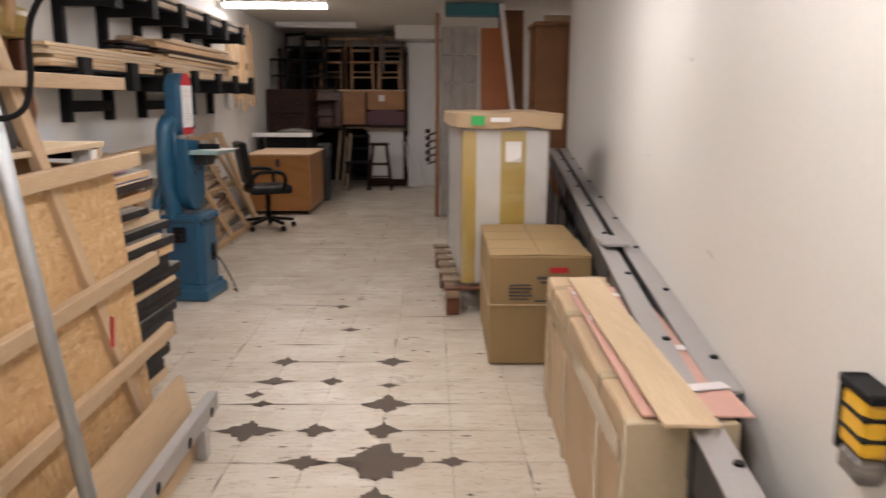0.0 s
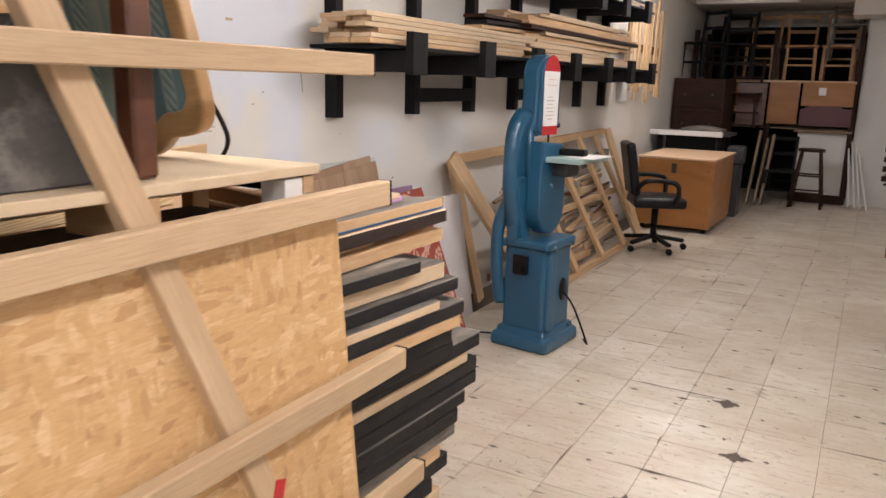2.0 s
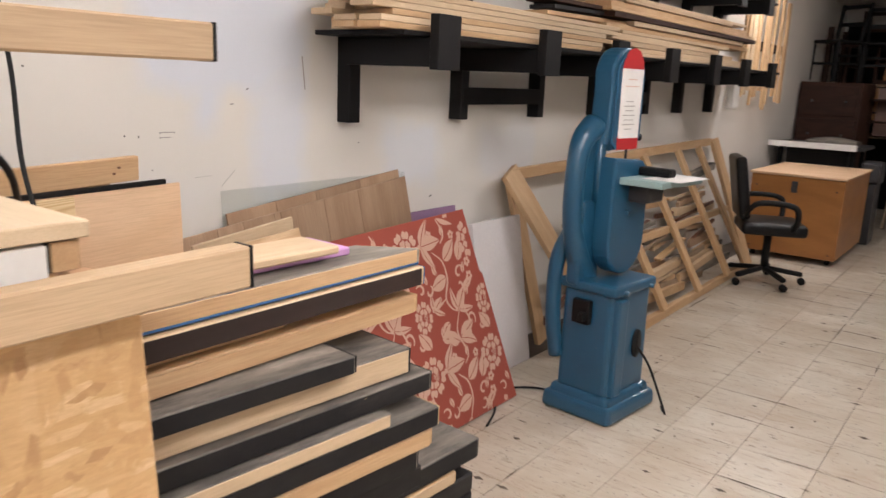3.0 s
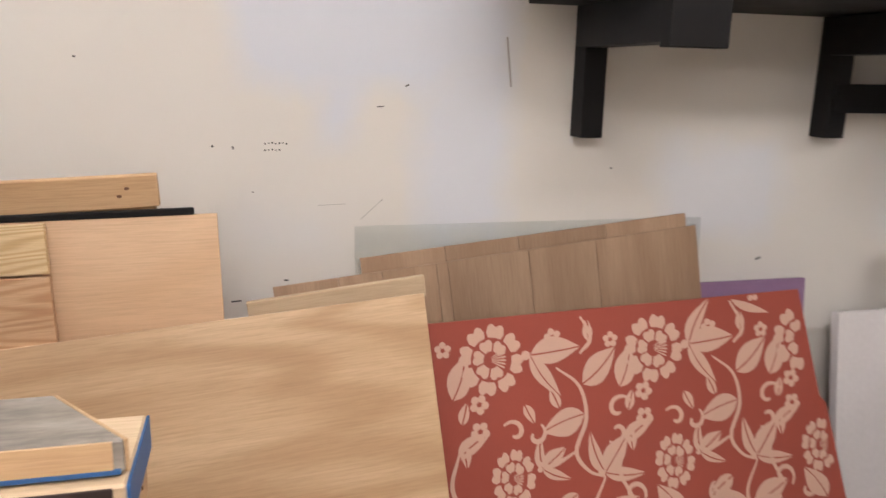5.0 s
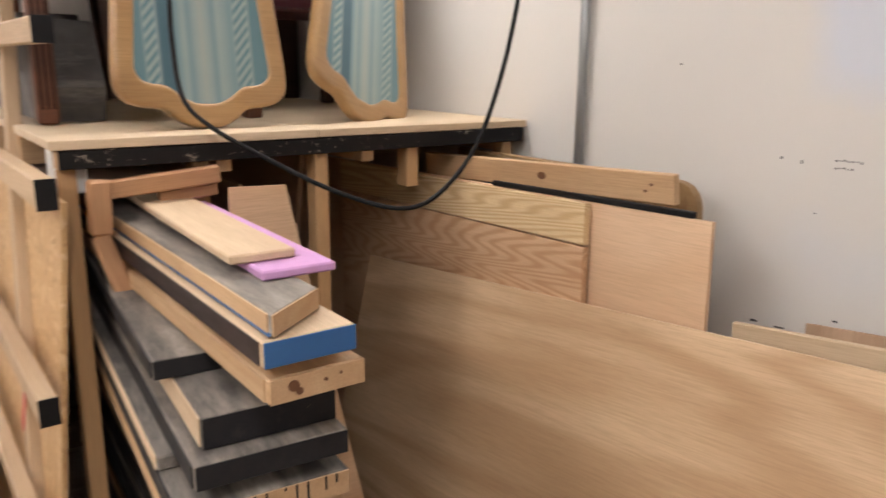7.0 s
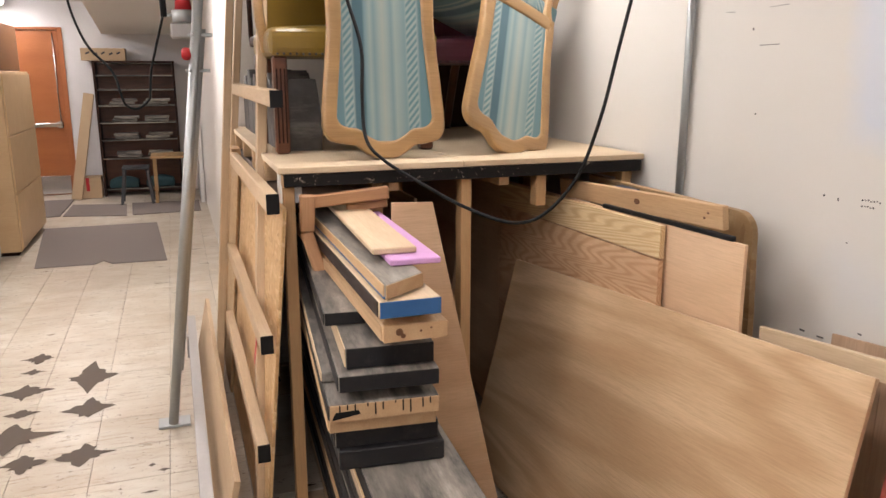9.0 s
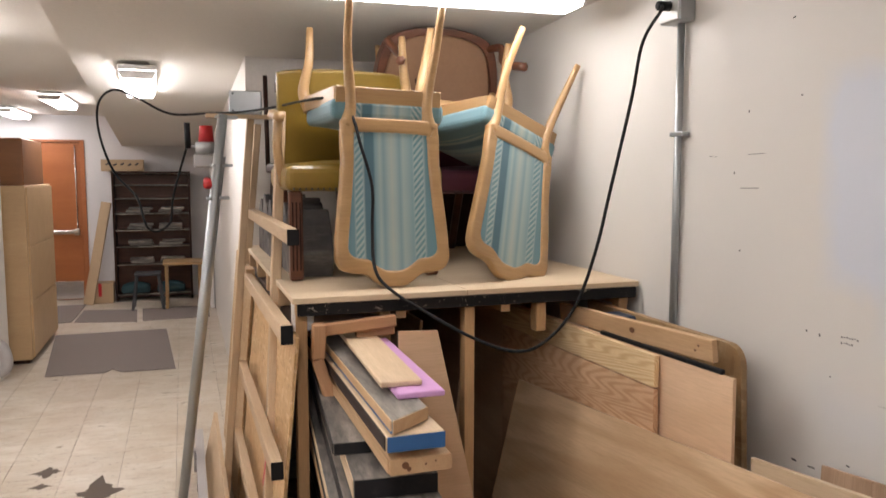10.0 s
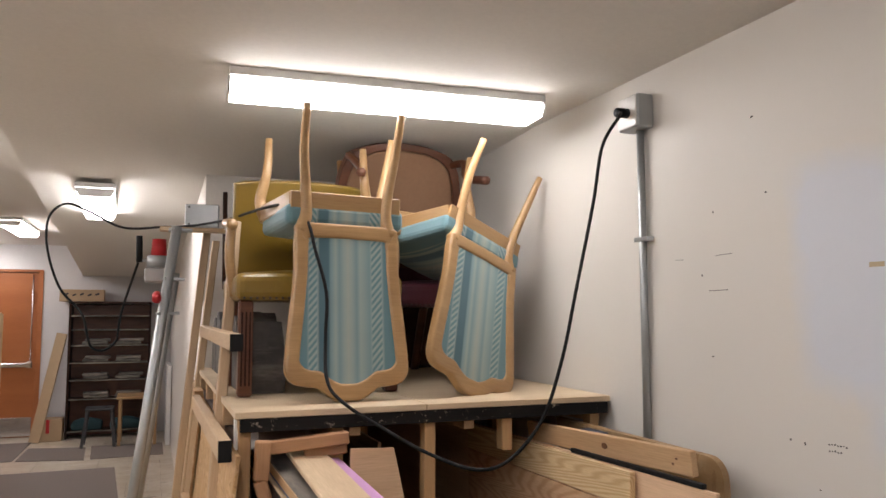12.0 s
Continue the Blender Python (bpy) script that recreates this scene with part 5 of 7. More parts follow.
# local x to the right of the saw's face, local y away behind
part("plinth", join(taper(rbox((-0.215, -0.185, 0.002), (0.215, 0.185, 0.085), 0.03), 0, 0.085, 0.97), taper(rbox((-0.19, -0.16, 0.07), (0.19, 0.16, 0.12), 0.03), 0.07, 0.12, 0.95)), "saw", saw, m=S)
part("pedestal", taper(rbox((-0.17, -0.135, 0.10), (0.17, 0.135, 0.60), 0.028), 0.10, 0.6, 0.97), "saw", saw, m=S)
part("pedestal_rib", rbox((-0.15, -0.158, 0.12), (-0.07, -0.12, 0.57), 0.018), "saw", saw, m=S)
part("pedestal_cap", rbox((-0.18, -0.15, 0.585), (0.18, 0.145, 0.635), 0.025), "saw", saw, m=S)
sw = part("switch", rbox((-0.195, -0.03, 0.44), (-0.165, 0.06, 0.55), 0.005), "black", saw, "black switch box with lever", S)
part("lever", rbox((-0.225, -0.02, 0.46), (-0.19, 0.01, 0.50), 0.006), "rubber", sw, m=S)
# solid black disc paints the shade inside the vent opening
part("vent_hole", moved(cyl_bm(0.045, 0.02, 20), Matrix.Translation((0.06, -0.134, 0.33)) @ Matrix.Rotation(radians(90), 4, "X") @ Matrix.Diagonal((0.8, 1.5, 1, 1))), "rubber", saw, "black oval disc for the dark of an opening", S, True)
guard = [(-0.15, 0.38)] + [(0.155 * math.cos(a), 0.155 * math.sin(a)) for a in [radians(d) for d in range(180, 361, 12)]] + [(0.155, 0.30), (0.09, 0.36)]
part("lower_wheel_guard", prism_bm([(x, z) for x, z in guard], 0.09, 0.012), "saw", saw, m=S @ pose(0.05, -0.0, 0.80))
arch = [(-0.13, 0.0), (-0.115, 0.22)] + [(0.005 + 0.125 * math.cos(a), 0.29 + 0.125 * math.sin(a)) for a in [radians(d) for d in range(170, -1, -12)]] + [(0.135, 0.02), (0.10, -0.02), (-0.09, -0.03)]
part("upper_wheel_guard", prism_bm(arch, 0.10, 0.014), "saw", saw, m=S @ pose(0.03, 0.06, 1.235))
part("upper_door", prism_bm([(x * 0.9, z * 0.97 + 0.006) for x, z in arch], 0.012, 0.004), "saw", saw, m=S @ pose(0.035, 0.003, 1.235))
column = spline([(-0.06, 0, 0.60), (-0.15, 0, 0.74), (-0.21, 0, 0.92), (-0.21, 0, 1.13), (-0.175, 0, 1.25), (-0.09, 0, 1.31)], 6)
part("column", moved(tube_bm(column, 0.05, 12, [0.062 - 0.018 * math.sin(math.pi * k / len(column)) for k in range(len(column))]), Matrix.Translation((0.0, 0.085, 0))), "saw", saw, m=S, smooth=True)
part("column_web", join(rbox((-0.19, 0.045, 0.60), (-0.02, 0.115, 0.99), 0.025), rbox((-0.2, 0.055, 0.9), (-0.10, 0.112, 1.27), 0.022)), "saw", saw, m=S)
rod("guide_tube", tuple(S @ Vector((-0.085, 0.05, 0.98))), tuple(S @ Vector((-0.085, 0.05, 1.3))), 0.026, "saw", saw)
motor_guard = spline([(-0.16, 0.15, 0.25), (-0.18, 0.17, 0.45), (-0.175, 0.17, 0.70), (-0.13, 0.13, 0.86)], 6)
part("belt_guard", tube_bm(motor_guard, 0.036, 10), "saw", saw, m=S, smooth=True)
part("table", rbox((-0.06, -0.25, 1.065), (0.32, 0.18, 1.095), 0.006), "sawtable", saw, "pale green cast table", S)
part("trunnion", rbox((0.03, -0.14, 0.98), (0.18, 0.02, 1.065), 0.015), "darksteel", saw, m=S)
part("paper_sheet", rbox((0.0, -0.30, 1.0955), (0.28, -0.12, 1.097), 0.0), "paper", saw, "loose sheet of paper", S)
part("fence", rbox((0.10, -0.20, 1.098), (0.16, 0.06, 1.135), 0.012), "rubber", saw, m=S)
rod("blade_guide", tuple(S @ Vector((0.12, 0.04, 1.10))), tuple(S @ Vector((0.12, 0.04, 1.25))), 0.006, "darksteel", saw, 8)
rod("tension_knob", tuple(S @ Vector((0.165, 0.03, 1.26))), tuple(S @ Vector((0.165, 0.0, 1.26))), 0.016, "rubber", saw, 10)
for z, x in ((0.60, 0.12), (0.105, 0.12), (0.60, -0.1), (0.93, 0.02)):
    rod("bolt", tuple(S @ Vector((x, -0.10 if z < 0.8 else -0.02, z))), tuple(S @ Vector((x, -0.165 if z < 0.8 else -0.06, z))), 0.012, "saw", saw, 10)
notice = part("notice", prism_bm([(-0.085, 0.0), (0.085, 0.0), (0.09, 0.30), (-0.09, 0.30)], 0.002), "paper", saw, "white notice with grey lines", S @ pose(0.045, -0.0045, 1.26))
part("red_panel", prism_bm([(-0.09, 0.29), (0.092, 0.29), (0.085, 0.33), (0.05, 0.375), (0.0, 0.39), (-0.05, 0.375), (-0.08, 0.33)], 0.002), "redpaint", saw, "red painted crown", S @ pose(0.045, -0.0042, 1.26))
part("red_panel", prism_bm([(-0.088, -0.05), (0.088, -0.05), (0.09, 0.01), (-0.09, 0.01)], 0.0016), "redpaint", saw, "red painted band", S @ pose(0.045, -0.0041, 1.26))
for k, (w, z) in enumerate([(0.07, 0.255), (0.11, 0.225), (0.06, 0.16), (0.09, 0.14), (0.07, 0.12), (0.10, 0.10), (0.08, 0.08), (0.10, 0.06), (0.06, 0.04)]):
    part("print_line", box_bm(w, 0.001, 0.0035, 0), "motif" if k < 2 else "scratch", notice, "line of print too small to read", S @ pose(0.035 if k > 1 else 0.045, -0.0059, 1.26 + z))
cord = thing("saw_cord", (SX, SY, 0), "black power cord trailing from the saw across the floor", "cord")
part("lead", tube_bm(spline([tuple(S @ Vector((0.06, -0.14, 0.32))), (-1.66, 5.09, 0.22), (-1.58, 5.12, 0.012), (-1.62, 5.18, 0.01)], 8), 0.006, 6), "rubber", cord, smooth=True)
part("lead", tube_bm(spline([(-2.03, 5.0, 0.01), (-2.2, 4.95, 0.01), (-2.3, 4.80, 0.01), (-2.18, 4.60, 0.01), (-2.12, 4.45, 0.01)], 8), 0.006, 6), "rubber", cord, smooth=True)

# ---------- wall shelf with lumber ----------
shelf = thing("wall_shelf", (-2.5, 6.4, 1.5), "black painted two-tier timber wall shelf on brackets", "shelf")
for y in (4.05, 4.79, 5.50, 6.2, 6.95, 7.6, 8.3):
    bar("wall_post", (-2.615, y + 0.02, 1.30), (-2.615, y + 0.02, 2.40), 0.07, 0.06, "black", shelf, up=(0, 1, 0))
    for z, depth in ((1.575, 0.42), (2.13, 0.34)):
        bar("arm", (-2.58, y, z), (-2.58 + depth, y, z), 0.07, 0.10, "black", shelf)
        bar("stop", (-2.56 + depth, y + 0.02, z - 0.06), (-2.56 + depth, y + 0.02, z + 0.13), 0.04, 0.13, "black", shelf, up=(0, 1, 0))
for y0, y1 in ((4.79, 5.50), (6.2, 6.95)):
    bar("tie", (-2.60, y0, 1.41), (-2.60, y1, 1.41), 0.05, 0.08, "black", shelf)
part("shelf_board", cube_at((-2.63, 3.9, 1.628), (-2.19, 8.75, 1.645)), "black", shelf)
part("shelf_board", cube_at((-2.63, 4.9, 2.183), (-2.27, 8.75, 2.20)), "black", shelf)
rng = random.Random(4)


def shelf_board(x, y0, y1, z, w, th, mat, tilt=0.0, yaw=0.0):
    p0, p1 = (x, y0, z), (x + yaw, y1, z + tilt)
    return single(bar("board", p0, p1, w, th, mat), rng.choice(["pale pine board stacked on the wall shelf", "tan softwood board on the wall shelf"]) if mat in ("pine", "pale", "stick") else "dark painted board stacked on the wall shelf", "board", "boards on the wall shelf")


z = 1.647
for row in range(6):
    for k in range(3):
        x = -2.28 - 0.11 * k
        shelf_board(x, 3.86 + rng.uniform(-0.08, 0.08), 5.6 + rng.uniform(-0.15, 0.1), z + 0.0115, 0.105, 0.021, rng.choice(["pale", "pine", "pale"]))
    z += 0.0225
part_z = 1.647
for row in range(12):
    th = rng.choice([0.02, 0.028, 0.034])
    for k in range(2):
        x = -2.32 - 0.16 * k + rng.uniform(-0.015, 0.02)
        shelf_board(x, 5.75 + rng.uniform(-0.2, 0.2), 7.6 + rng.uniform(-0.3, 0.45), part_z + th / 2, 0.15, th - 0.002, rng.choice(["pine", "pale", "stick", "pale", "pine", "darkwood"]), rng.uniform(0, 0.0), rng.uniform(-0.03, 0.03))
    part_z += th
z2 = 1.74
for row in range(5):
    shelf_board(-2.36, 4.9 + rng.uniform(0, 0.35), 5.72 + rng.uniform(0, 0.3), z2 + row * 0.032, 0.14, 0.02, rng.choice(["pine", "pale", "greyboard", "darkwood"]), rng.uniform(-0.0, 0.02), rng.uniform(-0.04, 0.04))
z3 = 2.202
for row in range(4):
    for k in range(2):
        shelf_board(-2.36 - 0.14 * k, 5.0 + rng.uniform(-0.1, 0.5), 8.2 + rng.uniform(-0.5, 0.4), z3 + 0.012, 0.13, 0.022, rng.choice(["pine", "pale", "greyboard", "darkwood", "stick"]))
    z3 += 0.026
# bundle of upright strips
for k in range(14):
    y = 8.75 + 0.11 * k + rng.uniform(-0.03, 0.03)
    x = -2.535 + rng.uniform(-0.01, 0.01)
    w = rng.choice([0.03, 0.04, 0.06, 0.09])
    single(bar("strip", (x, y, 1.36 + rng.uniform(-0.05, 0.15)), (x, y + rng.uniform(-0.1, 0.1), 2.36 + rng.uniform(-0.1, 0.1)), 0.022, w, rng.choice(["pine", "pale", "pine"]), up=(0, 1, 0)), "upright pine strip hung at the end of the shelf", "strip", "upright strips")
single(bar("hanging_bar", (-2.60, 8.75, 1.9), (-2.60, 10.4, 1.9), 0.06, 0.08, "black"), "black hanging bar on the wall", "bar")
single(part("plastic_bag", rbox((-2.30, 7.75, 1.35), (-2.24, 7.9, 1.60), 0.02), "white"), "crumpled pale plastic bag hanging from the shelf", "bag")

# ---------- leaning timber bin with offcuts ----------
crate = thing("offcut_bin", (-2.4, 7.0, 0), "pine framed bin full of offcuts leaning on the wall", "bin")
bar("end_board", (-2.10, 5.72, 0.0), (-2.56, 5.20, 1.03), 0.03, 0.15, "pine", crate, up=(0, 1, 0))
bar("end_board", (-2.52, 5.6, 0.0), (-2.61, 5.3, 1.0), 0.03, 0.10, "pine", crate, up=(0, 1, 0))
bar("top_rail", (-2.56, 5.22, 1.01), (-2.56, 8.3, 1.06), 0.03, 0.06, "pine", crate)
bar("bottom_rail", (-2.16, 5.85, 0.035), (-2.19, 8.35, 0.035), 0.04, 0.06, "pine", crate)
bar("mid_rail", (-2.36, 5.6, 0.5), (-2.36, 8.3, 0.52), 0.03, 0.05, "pine", crate)
for y in (6.55, 7.2, 7.85, 8.3):
    bar("upright", (-2.15, y, 0.07), (-2.55, y - 0.3, 1.03), 0.03, 0.08, "pine", crate, up=(0, 1, 0))
bar("end_board", (-2.17, 8.5, 0.0), (-2.56, 8.4, 1.08), 0.03, 0.16, "pine", crate, up=(0, 1, 0))
for k in range(46):
    y0 = rng.uniform(5.7, 7.6)
    L = rng.uniform(0.4, 1.1)
    u = rng.uniform(0.06, 0.85)
    x = -2.21 - 0.37 * u - rng.uniform(0.0, 0.05)
    zc = 0.06 + 0.86 * u
    single(bar("offcut", (x, y0, zc), (x - 0.01, min(8.35, y0 + L), zc + rng.uniform(-0.08, 0.10)), rng.choice([0.02, 0.03, 0.05]), rng.choice([0.02, 0.035, 0.06]), rng.choice(["pine", "pale", "oldwood", "redwood", "stick", "greytop", "walnut"])), "short wooden offcut lying in the bin", "offcut", "offcuts in the bin")
single(bar("moulding", (-2.20, 5.05, 0.33), (-2.33, 5.75, 0.42), 0.02, 0.05, "redwood"), "brown painted moulding strip leaning at the bin", "moulding")

# ---------- office chair ----------
och = thing("office_chair", (-1.93, 8.1, 0), "black leather swivel office chair with arms and casters", "chair")
O = pose(-1.95, 8.1, 0, 0, 0, -65)
part("seat", moved(cushion_bm(0.48, 0.47, 0.09, 0.02), Matrix.Translation((0, 0, 0.46))), "leather", och, m=O, smooth=True)
part("backrest", moved(cushion_bm(0.42, 0.48, 0.08, 0.02), Matrix.Translation((0, -0.26, 0.76)) @ Matrix.Rotation(radians(-80), 4, "X")), "leather", och, m=O, smooth=True)
rod("gas_column", tuple(O @ Vector((0, 0, 0.12))), tuple(O @ Vector((0, 0, 0.42))), 0.03, "rubber", och)
for k in range(5):
    a = radians(72 * k + 20)
    tip = Vector((0.29 * math.cos(a), 0.29 * math.sin(a), 0.085))
    leg = bar("base_arm", tuple(O @ Vector((0, 0, 0.125))), tuple(O @ tip), 0.045, 0.035, "rubber", och, bevel=0.008)
    part("caster", moved(cyl_bm(0.028, 0.04, 14), Matrix.Rotation(radians(90), 4, "Y")), "rubber", leg, m=O @ pose(tip.x, tip.y, 0.03), smooth=True)
for s in (-1, 1):
    arm = spline([(s * 0.22, 0.12, 0.46), (s * 0.28, 0.14, 0.56), (s * 0.27, 0.10, 0.655), (s * 0.26, -0.12, 0.67), (s * 0.24, -0.20, 0.62), (s * 0.2, -0.22, 0.56)], 5)
    part("armrest", tube_bm(arm, 0.022, 8), "rubber", och, m=O, smooth=True)

# ---------- rolling plywood box and table saw ----------
cab = thing("rolling_box", (-2.0, 9.7, 0), "orange varnished plywood box on small casters", "box")
part("body", cube_at((-2.40, 9.10, 0.055), (-1.62, 10.3, 0.76), 0.006), "cabinet_orange", cab)
part("lid", cube_at((-2.415, 9.085, 0.763), (-1.605, 10.31, 0.785), 0.004), "ply_orange", cab, "paler plywood lid")
for x in (-2.33, -1.69):
    for y in (9.18, 10.2):
        rod("caster", (x - 0.02, y, 0.028), (x + 0.02, y, 0.028), 0.027, "rubber", cab, 12)
for dx, dz in ((0.05, 0.66), (0.05, 0.1), (0.72, 0.66), (0.72, 0.1), (0.38, 0.7)):
    rod("screw", (-2.40 + dx, 9.101, dz), (-2.40 + dx, 9.096, dz), 0.008, "darksteel", cab, 8)
part("hasp", cube_at((-2.05, 9.088, 0.62), (-2.0, 9.098, 0.72)), "darksteel", cab)
tsaw = thing("table_saw", (-2.2, 10.9, 0), "dark table saw with a white fence rail", "table saw")
part("table", cube_at((-2.62, 10.55, 0.93), (-1.75, 11.25, 0.965), 0.004), "darksteel", tsaw)
part("cabinet", cube_at((-2.5, 10.65, 0.35), (-1.9, 11.2, 0.93), 0.01), "black", tsaw)
part("fence_rail", cube_at((-2.66, 10.47, 0.93), (-1.80, 10.54, 0.99), 0.004), "white", tsaw, "white fence rail")
for x in (-2.55, -1.85):
    for y in (10.62, 11.2):
        bar("leg", (x, y, 0.002), (x, y, 0.93), 0.04, 0.04, "black", tsaw, up=(0, 1, 0))
rod("hand_wheel", (-1.9, 10.6, 0.62), (-1.86, 10.6, 0.62), 0.09, "darksteel", tsaw)
part("dust_cover", cushion_bm(0.5, 0.3, 0.04, 0.04), "greytop", tsaw, "crumpled grey cloth", pose(-2.1, 10.9, 0.985))
single(part("grinder", join(rbox((-1.74, 10.5, 0.62), (-1.55, 10.75, 0.84), 0.03), moved(cyl_bm(0.09, 0.25, 18), Matrix.Translation((-1.65, 10.6, 0.73)) @ Matrix.Rotation(radians(90), 4, "X")), cube_at((-1.75, 10.5, 0.002), (-1.58, 10.8, 0.62))), "darksteel"), "dark bench grinder on a stand", "grinder")

# ---------- furniture storage at the far wall ----------
store = thing("storage_rack", (-1.6, 13.0, 0), "tall dark storage rack with plywood shelf fronts", "rack")
for x in (-2.6, -1.55, -0.52):
    for y in (12.5, 13.4):
        bar("post", (x, y, 0.002), (x, y, 2.3), 0.06, 0.06, "darkwood", store, up=(0, 1, 0))
part("deck", cube_at((-2.6, 12.45, 1.60), (-0.52, 13.45, 1.63)), "ply_orange", store)
part("front_board", cube_at((-1.56, 12.40, 1.05), (-1.18, 12.43, 1.60)), "cabinet_orange", store, "orange plywood front")
part("front_board", cube_at((-1.15, 12.39, 1.30), (-0.53, 12.42, 1.61)), "cabinet_orange", store, "orange plywood front")
part("front_board", cube_at((-2.6, 12.40, 1.20), (-1.60, 12.43, 1.58)), "cabinet_orange", store, "orange plywood front")
part("dark_panel", prism_bm([(-0.31, -0.13), (0.31, -0.13), (0.31, 0.10), (0.22, 0.10), (0.16, 0.13), (-0.2, 0.13), (-0.26, 0.10), (-0.31, 0.08)], 0.02), "plum", store, "dark scalloped board", pose(-0.84, 12.37, 1.17))
part("label_card", cube_at((-0.95, 12.38, 1.44), (-0.86, 12.385, 1.54), 0), "paper", store, "white card")
part("low_deck", cube_at((-2.6, 12.5, 0.98), (-0.52, 13.4, 1.0)), "oldwood", store)
# dark sheet put in for the unlit depth behind the stored chairs
part("back_sheet", cube_at((-2.6, 13.5, 0.0), (-0.55, 13.56, 2.4), 0), "depthblack", store, "near-black sheet standing for unlit depth")


def side_chair(m, mat, label):
    """A plain wooden side chair."""
    t = new("wooden_chair")
    t.empty_display_size = 0.05
    t.matrix_basis = m
    tagged(t, label, "chair", "stored wooden chairs")
    mm = m
    part("seat", box_bm(0.42, 0.40, 0.03, 0.008), mat, t, m=mm @ pose(0, 0, 0.45))
    for sx in (-1, 1):
        bar("front_leg", tuple(mm @ Vector((sx * 0.18, 0.17, 0.002))), tuple(mm @ Vector((sx * 0.17, 0.16, 0.44))), 0.035, 0.035, mat, t, up=(0.1, 1, 0))
        bar("back_leg", tuple(mm @ Vector((sx * 0.19, -0.22, 0.002))), tuple(mm @ Vector((sx * 0.17, -0.18, 0.45))), 0.035, 0.035, mat, t, up=(0.1, 1, 0))
        bar("stile", tuple(mm @ Vector((sx * 0.17, -0.18, 0.46))), tuple(mm @ Vector((sx * 0.19, -0.26, 0.895))), 0.035, 0.03, mat, t, up=(0.1, 1, 0))
        bar("stretcher", tuple(mm @ Vector((sx * 0.175, 0.16, 0.2))), tuple(mm @ Vector((sx * 0.18, -0.2, 0.2))), 0.02, 0.025, mat, t)
    for z in (0.66, 0.86):
        bar("slat", tuple(mm @ Vector((-0.175, -0.2 - 0.12 * (z - 0.5), z))), tuple(mm @ Vector((0.175, -0.2 - 0.12 * (z - 0.5), z))), 0.018, 0.045, mat, t)
    for z, y in ((0.2, 0.16), (0.3, -0.2)):
        bar("stretcher", tuple(mm @ Vector((-0.17, y, z))), tuple(mm @ Vector((0.17, y, z))), 0.02, 0.025, mat, t)
    return t


ch0 = side_chair(pose(-1.75, 12.75, 1.632, 0, 0, 175), "brownchair", "brown wooden chair stacked on the storage rack")
copy_thing(ch0, pose(-1.25, 12.72, 1.632, 0, 0, 186))
copy_thing(ch0, pose(-0.78, 12.74, 1.632, 0, 0, 178))
side_chair(pose(-2.2, 12.8, 1.632, 0, 0, 170), "darkwood", "dark wooden chair on the storage rack")
side_chair(pose(-0.72, 12.72, 1.90, 0, 0, 178), "greytop", "pale grey-painted chair stacked on another")
side_chair(pose(-1.85, 12.2, 0.99, 0, 0, 180), "darkwood", "black chair standing among stored furniture")
chb = side_chair(pose(-1.28, 12.0, 0.002, 0, 0, 186), "black", "black bentwood-style chair by the far wall")
chd = side_chair(pose(-2.42, 12.0, 1.64, 0, 0, 150), "black", "black chair stacked in the dim corner")
copy_thing(chd, pose(-1.98, 12.25, 1.63, 0, 0, 185))
copy_thing(chd, pose(-2.3, 12.35, 0.72, 0, 0, 200))
# invented dresser: covers the pale wall so this corner reads dark
dresser = thing("dark_dresser", (-2.3, 11.9, 0), "tall dark dresser shape added to darken the far corner", "dresser")
part("carcass", cube_at((-2.63, 11.45, 0.08), (-1.98, 12.3, 1.62), 0.008), "darkwood", dresser)
for k in range(4):
    dw = part("drawer", cube_at((-2.60, 11.432, 0.14 + 0.37 * k), (-2.01, 11.449, 0.47 + 0.37 * k), 0.004), "darkwood", dresser)
    for x in (-2.48, -2.13):
        rod("knob", (x, 11.432, 0.3 + 0.37 * k), (x, 11.41, 0.3 + 0.37 * k), 0.014, "darksteel", dw, 10)
part("plinth", cube_at((-2.61, 11.47, 0.002), (-2.0, 12.28, 0.08)), "darkwood", dresser)
single(sheet("brown_sheet", (-1.95, 12.3, 1.02), (-1.58, 12.3, 1.02), (-1.95, 12.36, 1.58), 0.02, "redwood"), "dark brown panel standing on the storage rack", "panel")
stool = thing("bar_stool", (-0.92, 12.0, 0), "dark wooden bar stool with cross rungs", "stool")
part("seat", moved(cyl_bm(0.16, 0.035, 24), Matrix.Translation((-0.92, 12.0, 0.745))), "darkwood", stool, smooth=False)
for sx in (-1, 1):
    for sy in (-1, 1):
        rod("leg", (-0.92 + sx * 0.19, 12.0 + sy * 0.19, 0.002), (-0.92 + sx * 0.11, 12.0 + sy * 0.11, 0.73), 0.018, "darkwood", stool, 10)
for z in (0.2, 0.42):
    r = 0.19 - 0.11 * z
    for s in (-1, 1):
        rod("rung", (-0.92 - r, 12.0 + s * r, z), (-0.92 + r, 12.0 + s * r, z), 0.011, "darkwood", stool, 8)
        rod("rung", (-0.92 + s * r, 12.0 - r, z + 0.03), (-0.92 + s * r, 12.0 + r, z + 0.03), 0.011, "darkwood", stool, 8)
desk = thing("white_desk", (-0.9, 12.9, 0), "pale desk against the far wall", "desk")
part("top", cube_at((-1.2, 12.42, 0.95), (-0.5, 13.3, 0.98)), "oldwood", desk)
part("front", cube_at((-1.15, 12.50, 0.12), (-0.52, 12.53, 0.95)), "white", desk)
part("plinth", cube_at((-1.18, 12.46, 0.002), (-0.5, 13.2, 0.12)), "darkwood", desk)
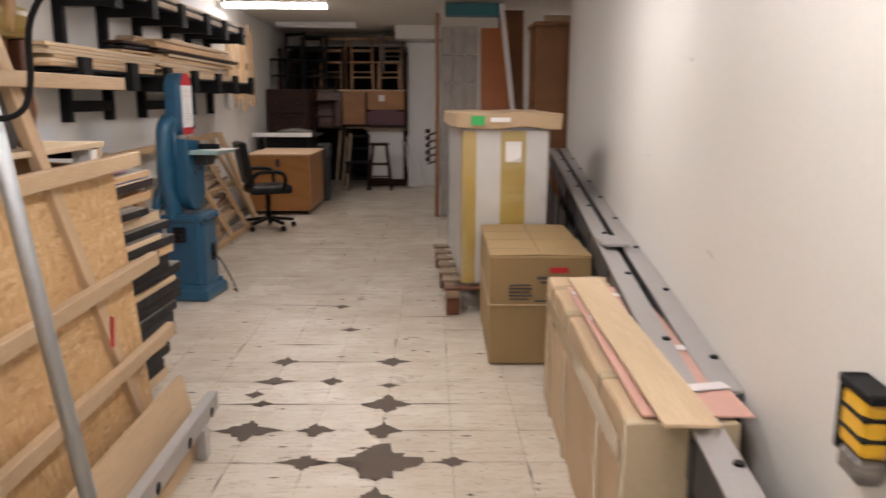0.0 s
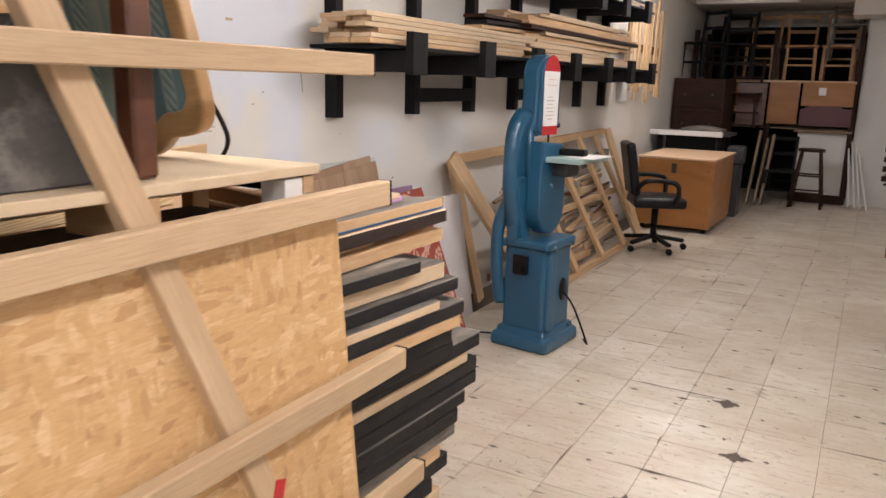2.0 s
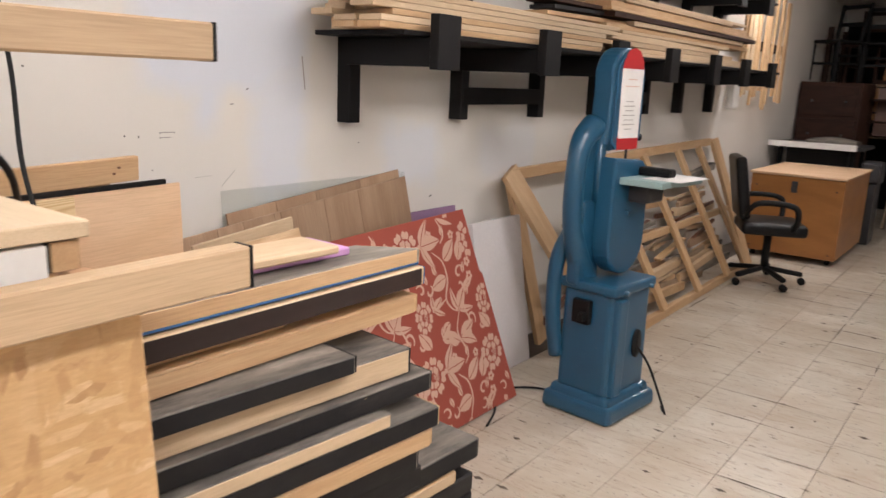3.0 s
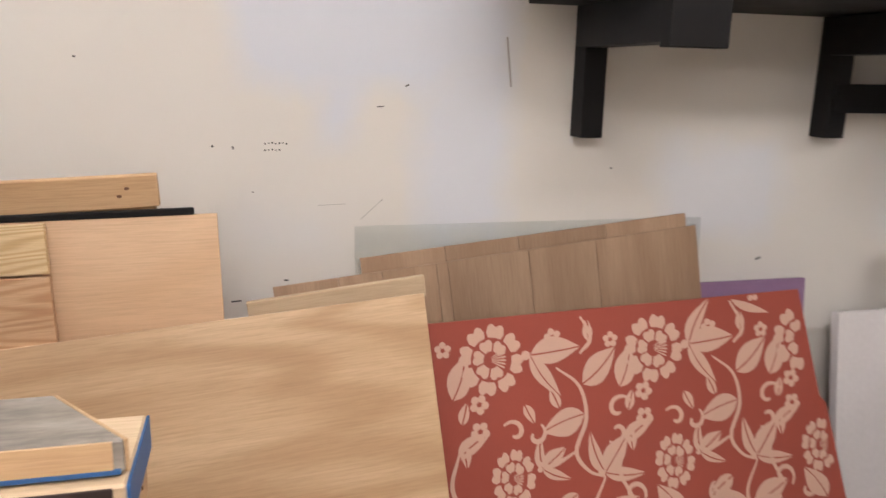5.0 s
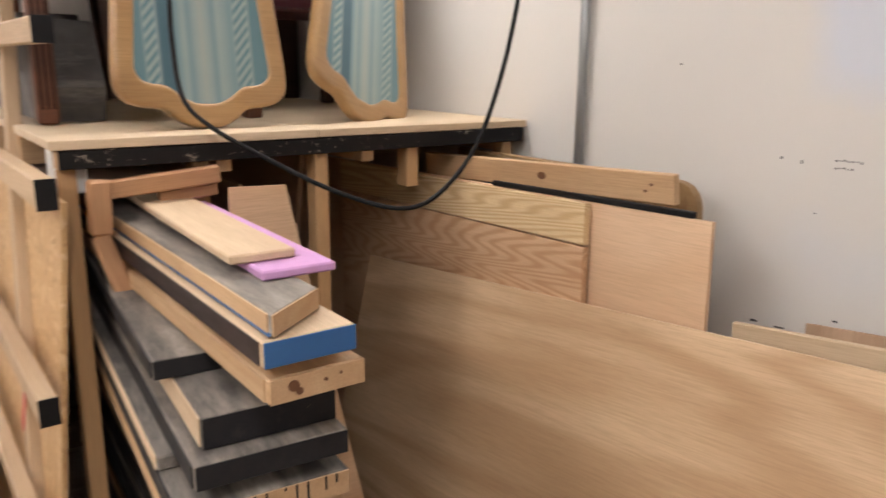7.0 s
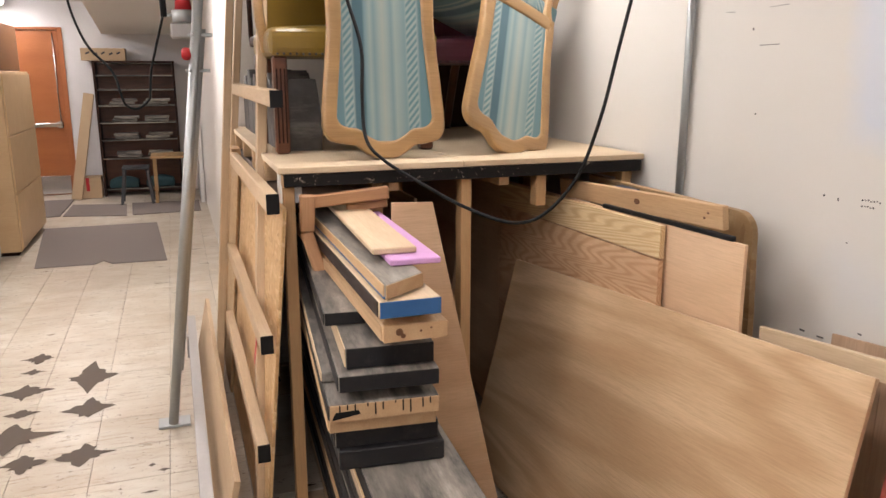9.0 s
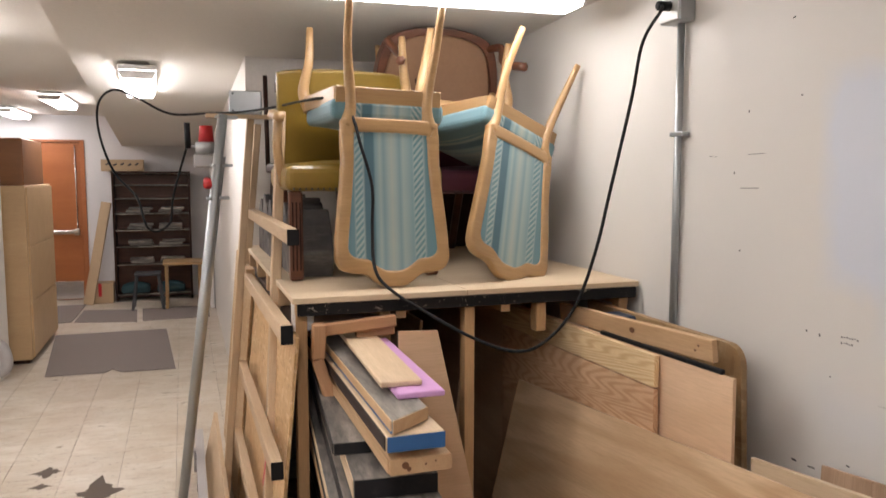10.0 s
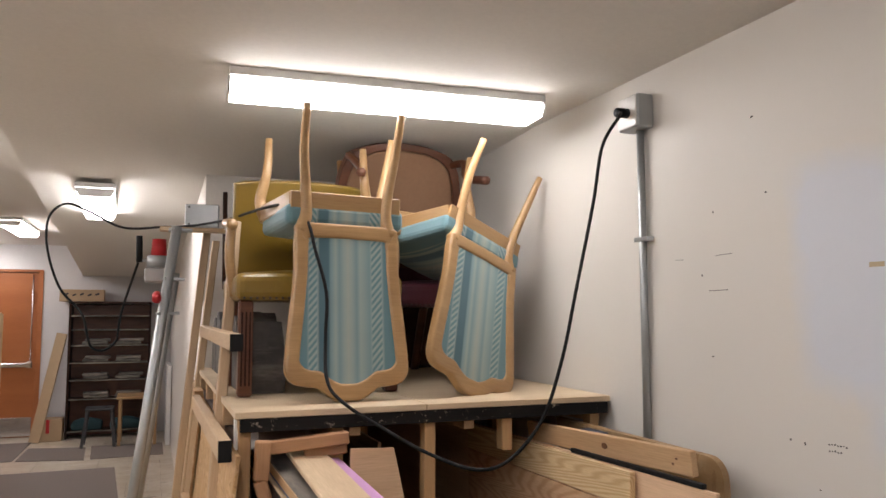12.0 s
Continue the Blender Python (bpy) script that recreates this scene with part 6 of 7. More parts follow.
for k in range(4):
    single(bar("white_board", (-0.42 + 0.07 * k, 12.25 - 0.05 * k, 0.01), (-0.53 + 0.05 * k, 12.56, 0.92 - 0.08 * k), 0.02, 0.07, "white", up=(0, 1, 0)), "white board leaning against the pier", "board", "leaning white boards")
for k, (x, h) in enumerate([(-1.62, 0.95), (-1.52, 0.85), (-1.45, 0.9), (-2.5, 1.0), (-2.4, 0.95)]):
    single(bar("old_post", (x, 11.75, 0.002), (x + 0.05, 12.1, h), 0.03, 0.11, "oldwood", up=(0, 1, 0)), "old brown timber leaning on the storage rack", "timber", "leaning timbers")


# ---------- goods along the slanting wall ----------
def wx(y):
    return 0.69 + 0.0968 * y


def beam_z(y):
    return 0.605 + 0.045 * (y - 0.8)


steel = thing("steel_channel", (0.7, 4.4, 0), "long dark steel channel with grey flange lying along the wall", "steel channel", "steel channels")
for name, y0, off in (("inner", 0.78, 0.165), ("outer", 1.45, 0.045)):
    t = steel if name == "inner" else thing("steel_channel", (0.9, 4.7, 0), "long grey steel channel set against the wall", "steel channel", "steel channels")
    a, b = Vector((wx(y0) - off, y0, beam_z(y0))), Vector((wx(8.0) - off, 8.0, beam_z(8.0)))
    bar("top_flange", tuple(a), tuple(b), 0.085, 0.012, "greysteel", t)
    lo, hi = a + Vector((-0.036, 0, -0.08)), b + Vector((-0.036, 0, -0.08))
    bar("web", tuple(lo), tuple(hi), 0.008, 0.15, "darksteel", t)
    side = Vector((-0.030, 0, 0))
    p0, p1 = a + side, b + side
    p0.z = p1.z = 0.27
    bar("side_plate", tuple(p0), tuple(p1), 0.008, 0.53, "darksteel", t)
    for k in range(9):
        y = y0 + 0.4 + k * (7.9 - y0 - 0.4) / 8
        part("rib", cube_at((wx(y) - off - 0.045, y, 0.004), (wx(y) - off - 0.03, y + 0.03, beam_z(y) - 0.02), 0.002), "darksteel", t)
        part("bolt", moved(cyl_bm(0.014, 0.008, 12), Matrix.Translation((wx(y) - off + 0.01, y - 0.15, beam_z(y - 0.15) + 0.009))), "rubber", t)
    part("end_plate", cube_at((wx(y0) - off - 0.045, y0 - 0.012, 0.004), (wx(y0) - off + 0.04, y0, beam_z(y0) - 0.007)), "darksteel", t)
single(part("metal_bracket", cube_at((0.80, 3.15, 0.735), (0.93, 3.40, 0.75), 0.003), "greysteel"), "flat grey steel bracket lying on the channels", "bracket")


def crumple(bm, amount, seed, cuts=10):
    bmesh.ops.subdivide_edges(bm, edges=[e for e in bm.edges if e.calc_length() > 0.12], cuts=cuts, use_grid_fill=True)
    for v in bm.verts:
        p = v.co * 6 + Vector((seed, seed, seed))
        v.co += Vector((noise.noise(p), noise.noise(p + Vector((9, 0, 0))), noise.noise(p + Vector((0, 9, 0))))) * amount
    return bm


long_box = thing("long_carton", (0.6, 2.1, 0), "long battered tan carton wrapped in packing tape", "carton")
Lm = pose(0.615, 2.13, 0.31, 0, 0, -1.5)
part("body", crumple(box_bm(0.29, 1.72, 0.612, 0.008), 0.012, 3.0), "card2", long_box, m=Lm)
for y in (-0.85, -0.5, 0.2, 0.62):
    part("tape", crumple(box_bm(0.306, 0.05, 0.628, 0.003), 0.010, 3.0, 4), "tape", long_box, "shiny packing tape band", Lm @ pose(0, y, 0))
part("side_seam", box_bm(0.004, 1.6, 0.07, 0.001), "tape", long_box, "tape along the side", Lm @ pose(-0.152, 0, 0.2))
single(part("sample_sheet", crumple(box_bm(0.30, 1.42, 0.006, 0.001), 0.004, 5.0, 6), "pinkins", m=pose(0.66, 1.98, 0.637, 0, 0, -2)), "pink and white patterned sheet lying on the carton", "sheet")
for k in range(4):
    single(part("white_patch", box_bm(0.26, 0.05, 0.003, 0.001), "foam", m=pose(0.66, 1.45 + 0.36 * k, 0.647, 0, 0, 12 - 8 * k)), "pale band of the patterned sheet", "label", "pale bands")
single(bar("oak_board", (0.585, 1.17, 0.655), (0.625, 2.78, 0.657), 0.145, 0.012, "pale"), "pale oak board lying on the long carton", "board")

carton = thing("carton", (0.52, 3.95, 0), "brown cardboard carton with dark printed markings and a taped top", "carton")
Cm = pose(0.535, 3.97, 0.315, 0, 0, -1)
part("body", crumple(box_bm(0.56, 1.06, 0.615, 0.006), 0.004, 8.0), "card", carton, m=Cm)
for s in (-1, 1):
    part("flap", box_bm(0.278, 1.05, 0.006, 0.001), "card", carton, m=Cm @ pose(s * 0.141, 0, 0.314, 0, s * 1.2, 0))
part("lower_band", box_bm(0.568, 1.068, 0.008, 0.002), "card2", carton, "fold of the overlapping lower half", Cm @ pose(0, 0, 0.035))
for k, z in enumerate((0.12, -0.02, -0.16)):
    part("strap", box_bm(0.566, 0.008, 0.002, 0), "tape", carton, "pale plastic strap", Cm @ pose(0, -0.35 + 0.28 * k, 0.3195))
for x, z, w, h, mat in ((0.10, 0.235, 0.10, 0.03, "redpaint"), (0.10, 0.19, 0.24, 0.016, "ink"), (0.10, 0.165, 0.20, 0.012, "ink"), (-0.11, 0.15, 0.12, 0.008, "ink"), (-0.11, 0.13, 0.13, 0.008, "ink"), (-0.12, 0.11, 0.11, 0.008, "ink"), (-0.11, 0.09, 0.13, 0.008, "ink"), (-0.12, 0.07, 0.10, 0.008, "ink"), (0.16, 0.10, 0.07, 0.06, "ink"), (0.08, 0.06, 0.22, 0.01, "ink")):
    part("print", box_bm(w, 0.002, h, 0), mat, carton, "printed marking too blurred to read", Cm @ pose(x, -0.537, z))

tall = thing("wrapped_crate", (0.4, 5.25, 0.2), "tall stretch-wrapped white and yellow crate on a pallet", "crate")
Tm = pose(0.40, 5.28, 0, 0, 0, 2.5)
part("body", moved(box_bm(0.58, 1.45, 1.06, 0.006), Matrix.Translation((0, 0, 0.735))), "white", tall, m=Tm)
for x, w in ((-0.245, 0.085), (0.05, 0.17)):
    part("yellow_band", moved(box_bm(w, 0.006, 1.05, 0.001), Matrix.Translation((x, -0.7275, 0.735))), "yellowband", tall, "yellow card band", Tm)
part("yellow_band", moved(box_bm(0.006, 0.12, 1.05, 0.001), Matrix.Translation((-0.2925, -0.66, 0.735))), "yellowband", tall, "yellow card band", Tm)
part("wrap", crumple(moved(box_bm(0.605, 1.475, 1.09, 0.012), Matrix.Translation((0, 0, 0.745))), 0.012, 11.0, 18), "wrap", tall, "crumpled clear stretch wrap", Tm)
part("cap", crumple(moved(box_bm(0.70, 1.56, 0.10, 0.006), Matrix.Translation((0.01, 0, 1.33))), 0.022, 2.0, 8), "card2", tall, "sagging cardboard cap", Tm)
part("green_label", moved(box_bm(0.09, 0.004, 0.06, 0.0), Matrix.Translation((-0.2, -0.797, 1.33))), "green", tall, "green sticker", Tm)
part("white_label", moved(box_bm(0.13, 0.004, 0.03, 0.0), Matrix.Translation((-0.05, -0.797, 1.335))), "paper", tall, "white sticker", Tm)
part("document", moved(box_bm(0.11, 0.003, 0.14, 0.0), Matrix.Translation((0.05, -0.7365, 1.12))), "paper", tall, "white packing slip", Tm)
pal = thing("pallet", (0.38, 5.25, 0), "reddish-brown wooden pallet under the crate", "pallet")
for k in range(7):
    part("deck_board", moved(box_bm(0.80, 0.10, 0.018, 0.002), Matrix.Translation((0, -0.76 + 0.253 * k, 0.185))), "redwood" if k == 0 else "oldwood", pal, m=pose(0.38, 5.27, 0, 0, 0, 2.5))
for x in (-0.34, 0, 0.34):
    part("stringer", moved(box_bm(0.08, 1.62, 0.05, 0.002), Matrix.Translation((x, 0, 0.15))), "oldwood", pal, m=pose(0.38, 5.27, 0, 0, 0, 2.5))
    for y in (-0.75, 0, 0.75):
        part("block", moved(box_bm(0.09, 0.12, 0.12, 0.003), Matrix.Translation((x, y, 0.063))), "redwood", pal, m=pose(0.38, 5.27, 0, 0, 0, 2.5))

tool = thing("yellow_tool", (0.76, 0.76, 0.9), "yellow and black hand tool hung on the wall", "tool")
TW = pose(wx(0.69) - 0.03, 0.69, 0.88, 0, 0, -5.5)
part("body", box_bm(0.05, 0.10, 0.11, 0.012, 2), "orange", tool, m=TW)
part("frame", join(moved(box_bm(0.055, 0.13, 0.02, 0.004), Matrix.Translation((0, 0, 0.065))), moved(box_bm(0.055, 0.02, 0.15, 0.004), Matrix.Translation((0, 0.05, 0)))), "rubber", tool, m=TW)
for dz in (0.022, -0.018):
    part("grip_band", moved(box_bm(0.054, 0.104, 0.014, 0.004), Matrix.Translation((0, 0, dz))), "rubber", tool, "black rubber band", TW)
part("foot", moved(box_bm(0.05, 0.09, 0.05, 0.008), Matrix.Translation((0, 0, -0.085))), "greytop", tool, m=TW)

def east_mark(y, z, w, h, tilt):
    part("scuff_mark", box_bm(0.0012, w, h, 0), "scratch", wall_e, "faint scuff on the paint", pose(wx(y) - 0.0005, y, z, tilt, 0, -5.53))


for y, z, w, h, a in ((2.35, 1.62, 0.016, 0.012, 20), (1.9, 0.95, 0.08, 0.002, 8), (3.1, 1.2, 0.05, 0.003, 5)):
    east_mark(y, z, w, h, a)

# wardrobe and upright pieces beyond the wall's end
ward = thing("wardrobe", (1.55, 8.7, 0), "tall brown wooden wardrobe", "wardrobe")
part("carcass", cube_at((1.13, 8.35, 0.05), (2.0, 8.95, 2.30), 0.006), "wardrobe", ward)
part("door", cube_at((1.15, 8.325, 0.08), (1.56, 8.348, 2.27), 0.003), "wardrobe", ward)
part("door", cube_at((1.57, 8.325, 0.08), (1.98, 8.348, 2.27), 0.003), "wardrobe", ward)
part("cornice", cube_at((1.10, 8.30, 2.30), (2.02, 8.97, 2.34), 0.006), "wardrobe", ward)
part("plinth", cube_at((1.14, 8.36, 0.002), (1.99, 8.94, 0.05)), "darkwood", ward)
rod("handle", (1.12, 8.5, 1.42), (1.07, 8.5, 1.42), 0.012, "chrome", ward, 10)
single(part("rolled_sheet", moved(cyl_bm(0.05, 0.6, 16), Matrix.Translation((1.55, 8.6, 2.392)) @ Matrix.Rotation(radians(90), 4, "Y")), "card2", smooth=True), "brown rolled paper on the wardrobe", "roll")
single(sheet("orange_panel", (0.55, 8.75, 0.002), (0.90, 8.75, 0.002), (0.52, 9.05, 2.33), 0.02, "door"), "orange-brown flush panel leaning upright", "panel")
single(sheet("brown_board", (0.80, 9.0, 0.002), (1.12, 9.0, 0.002), (0.76, 9.4, 2.58), 0.02, "wardrobe"), "dark brown panel leaning upright", "panel")
single(bar("white_stick", (1.05, 8.45, 0.002), (0.76, 8.75, 2.58), 0.05, 0.09, "foam", up=(0, 1, 0)), "long white painted batten leaning upright", "batten")
for k in range(3):
    for j in range(7):
        x0 = 0.05 + 0.15 * k
        single(part("stone_panel", crumple(box_bm(0.14, 0.05, 0.33, 0.008), 0.008, k + j * 1.7, 2), "stone", m=pose(x0 + 0.07, 9.05 + 0.01 * (j % 2), 0.17 + 0.335 * j, 0, rng.uniform(-1.5, 1.5), 0)), "grey stone-look slab stacked in a column", "slab", "stone-look slabs")
single(part("teal_beam", cube_at((0.10, 8.85, 2.46), (0.78, 9.1, 2.60), 0.004), "teal"), "teal painted box overhead on the stacked slabs", "box")
single(bar("brown_post", (0.0, 9.0, 0.002), (0.0, 9.0, 2.5), 0.05, 0.05, "wardrobe", up=(0, 1, 0)), "brown wooden post beside the stone-look slabs", "post")
for k in range(5):
    single(part("dark_clamp", join(moved(cyl_bm(0.012, 0.16, 10), Matrix.Rotation(radians(70), 4, "Y")), moved(cyl_bm(0.03, 0.05, 12), Matrix.Translation((-0.07, 0, 0.03)))), "darkwood", m=pose(-0.045, 9.0 + 0.02 * k, 1.05 - 0.09 * k)), "dark wooden clamp hanging on the post", "clamp", "hanging clamps")

# ---------- back hall ----------
cabn = thing("tall_cabinet", (0.7, -3.4, 0), "tall light birch cabinet with a side drawer front", "cabinet")
part("body", cube_at((0.33, -4.1, 0.04), (1.15, -2.72, 1.60), 0.006), "lightcab", cabn)
for z0, z1 in ((0.06, 0.55), (0.56, 1.05), (1.06, 1.58)):
    part("drawer_front", cube_at((0.315, -4.08, z0), (0.328, -2.74, z1), 0.003), "lightcab", cabn)
part("plinth", cube_at((0.36, -4.07, 0.002), (1.12, -2.76, 0.04)), "darkwood", cabn)
case = thing("brown_case", (0.75, -3.3, 1.6), "dark brown case standing on the cabinet", "case")
part("body", cube_at((0.345, -3.8, 1.602), (1.1, -2.8, 2.02), 0.008), "wardrobe", case)
part("dial_plate", cube_at((0.56, -2.797, 1.66), (0.72, -2.79, 1.92), 0.002), "rubber", case, "black panel with a pale round dial")
part("dial", moved(cyl_bm(0.04, 0.006, 18), Matrix.Translation((0.64, -2.786, 1.80)) @ Matrix.Rotation(radians(90), 4, "X")), "greysteel", case)
single(part("grey_hose", tube_bm(spline([(0.70, -2.15, 0.06), (0.52, -2.2, 0.065), (0.45, -2.22, 0.12), (0.47, -2.24, 0.25), (0.55, -2.25, 0.32)], 8), 0.055, 14), "greysteel", smooth=True), "grey plastic hose lying on the floor", "hose")

dr = thing("door_1", (0.76, DOOR_Y, 0), "orange-brown veneered exit door with a push bar", "door", kind="structure")
part("leaf", cube_at((0.30, DOOR_Y - 0.06, 0.01), (1.22, DOOR_Y - 0.015, 2.11), 0.003), "door", dr)
for lo, hi in (((0.24, DOOR_Y - 0.1, 0), (0.296, DOOR_Y + 0.015, 2.15)), ((1.224, DOOR_Y - 0.1, 0), (1.28, DOOR_Y + 0.015, 2.15)), ((0.296, DOOR_Y - 0.1, 2.114), (1.224, DOOR_Y + 0.015, 2.15))):
    part("frame", cube_at(lo, hi, 0.003), "door", dr)
part("kick_plate", cube_at((0.32, DOOR_Y - 0.0145, 0.02), (1.2, DOOR_Y - 0.011, 0.26), 0.001), "mirror", dr, "polished metal kick plate")
bar_p = part("push_bar", cube_at((0.34, DOOR_Y + 0.03, 0.90), (1.18, DOOR_Y + 0.065, 0.955), 0.01), "chrome", dr, "silver push bar")
for x in (0.33, 1.12):
    part("end_bracket", cube_at((x, DOOR_Y - 0.014, 0.885), (x + 0.07, DOOR_Y + 0.06, 0.97), 0.008), "chrome", bar_p)
rod("vertical_rod", (0.36, DOOR_Y - 0.002, 0.95), (0.36, DOOR_Y - 0.002, 2.08), 0.009, "chrome", dr, 10)

bc = thing("bookcase", (-0.58, -6.2, 0), "dark brown open bookcase holding grey bundles", "bookcase")
part("side", cube_at((-0.125, -6.38, 0.002), (-0.10, -6.08, 1.71)), "darkwood", bc)
part("side", cube_at((-1.08, -6.38, 0.002), (-1.055, -6.08, 1.71)), "darkwood", bc)
part("back", cube_at((-1.055, -6.39, 0.002), (-0.125, -6.37, 1.70), 0), "redwood", bc)
part("top", cube_at((-1.085, -6.38, 1.712), (-0.095, -6.07, 1.735)), "darkwood", bc)
SH = (0.10, 0.50, 0.74, 0.96, 1.18, 1.38, 1.56)
for z in SH:
    s_ = part("shelf", cube_at((-1.054, -6.36, z - 0.02), (-0.126, -6.09, z)), "darkwood", bc)
    part("shelf_edge", cube_at((-1.054, -6.089, z - 0.018), (-0.126, -6.084, z - 0.002), 0), "greytop", s_, "dusty pale shelf edge")
for z in SH[1:5]:
    for k in range(2):
        x = -0.42 - 0.42 * k
        for j in range(2):
            single(part("wrapped_parcel", crumple(box_bm(0.30, 0.18, 0.035, 0.008), 0.006, z * 7 + k + j, 3), "greytop", m=pose(x + rng.uniform(-0.03, 0.03), -6.2, z + 0.022 + 0.037 * j)), "grey wrapped bundle lying on a bookcase shelf", "bundle", "bundles on the bookcase")
for k in range(2):
    single(part("dark_cushion", cushion_bm(0.36, 0.25, 0.10, 0.05), "tealdark", m=pose(-0.35 - 0.45 * k, -6.2, 0.153), smooth=True), "dark blue-grey cushion on the bottom shelf", "cushion", "cushions")
top_box = thing("flat_carton", (-0.22, -6.22, 1.735), "flat brown carton with dark arrows on the bookcase", "carton")
part("body", cube_at((-0.50, -6.36, 1.737), (0.02, -6.10, 1.89), 0.004), "card2", top_box)
for k in range(5):
    part("print", box_bm(0.05, 0.002, 0.022, 0), "ink", top_box, "printed marking", pose(-0.42 + 0.09 * k, -6.099, 1.83 - 0.01 * (k % 2), 0, 25, 0))
single(bar("cardboard_post", (0.22, -5.95, 0.002), (-0.02, -6.2, 1.32), 0.12, 0.12, "card2", up=(0, 1, 0)), "long narrow carton leaning on the end wall", "carton")
sc = thing("small_carton", (0.05, -6.1, 0), "small brown carton with red tape by the wall", "carton")
part("body", cube_at((-0.08, -6.25, 0.002), (0.17, -5.98, 0.27), 0.004), "card2", sc)
part("red_tape", cube_at((0.06, -5.978, 0.10), (0.10, -5.974, 0.27), 0), "redpaint", sc, "red tape strip")
st = thing("metal_stool", (-0.52, -5.45, 0), "low grey metal stool", "stool")
part("seat", rbox((-0.69, -5.6, 0.43), (-0.38, -5.3, 0.46), 0.01), "darksteel", st)
for sx in (-1, 1):
    for sy in (-1, 1):
        bar("leg", (-0.535 + sx * 0.18, -5.45 + sy * 0.17, 0.002), (-0.535 + sx * 0.13, -5.45 + sy * 0.12, 0.435), 0.035, 0.03, "darksteel", st, up=(0, 1, 0))
tb = thing("small_table", (-0.95, -5.5, 0), "small tan wooden table with straight legs", "table")
part("top", rbox((-1.2, -5.75, 0.56), (-0.72, -5.25, 0.59), 0.005), "chairwood", tb)
for x in (-1.16, -0.76):
    for y in (-5.7, -5.3):
        bar("leg", (x, y, 0.002), (x, y, 0.56), 0.035, 0.035, "chairwood", tb, up=(0, 1, 0))
single(part("white_board", cube_at((-1.33, -5.9, 0.002), (-1.28, -5.2, 0.95), 0.004), "white"), "white board leaning on the hallway wall", "board")


def floor_mat(name, outline, z, label):
    bm = bmesh.new()
    f = bm.faces.new([bm.verts.new((x, y, 0)) for x, y in outline])
    r = bmesh.ops.extrude_face_region(bm, geom=[f])
    bmesh.ops.translate(bm, vec=(0, 0, 0.008), verts=[v for v in r["geom"] if isinstance(v, bmesh.types.BMVert)])
    bmesh.ops.recalc_face_normals(bm, faces=bm.faces[:])
    return single(part(name, bm, "mat", m=pose(0, 0, z)), label, "mat", "floor mats")


floor_mat("floor_mat", [(0.16, -2.2), (-0.30, -2.19), (-0.36, -2.30), (-0.44, -2.17), (-0.88, -2.15), (-0.77, -3.98), (0.33, -3.98)], 0.001, "grey-brown carpet mat with a torn front edge")
floor_mat("floor_mat", [(0.24, -4.70), (-0.44, -4.52), (-0.40, -5.35), (0.22, -5.5)], 0.001, "grey-brown carpet mat by the bookcase")
floor_mat("floor_mat", [(-0.50, -4.55), (-1.25, -4.6), (-1.25, -5.4), (-0.46, -5.4)], 0.001, "grey-brown carpet mat in front of the bookcase")
floor_mat("floor_mat", [(1.2, -4.6), (0.27, -4.72), (0.25, -5.95), (1.2, -5.95)], 0.001, "grey-brown carpet mat at the exit door")


# ---------- vinyl floor tiles ----------
G = 0.305
X0, Y0 = -0.293, 3.5
TH = 0.004


def tile_mesh(name):
    bm = bmesh.new()
    h, c = G / 2 - 0.0006, 0.0009
    lo_ring = [bm.verts.new((sx * h, sy * h, -TH)) for sx, sy in ((-1, -1), (1, -1), (1, 1), (-1, 1))]
    hi_ring = [bm.verts.new((sx * (h - c), sy * (h - c), 0)) for sx, sy in ((-1, -1), (1, -1), (1, 1), (-1, 1))]
    bm.faces.new(hi_ring)
    for k in range(4):
        bm.faces.new((lo_ring[k], lo_ring[(k + 1) % 4], hi_ring[(k + 1) % 4], hi_ring[k]))
    me = bpy.data.meshes.new(name)
    bm.to_mesh(me)
    bm.free()
    return me


tile = tile_mesh("tile")
trng = random.Random(11)
verts, faces = [], []
count = 0
for i in range(-9, 12):
    for j in range(-33, 34):
        cx, cy = X0 + (i + 0.5) * G, Y0 + (j + 0.5) * G
        if cx - G / 2 < WX - 0.05 or cy < -6.45 or cy > 13.55:
            continue
        if cy < 8.0 and cy > -2.3 and cx > wx(cy) + 0.15:
            continue
        if cx > 3.3 or (cx < -1.5 and cy < 0.2):
            continue
        near = -1.25 < cx < 0.75 and 1.2 < cy < 6.6 or -2.1 < cx < 0.3 and 5.0 < cy < 9.0
        if near and count < 300:
            count += 1
            mesh_part("tile", tile, "tile", floor, m=pose(cx, cy, trng.uniform(-0.0006, 0.0006), trng.uniform(-0.12, 0.12), trng.uniform(-0.12, 0.12), 90 * trng.randrange(4)))
        else:
            b0 = len(verts)
            dz = trng.uniform(-0.0006, 0.0006)
            h, c = G / 2 - 0.0006, 0.0009
            for r_, z in ((h, -TH), (h - c, 0.0)):
                verts += [(cx + sx * r_, cy + sy * r_, z + dz) for sx, sy in ((-1, -1), (1, -1), (1, 1), (-1, 1))]
            faces.append((b0 + 4, b0 + 5, b0 + 6, b0 + 7))
            faces += [(b0 + k, b0 + (k + 1) % 4, b0 + 4 + (k + 1) % 4, b0 + 4 + k) for k in range(4)]
rest = bpy.data.meshes.new("tile_field")
rest.from_pydata(verts, [], faces)
tagged(mesh_part("tile_field", rest, "tile", floor), kind="stuff")


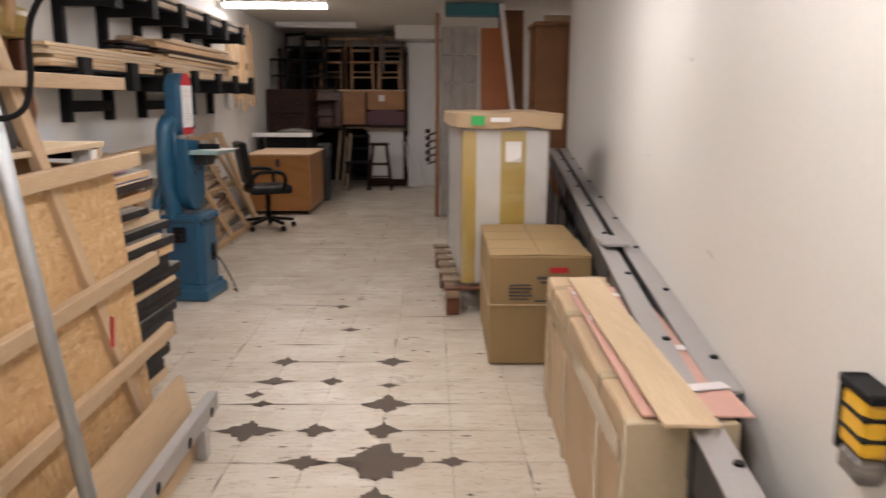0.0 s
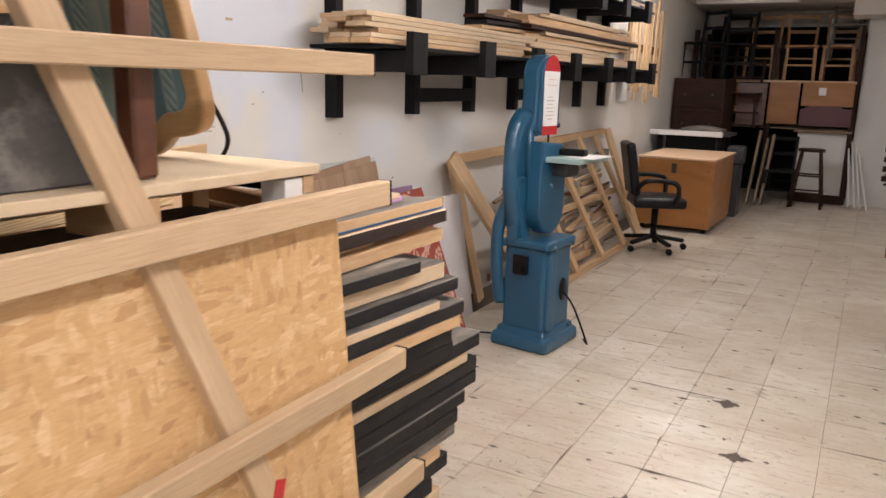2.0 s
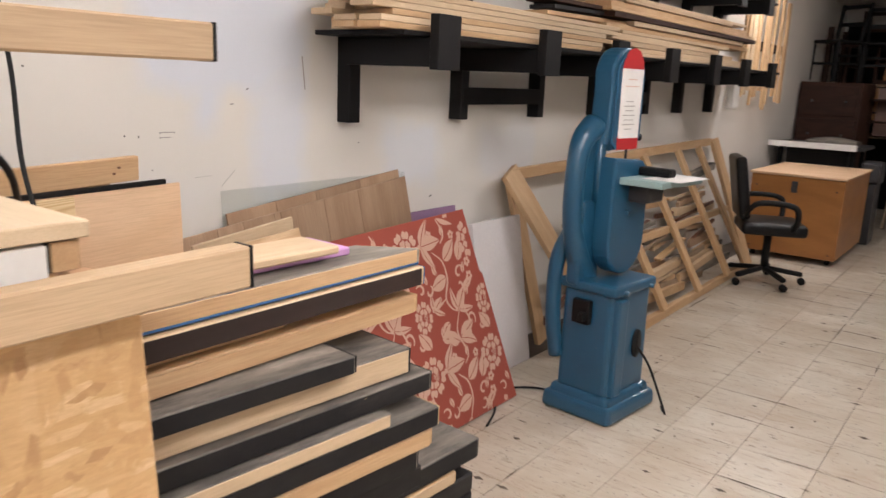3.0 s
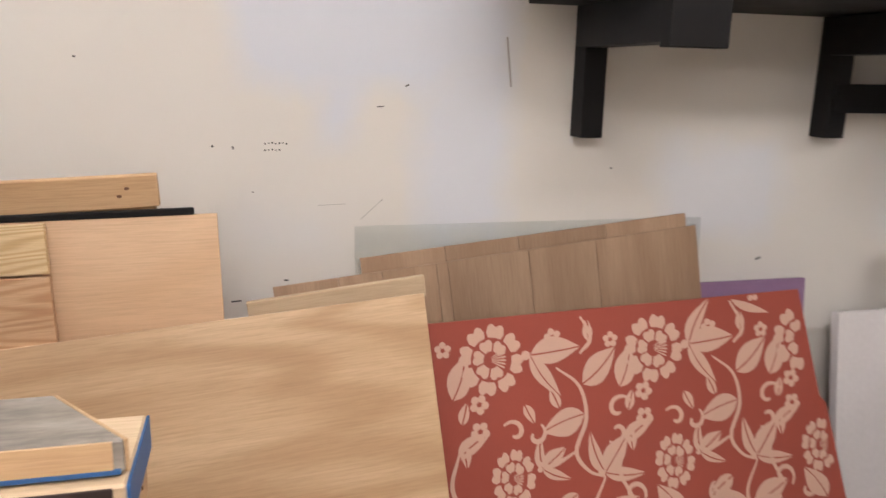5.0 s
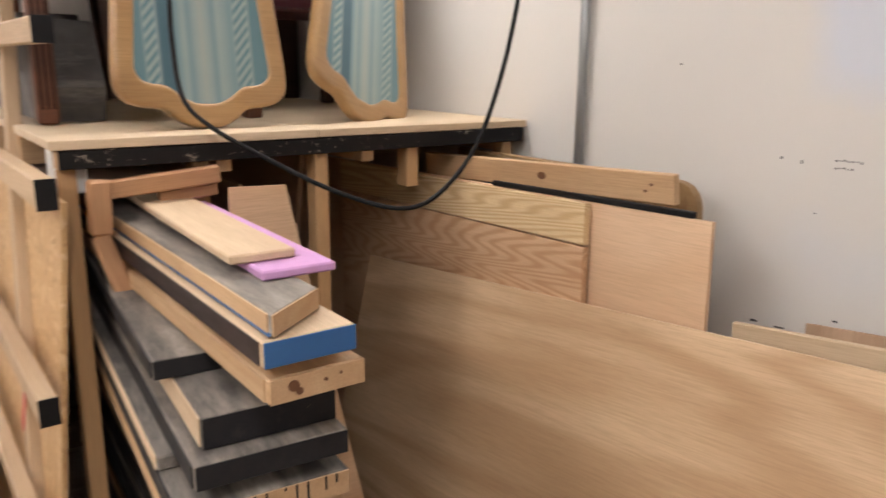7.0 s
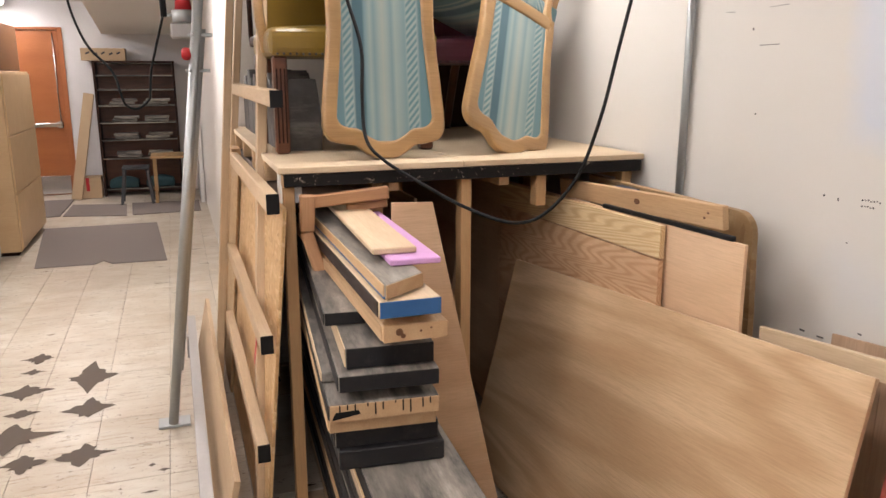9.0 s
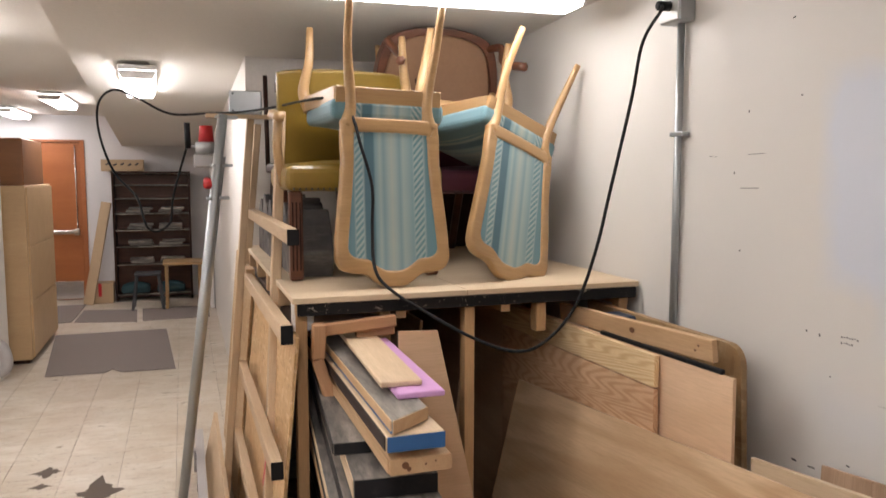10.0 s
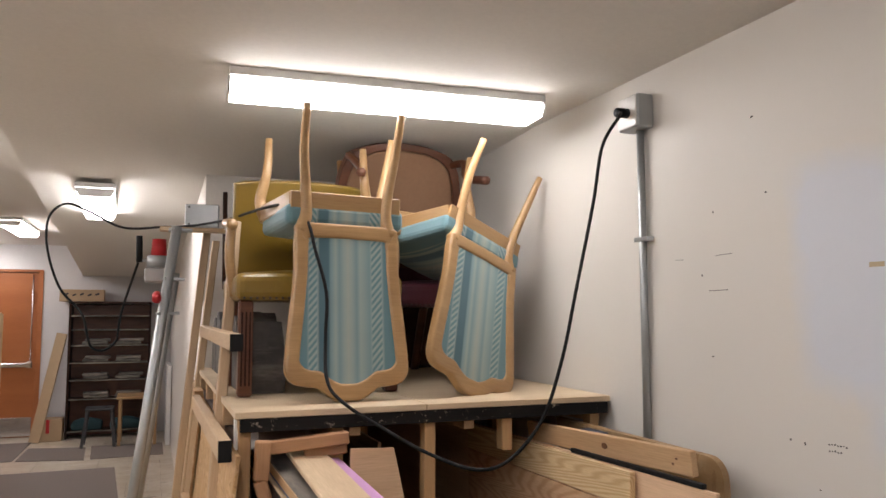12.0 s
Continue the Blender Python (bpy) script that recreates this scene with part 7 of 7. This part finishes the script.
# broken tile corners: black mastic showing, star-shaped round the joint
def worn_patch(x, y, a, b, seed, stretch=1.0):
    r = random.Random(seed)
    n = 28
    bm = bmesh.new()
    c = bm.verts.new((0, 0, 0))
    ring = []
    for k in range(n):
        t = 2 * math.pi * k / n
        d = (abs(math.cos(t)) ** 0.8 / a ** 0.8 + abs(math.sin(t)) ** 0.8 / b ** 0.8) ** (-1 / 0.8)
        d *= r.uniform(0.76, 1.2)
        ring.append(bm.verts.new((d * math.cos(t), d * math.sin(t), 0)))
    for k in range(n):
        bm.faces.new((c, ring[k], ring[(k + 1) % n]))
    part("worn_patch", bm, "subfloor", floor, "black mastic where tile corners broke away", pose(x, y, 0.0022))


PATCHES = [(0, 0, 0.10, 0.08), (-2, 0, 0.09, 0.08), (-2, -1, 0.10, 0.07), (-1, -1, 0.07, 0.07), (0, -2, 0.15, 0.11), (-1, -3, 0.09, 0.08), (-2, -3, 0.15, 0.11), (0, -3, 0.10, 0.10), (0, -4, 0.22, 0.20), (-1, -4, 0.12, 0.07), (1, -4, 0.08, 0.05), (-2, -2, 0.07, 0.05), (-1, 2, 0.08, 0.05), (-1.4, 3.85, 0.07, 0.06), (0, -5, 0.10, 0.10), (0.3, -11.2, 0.09, 0.09), (0.29, -9.57, 0.13, 0.11), (0.2, -8.66, 0.08, 0.06), (-0.7, -9.93, 0.12, 0.24), (-0.8, -8.55, 0.13, 0.13), (0.2, -7.8, 0.19, 0.15), (-0.84, -6.92, 0.13, 0.11), (-0.1, -6.9, 0.09, 0.1), (0.3, -10.5, 0.06, 0.05), (0.0, -1.2, 0.06, 0.04), (-2.2, -1.6, 0.05, 0.06)]
for k, (i, j, a, b) in enumerate(PATCHES):
    worn_patch(X0 + i * G, Y0 + j * G, a, b, k)
# dark worn joints across the aisle
for k in range(60):
    j = trng.randrange(-6, 24)
    x = trng.uniform(-2.0, 0.3)
    w = trng.uniform(0.05, 0.26)
    worn_patch(x, Y0 + j * G + trng.uniform(-0.006, 0.006), w, trng.uniform(0.003, 0.007), 100 + k)
for k in range(230):
    worn_patch(trng.uniform(-2.1, 0.5), trng.uniform(1.5, 9.8), trng.uniform(0.006, 0.038), trng.uniform(0.004, 0.016), 300 + k)
for k in range(35):
    i = trng.randrange(-6, 3)
    worn_patch(X0 + i * G + trng.uniform(-0.005, 0.005), trng.uniform(2.0, 9.0), 0.004, trng.uniform(0.05, 0.2), 600 + k)
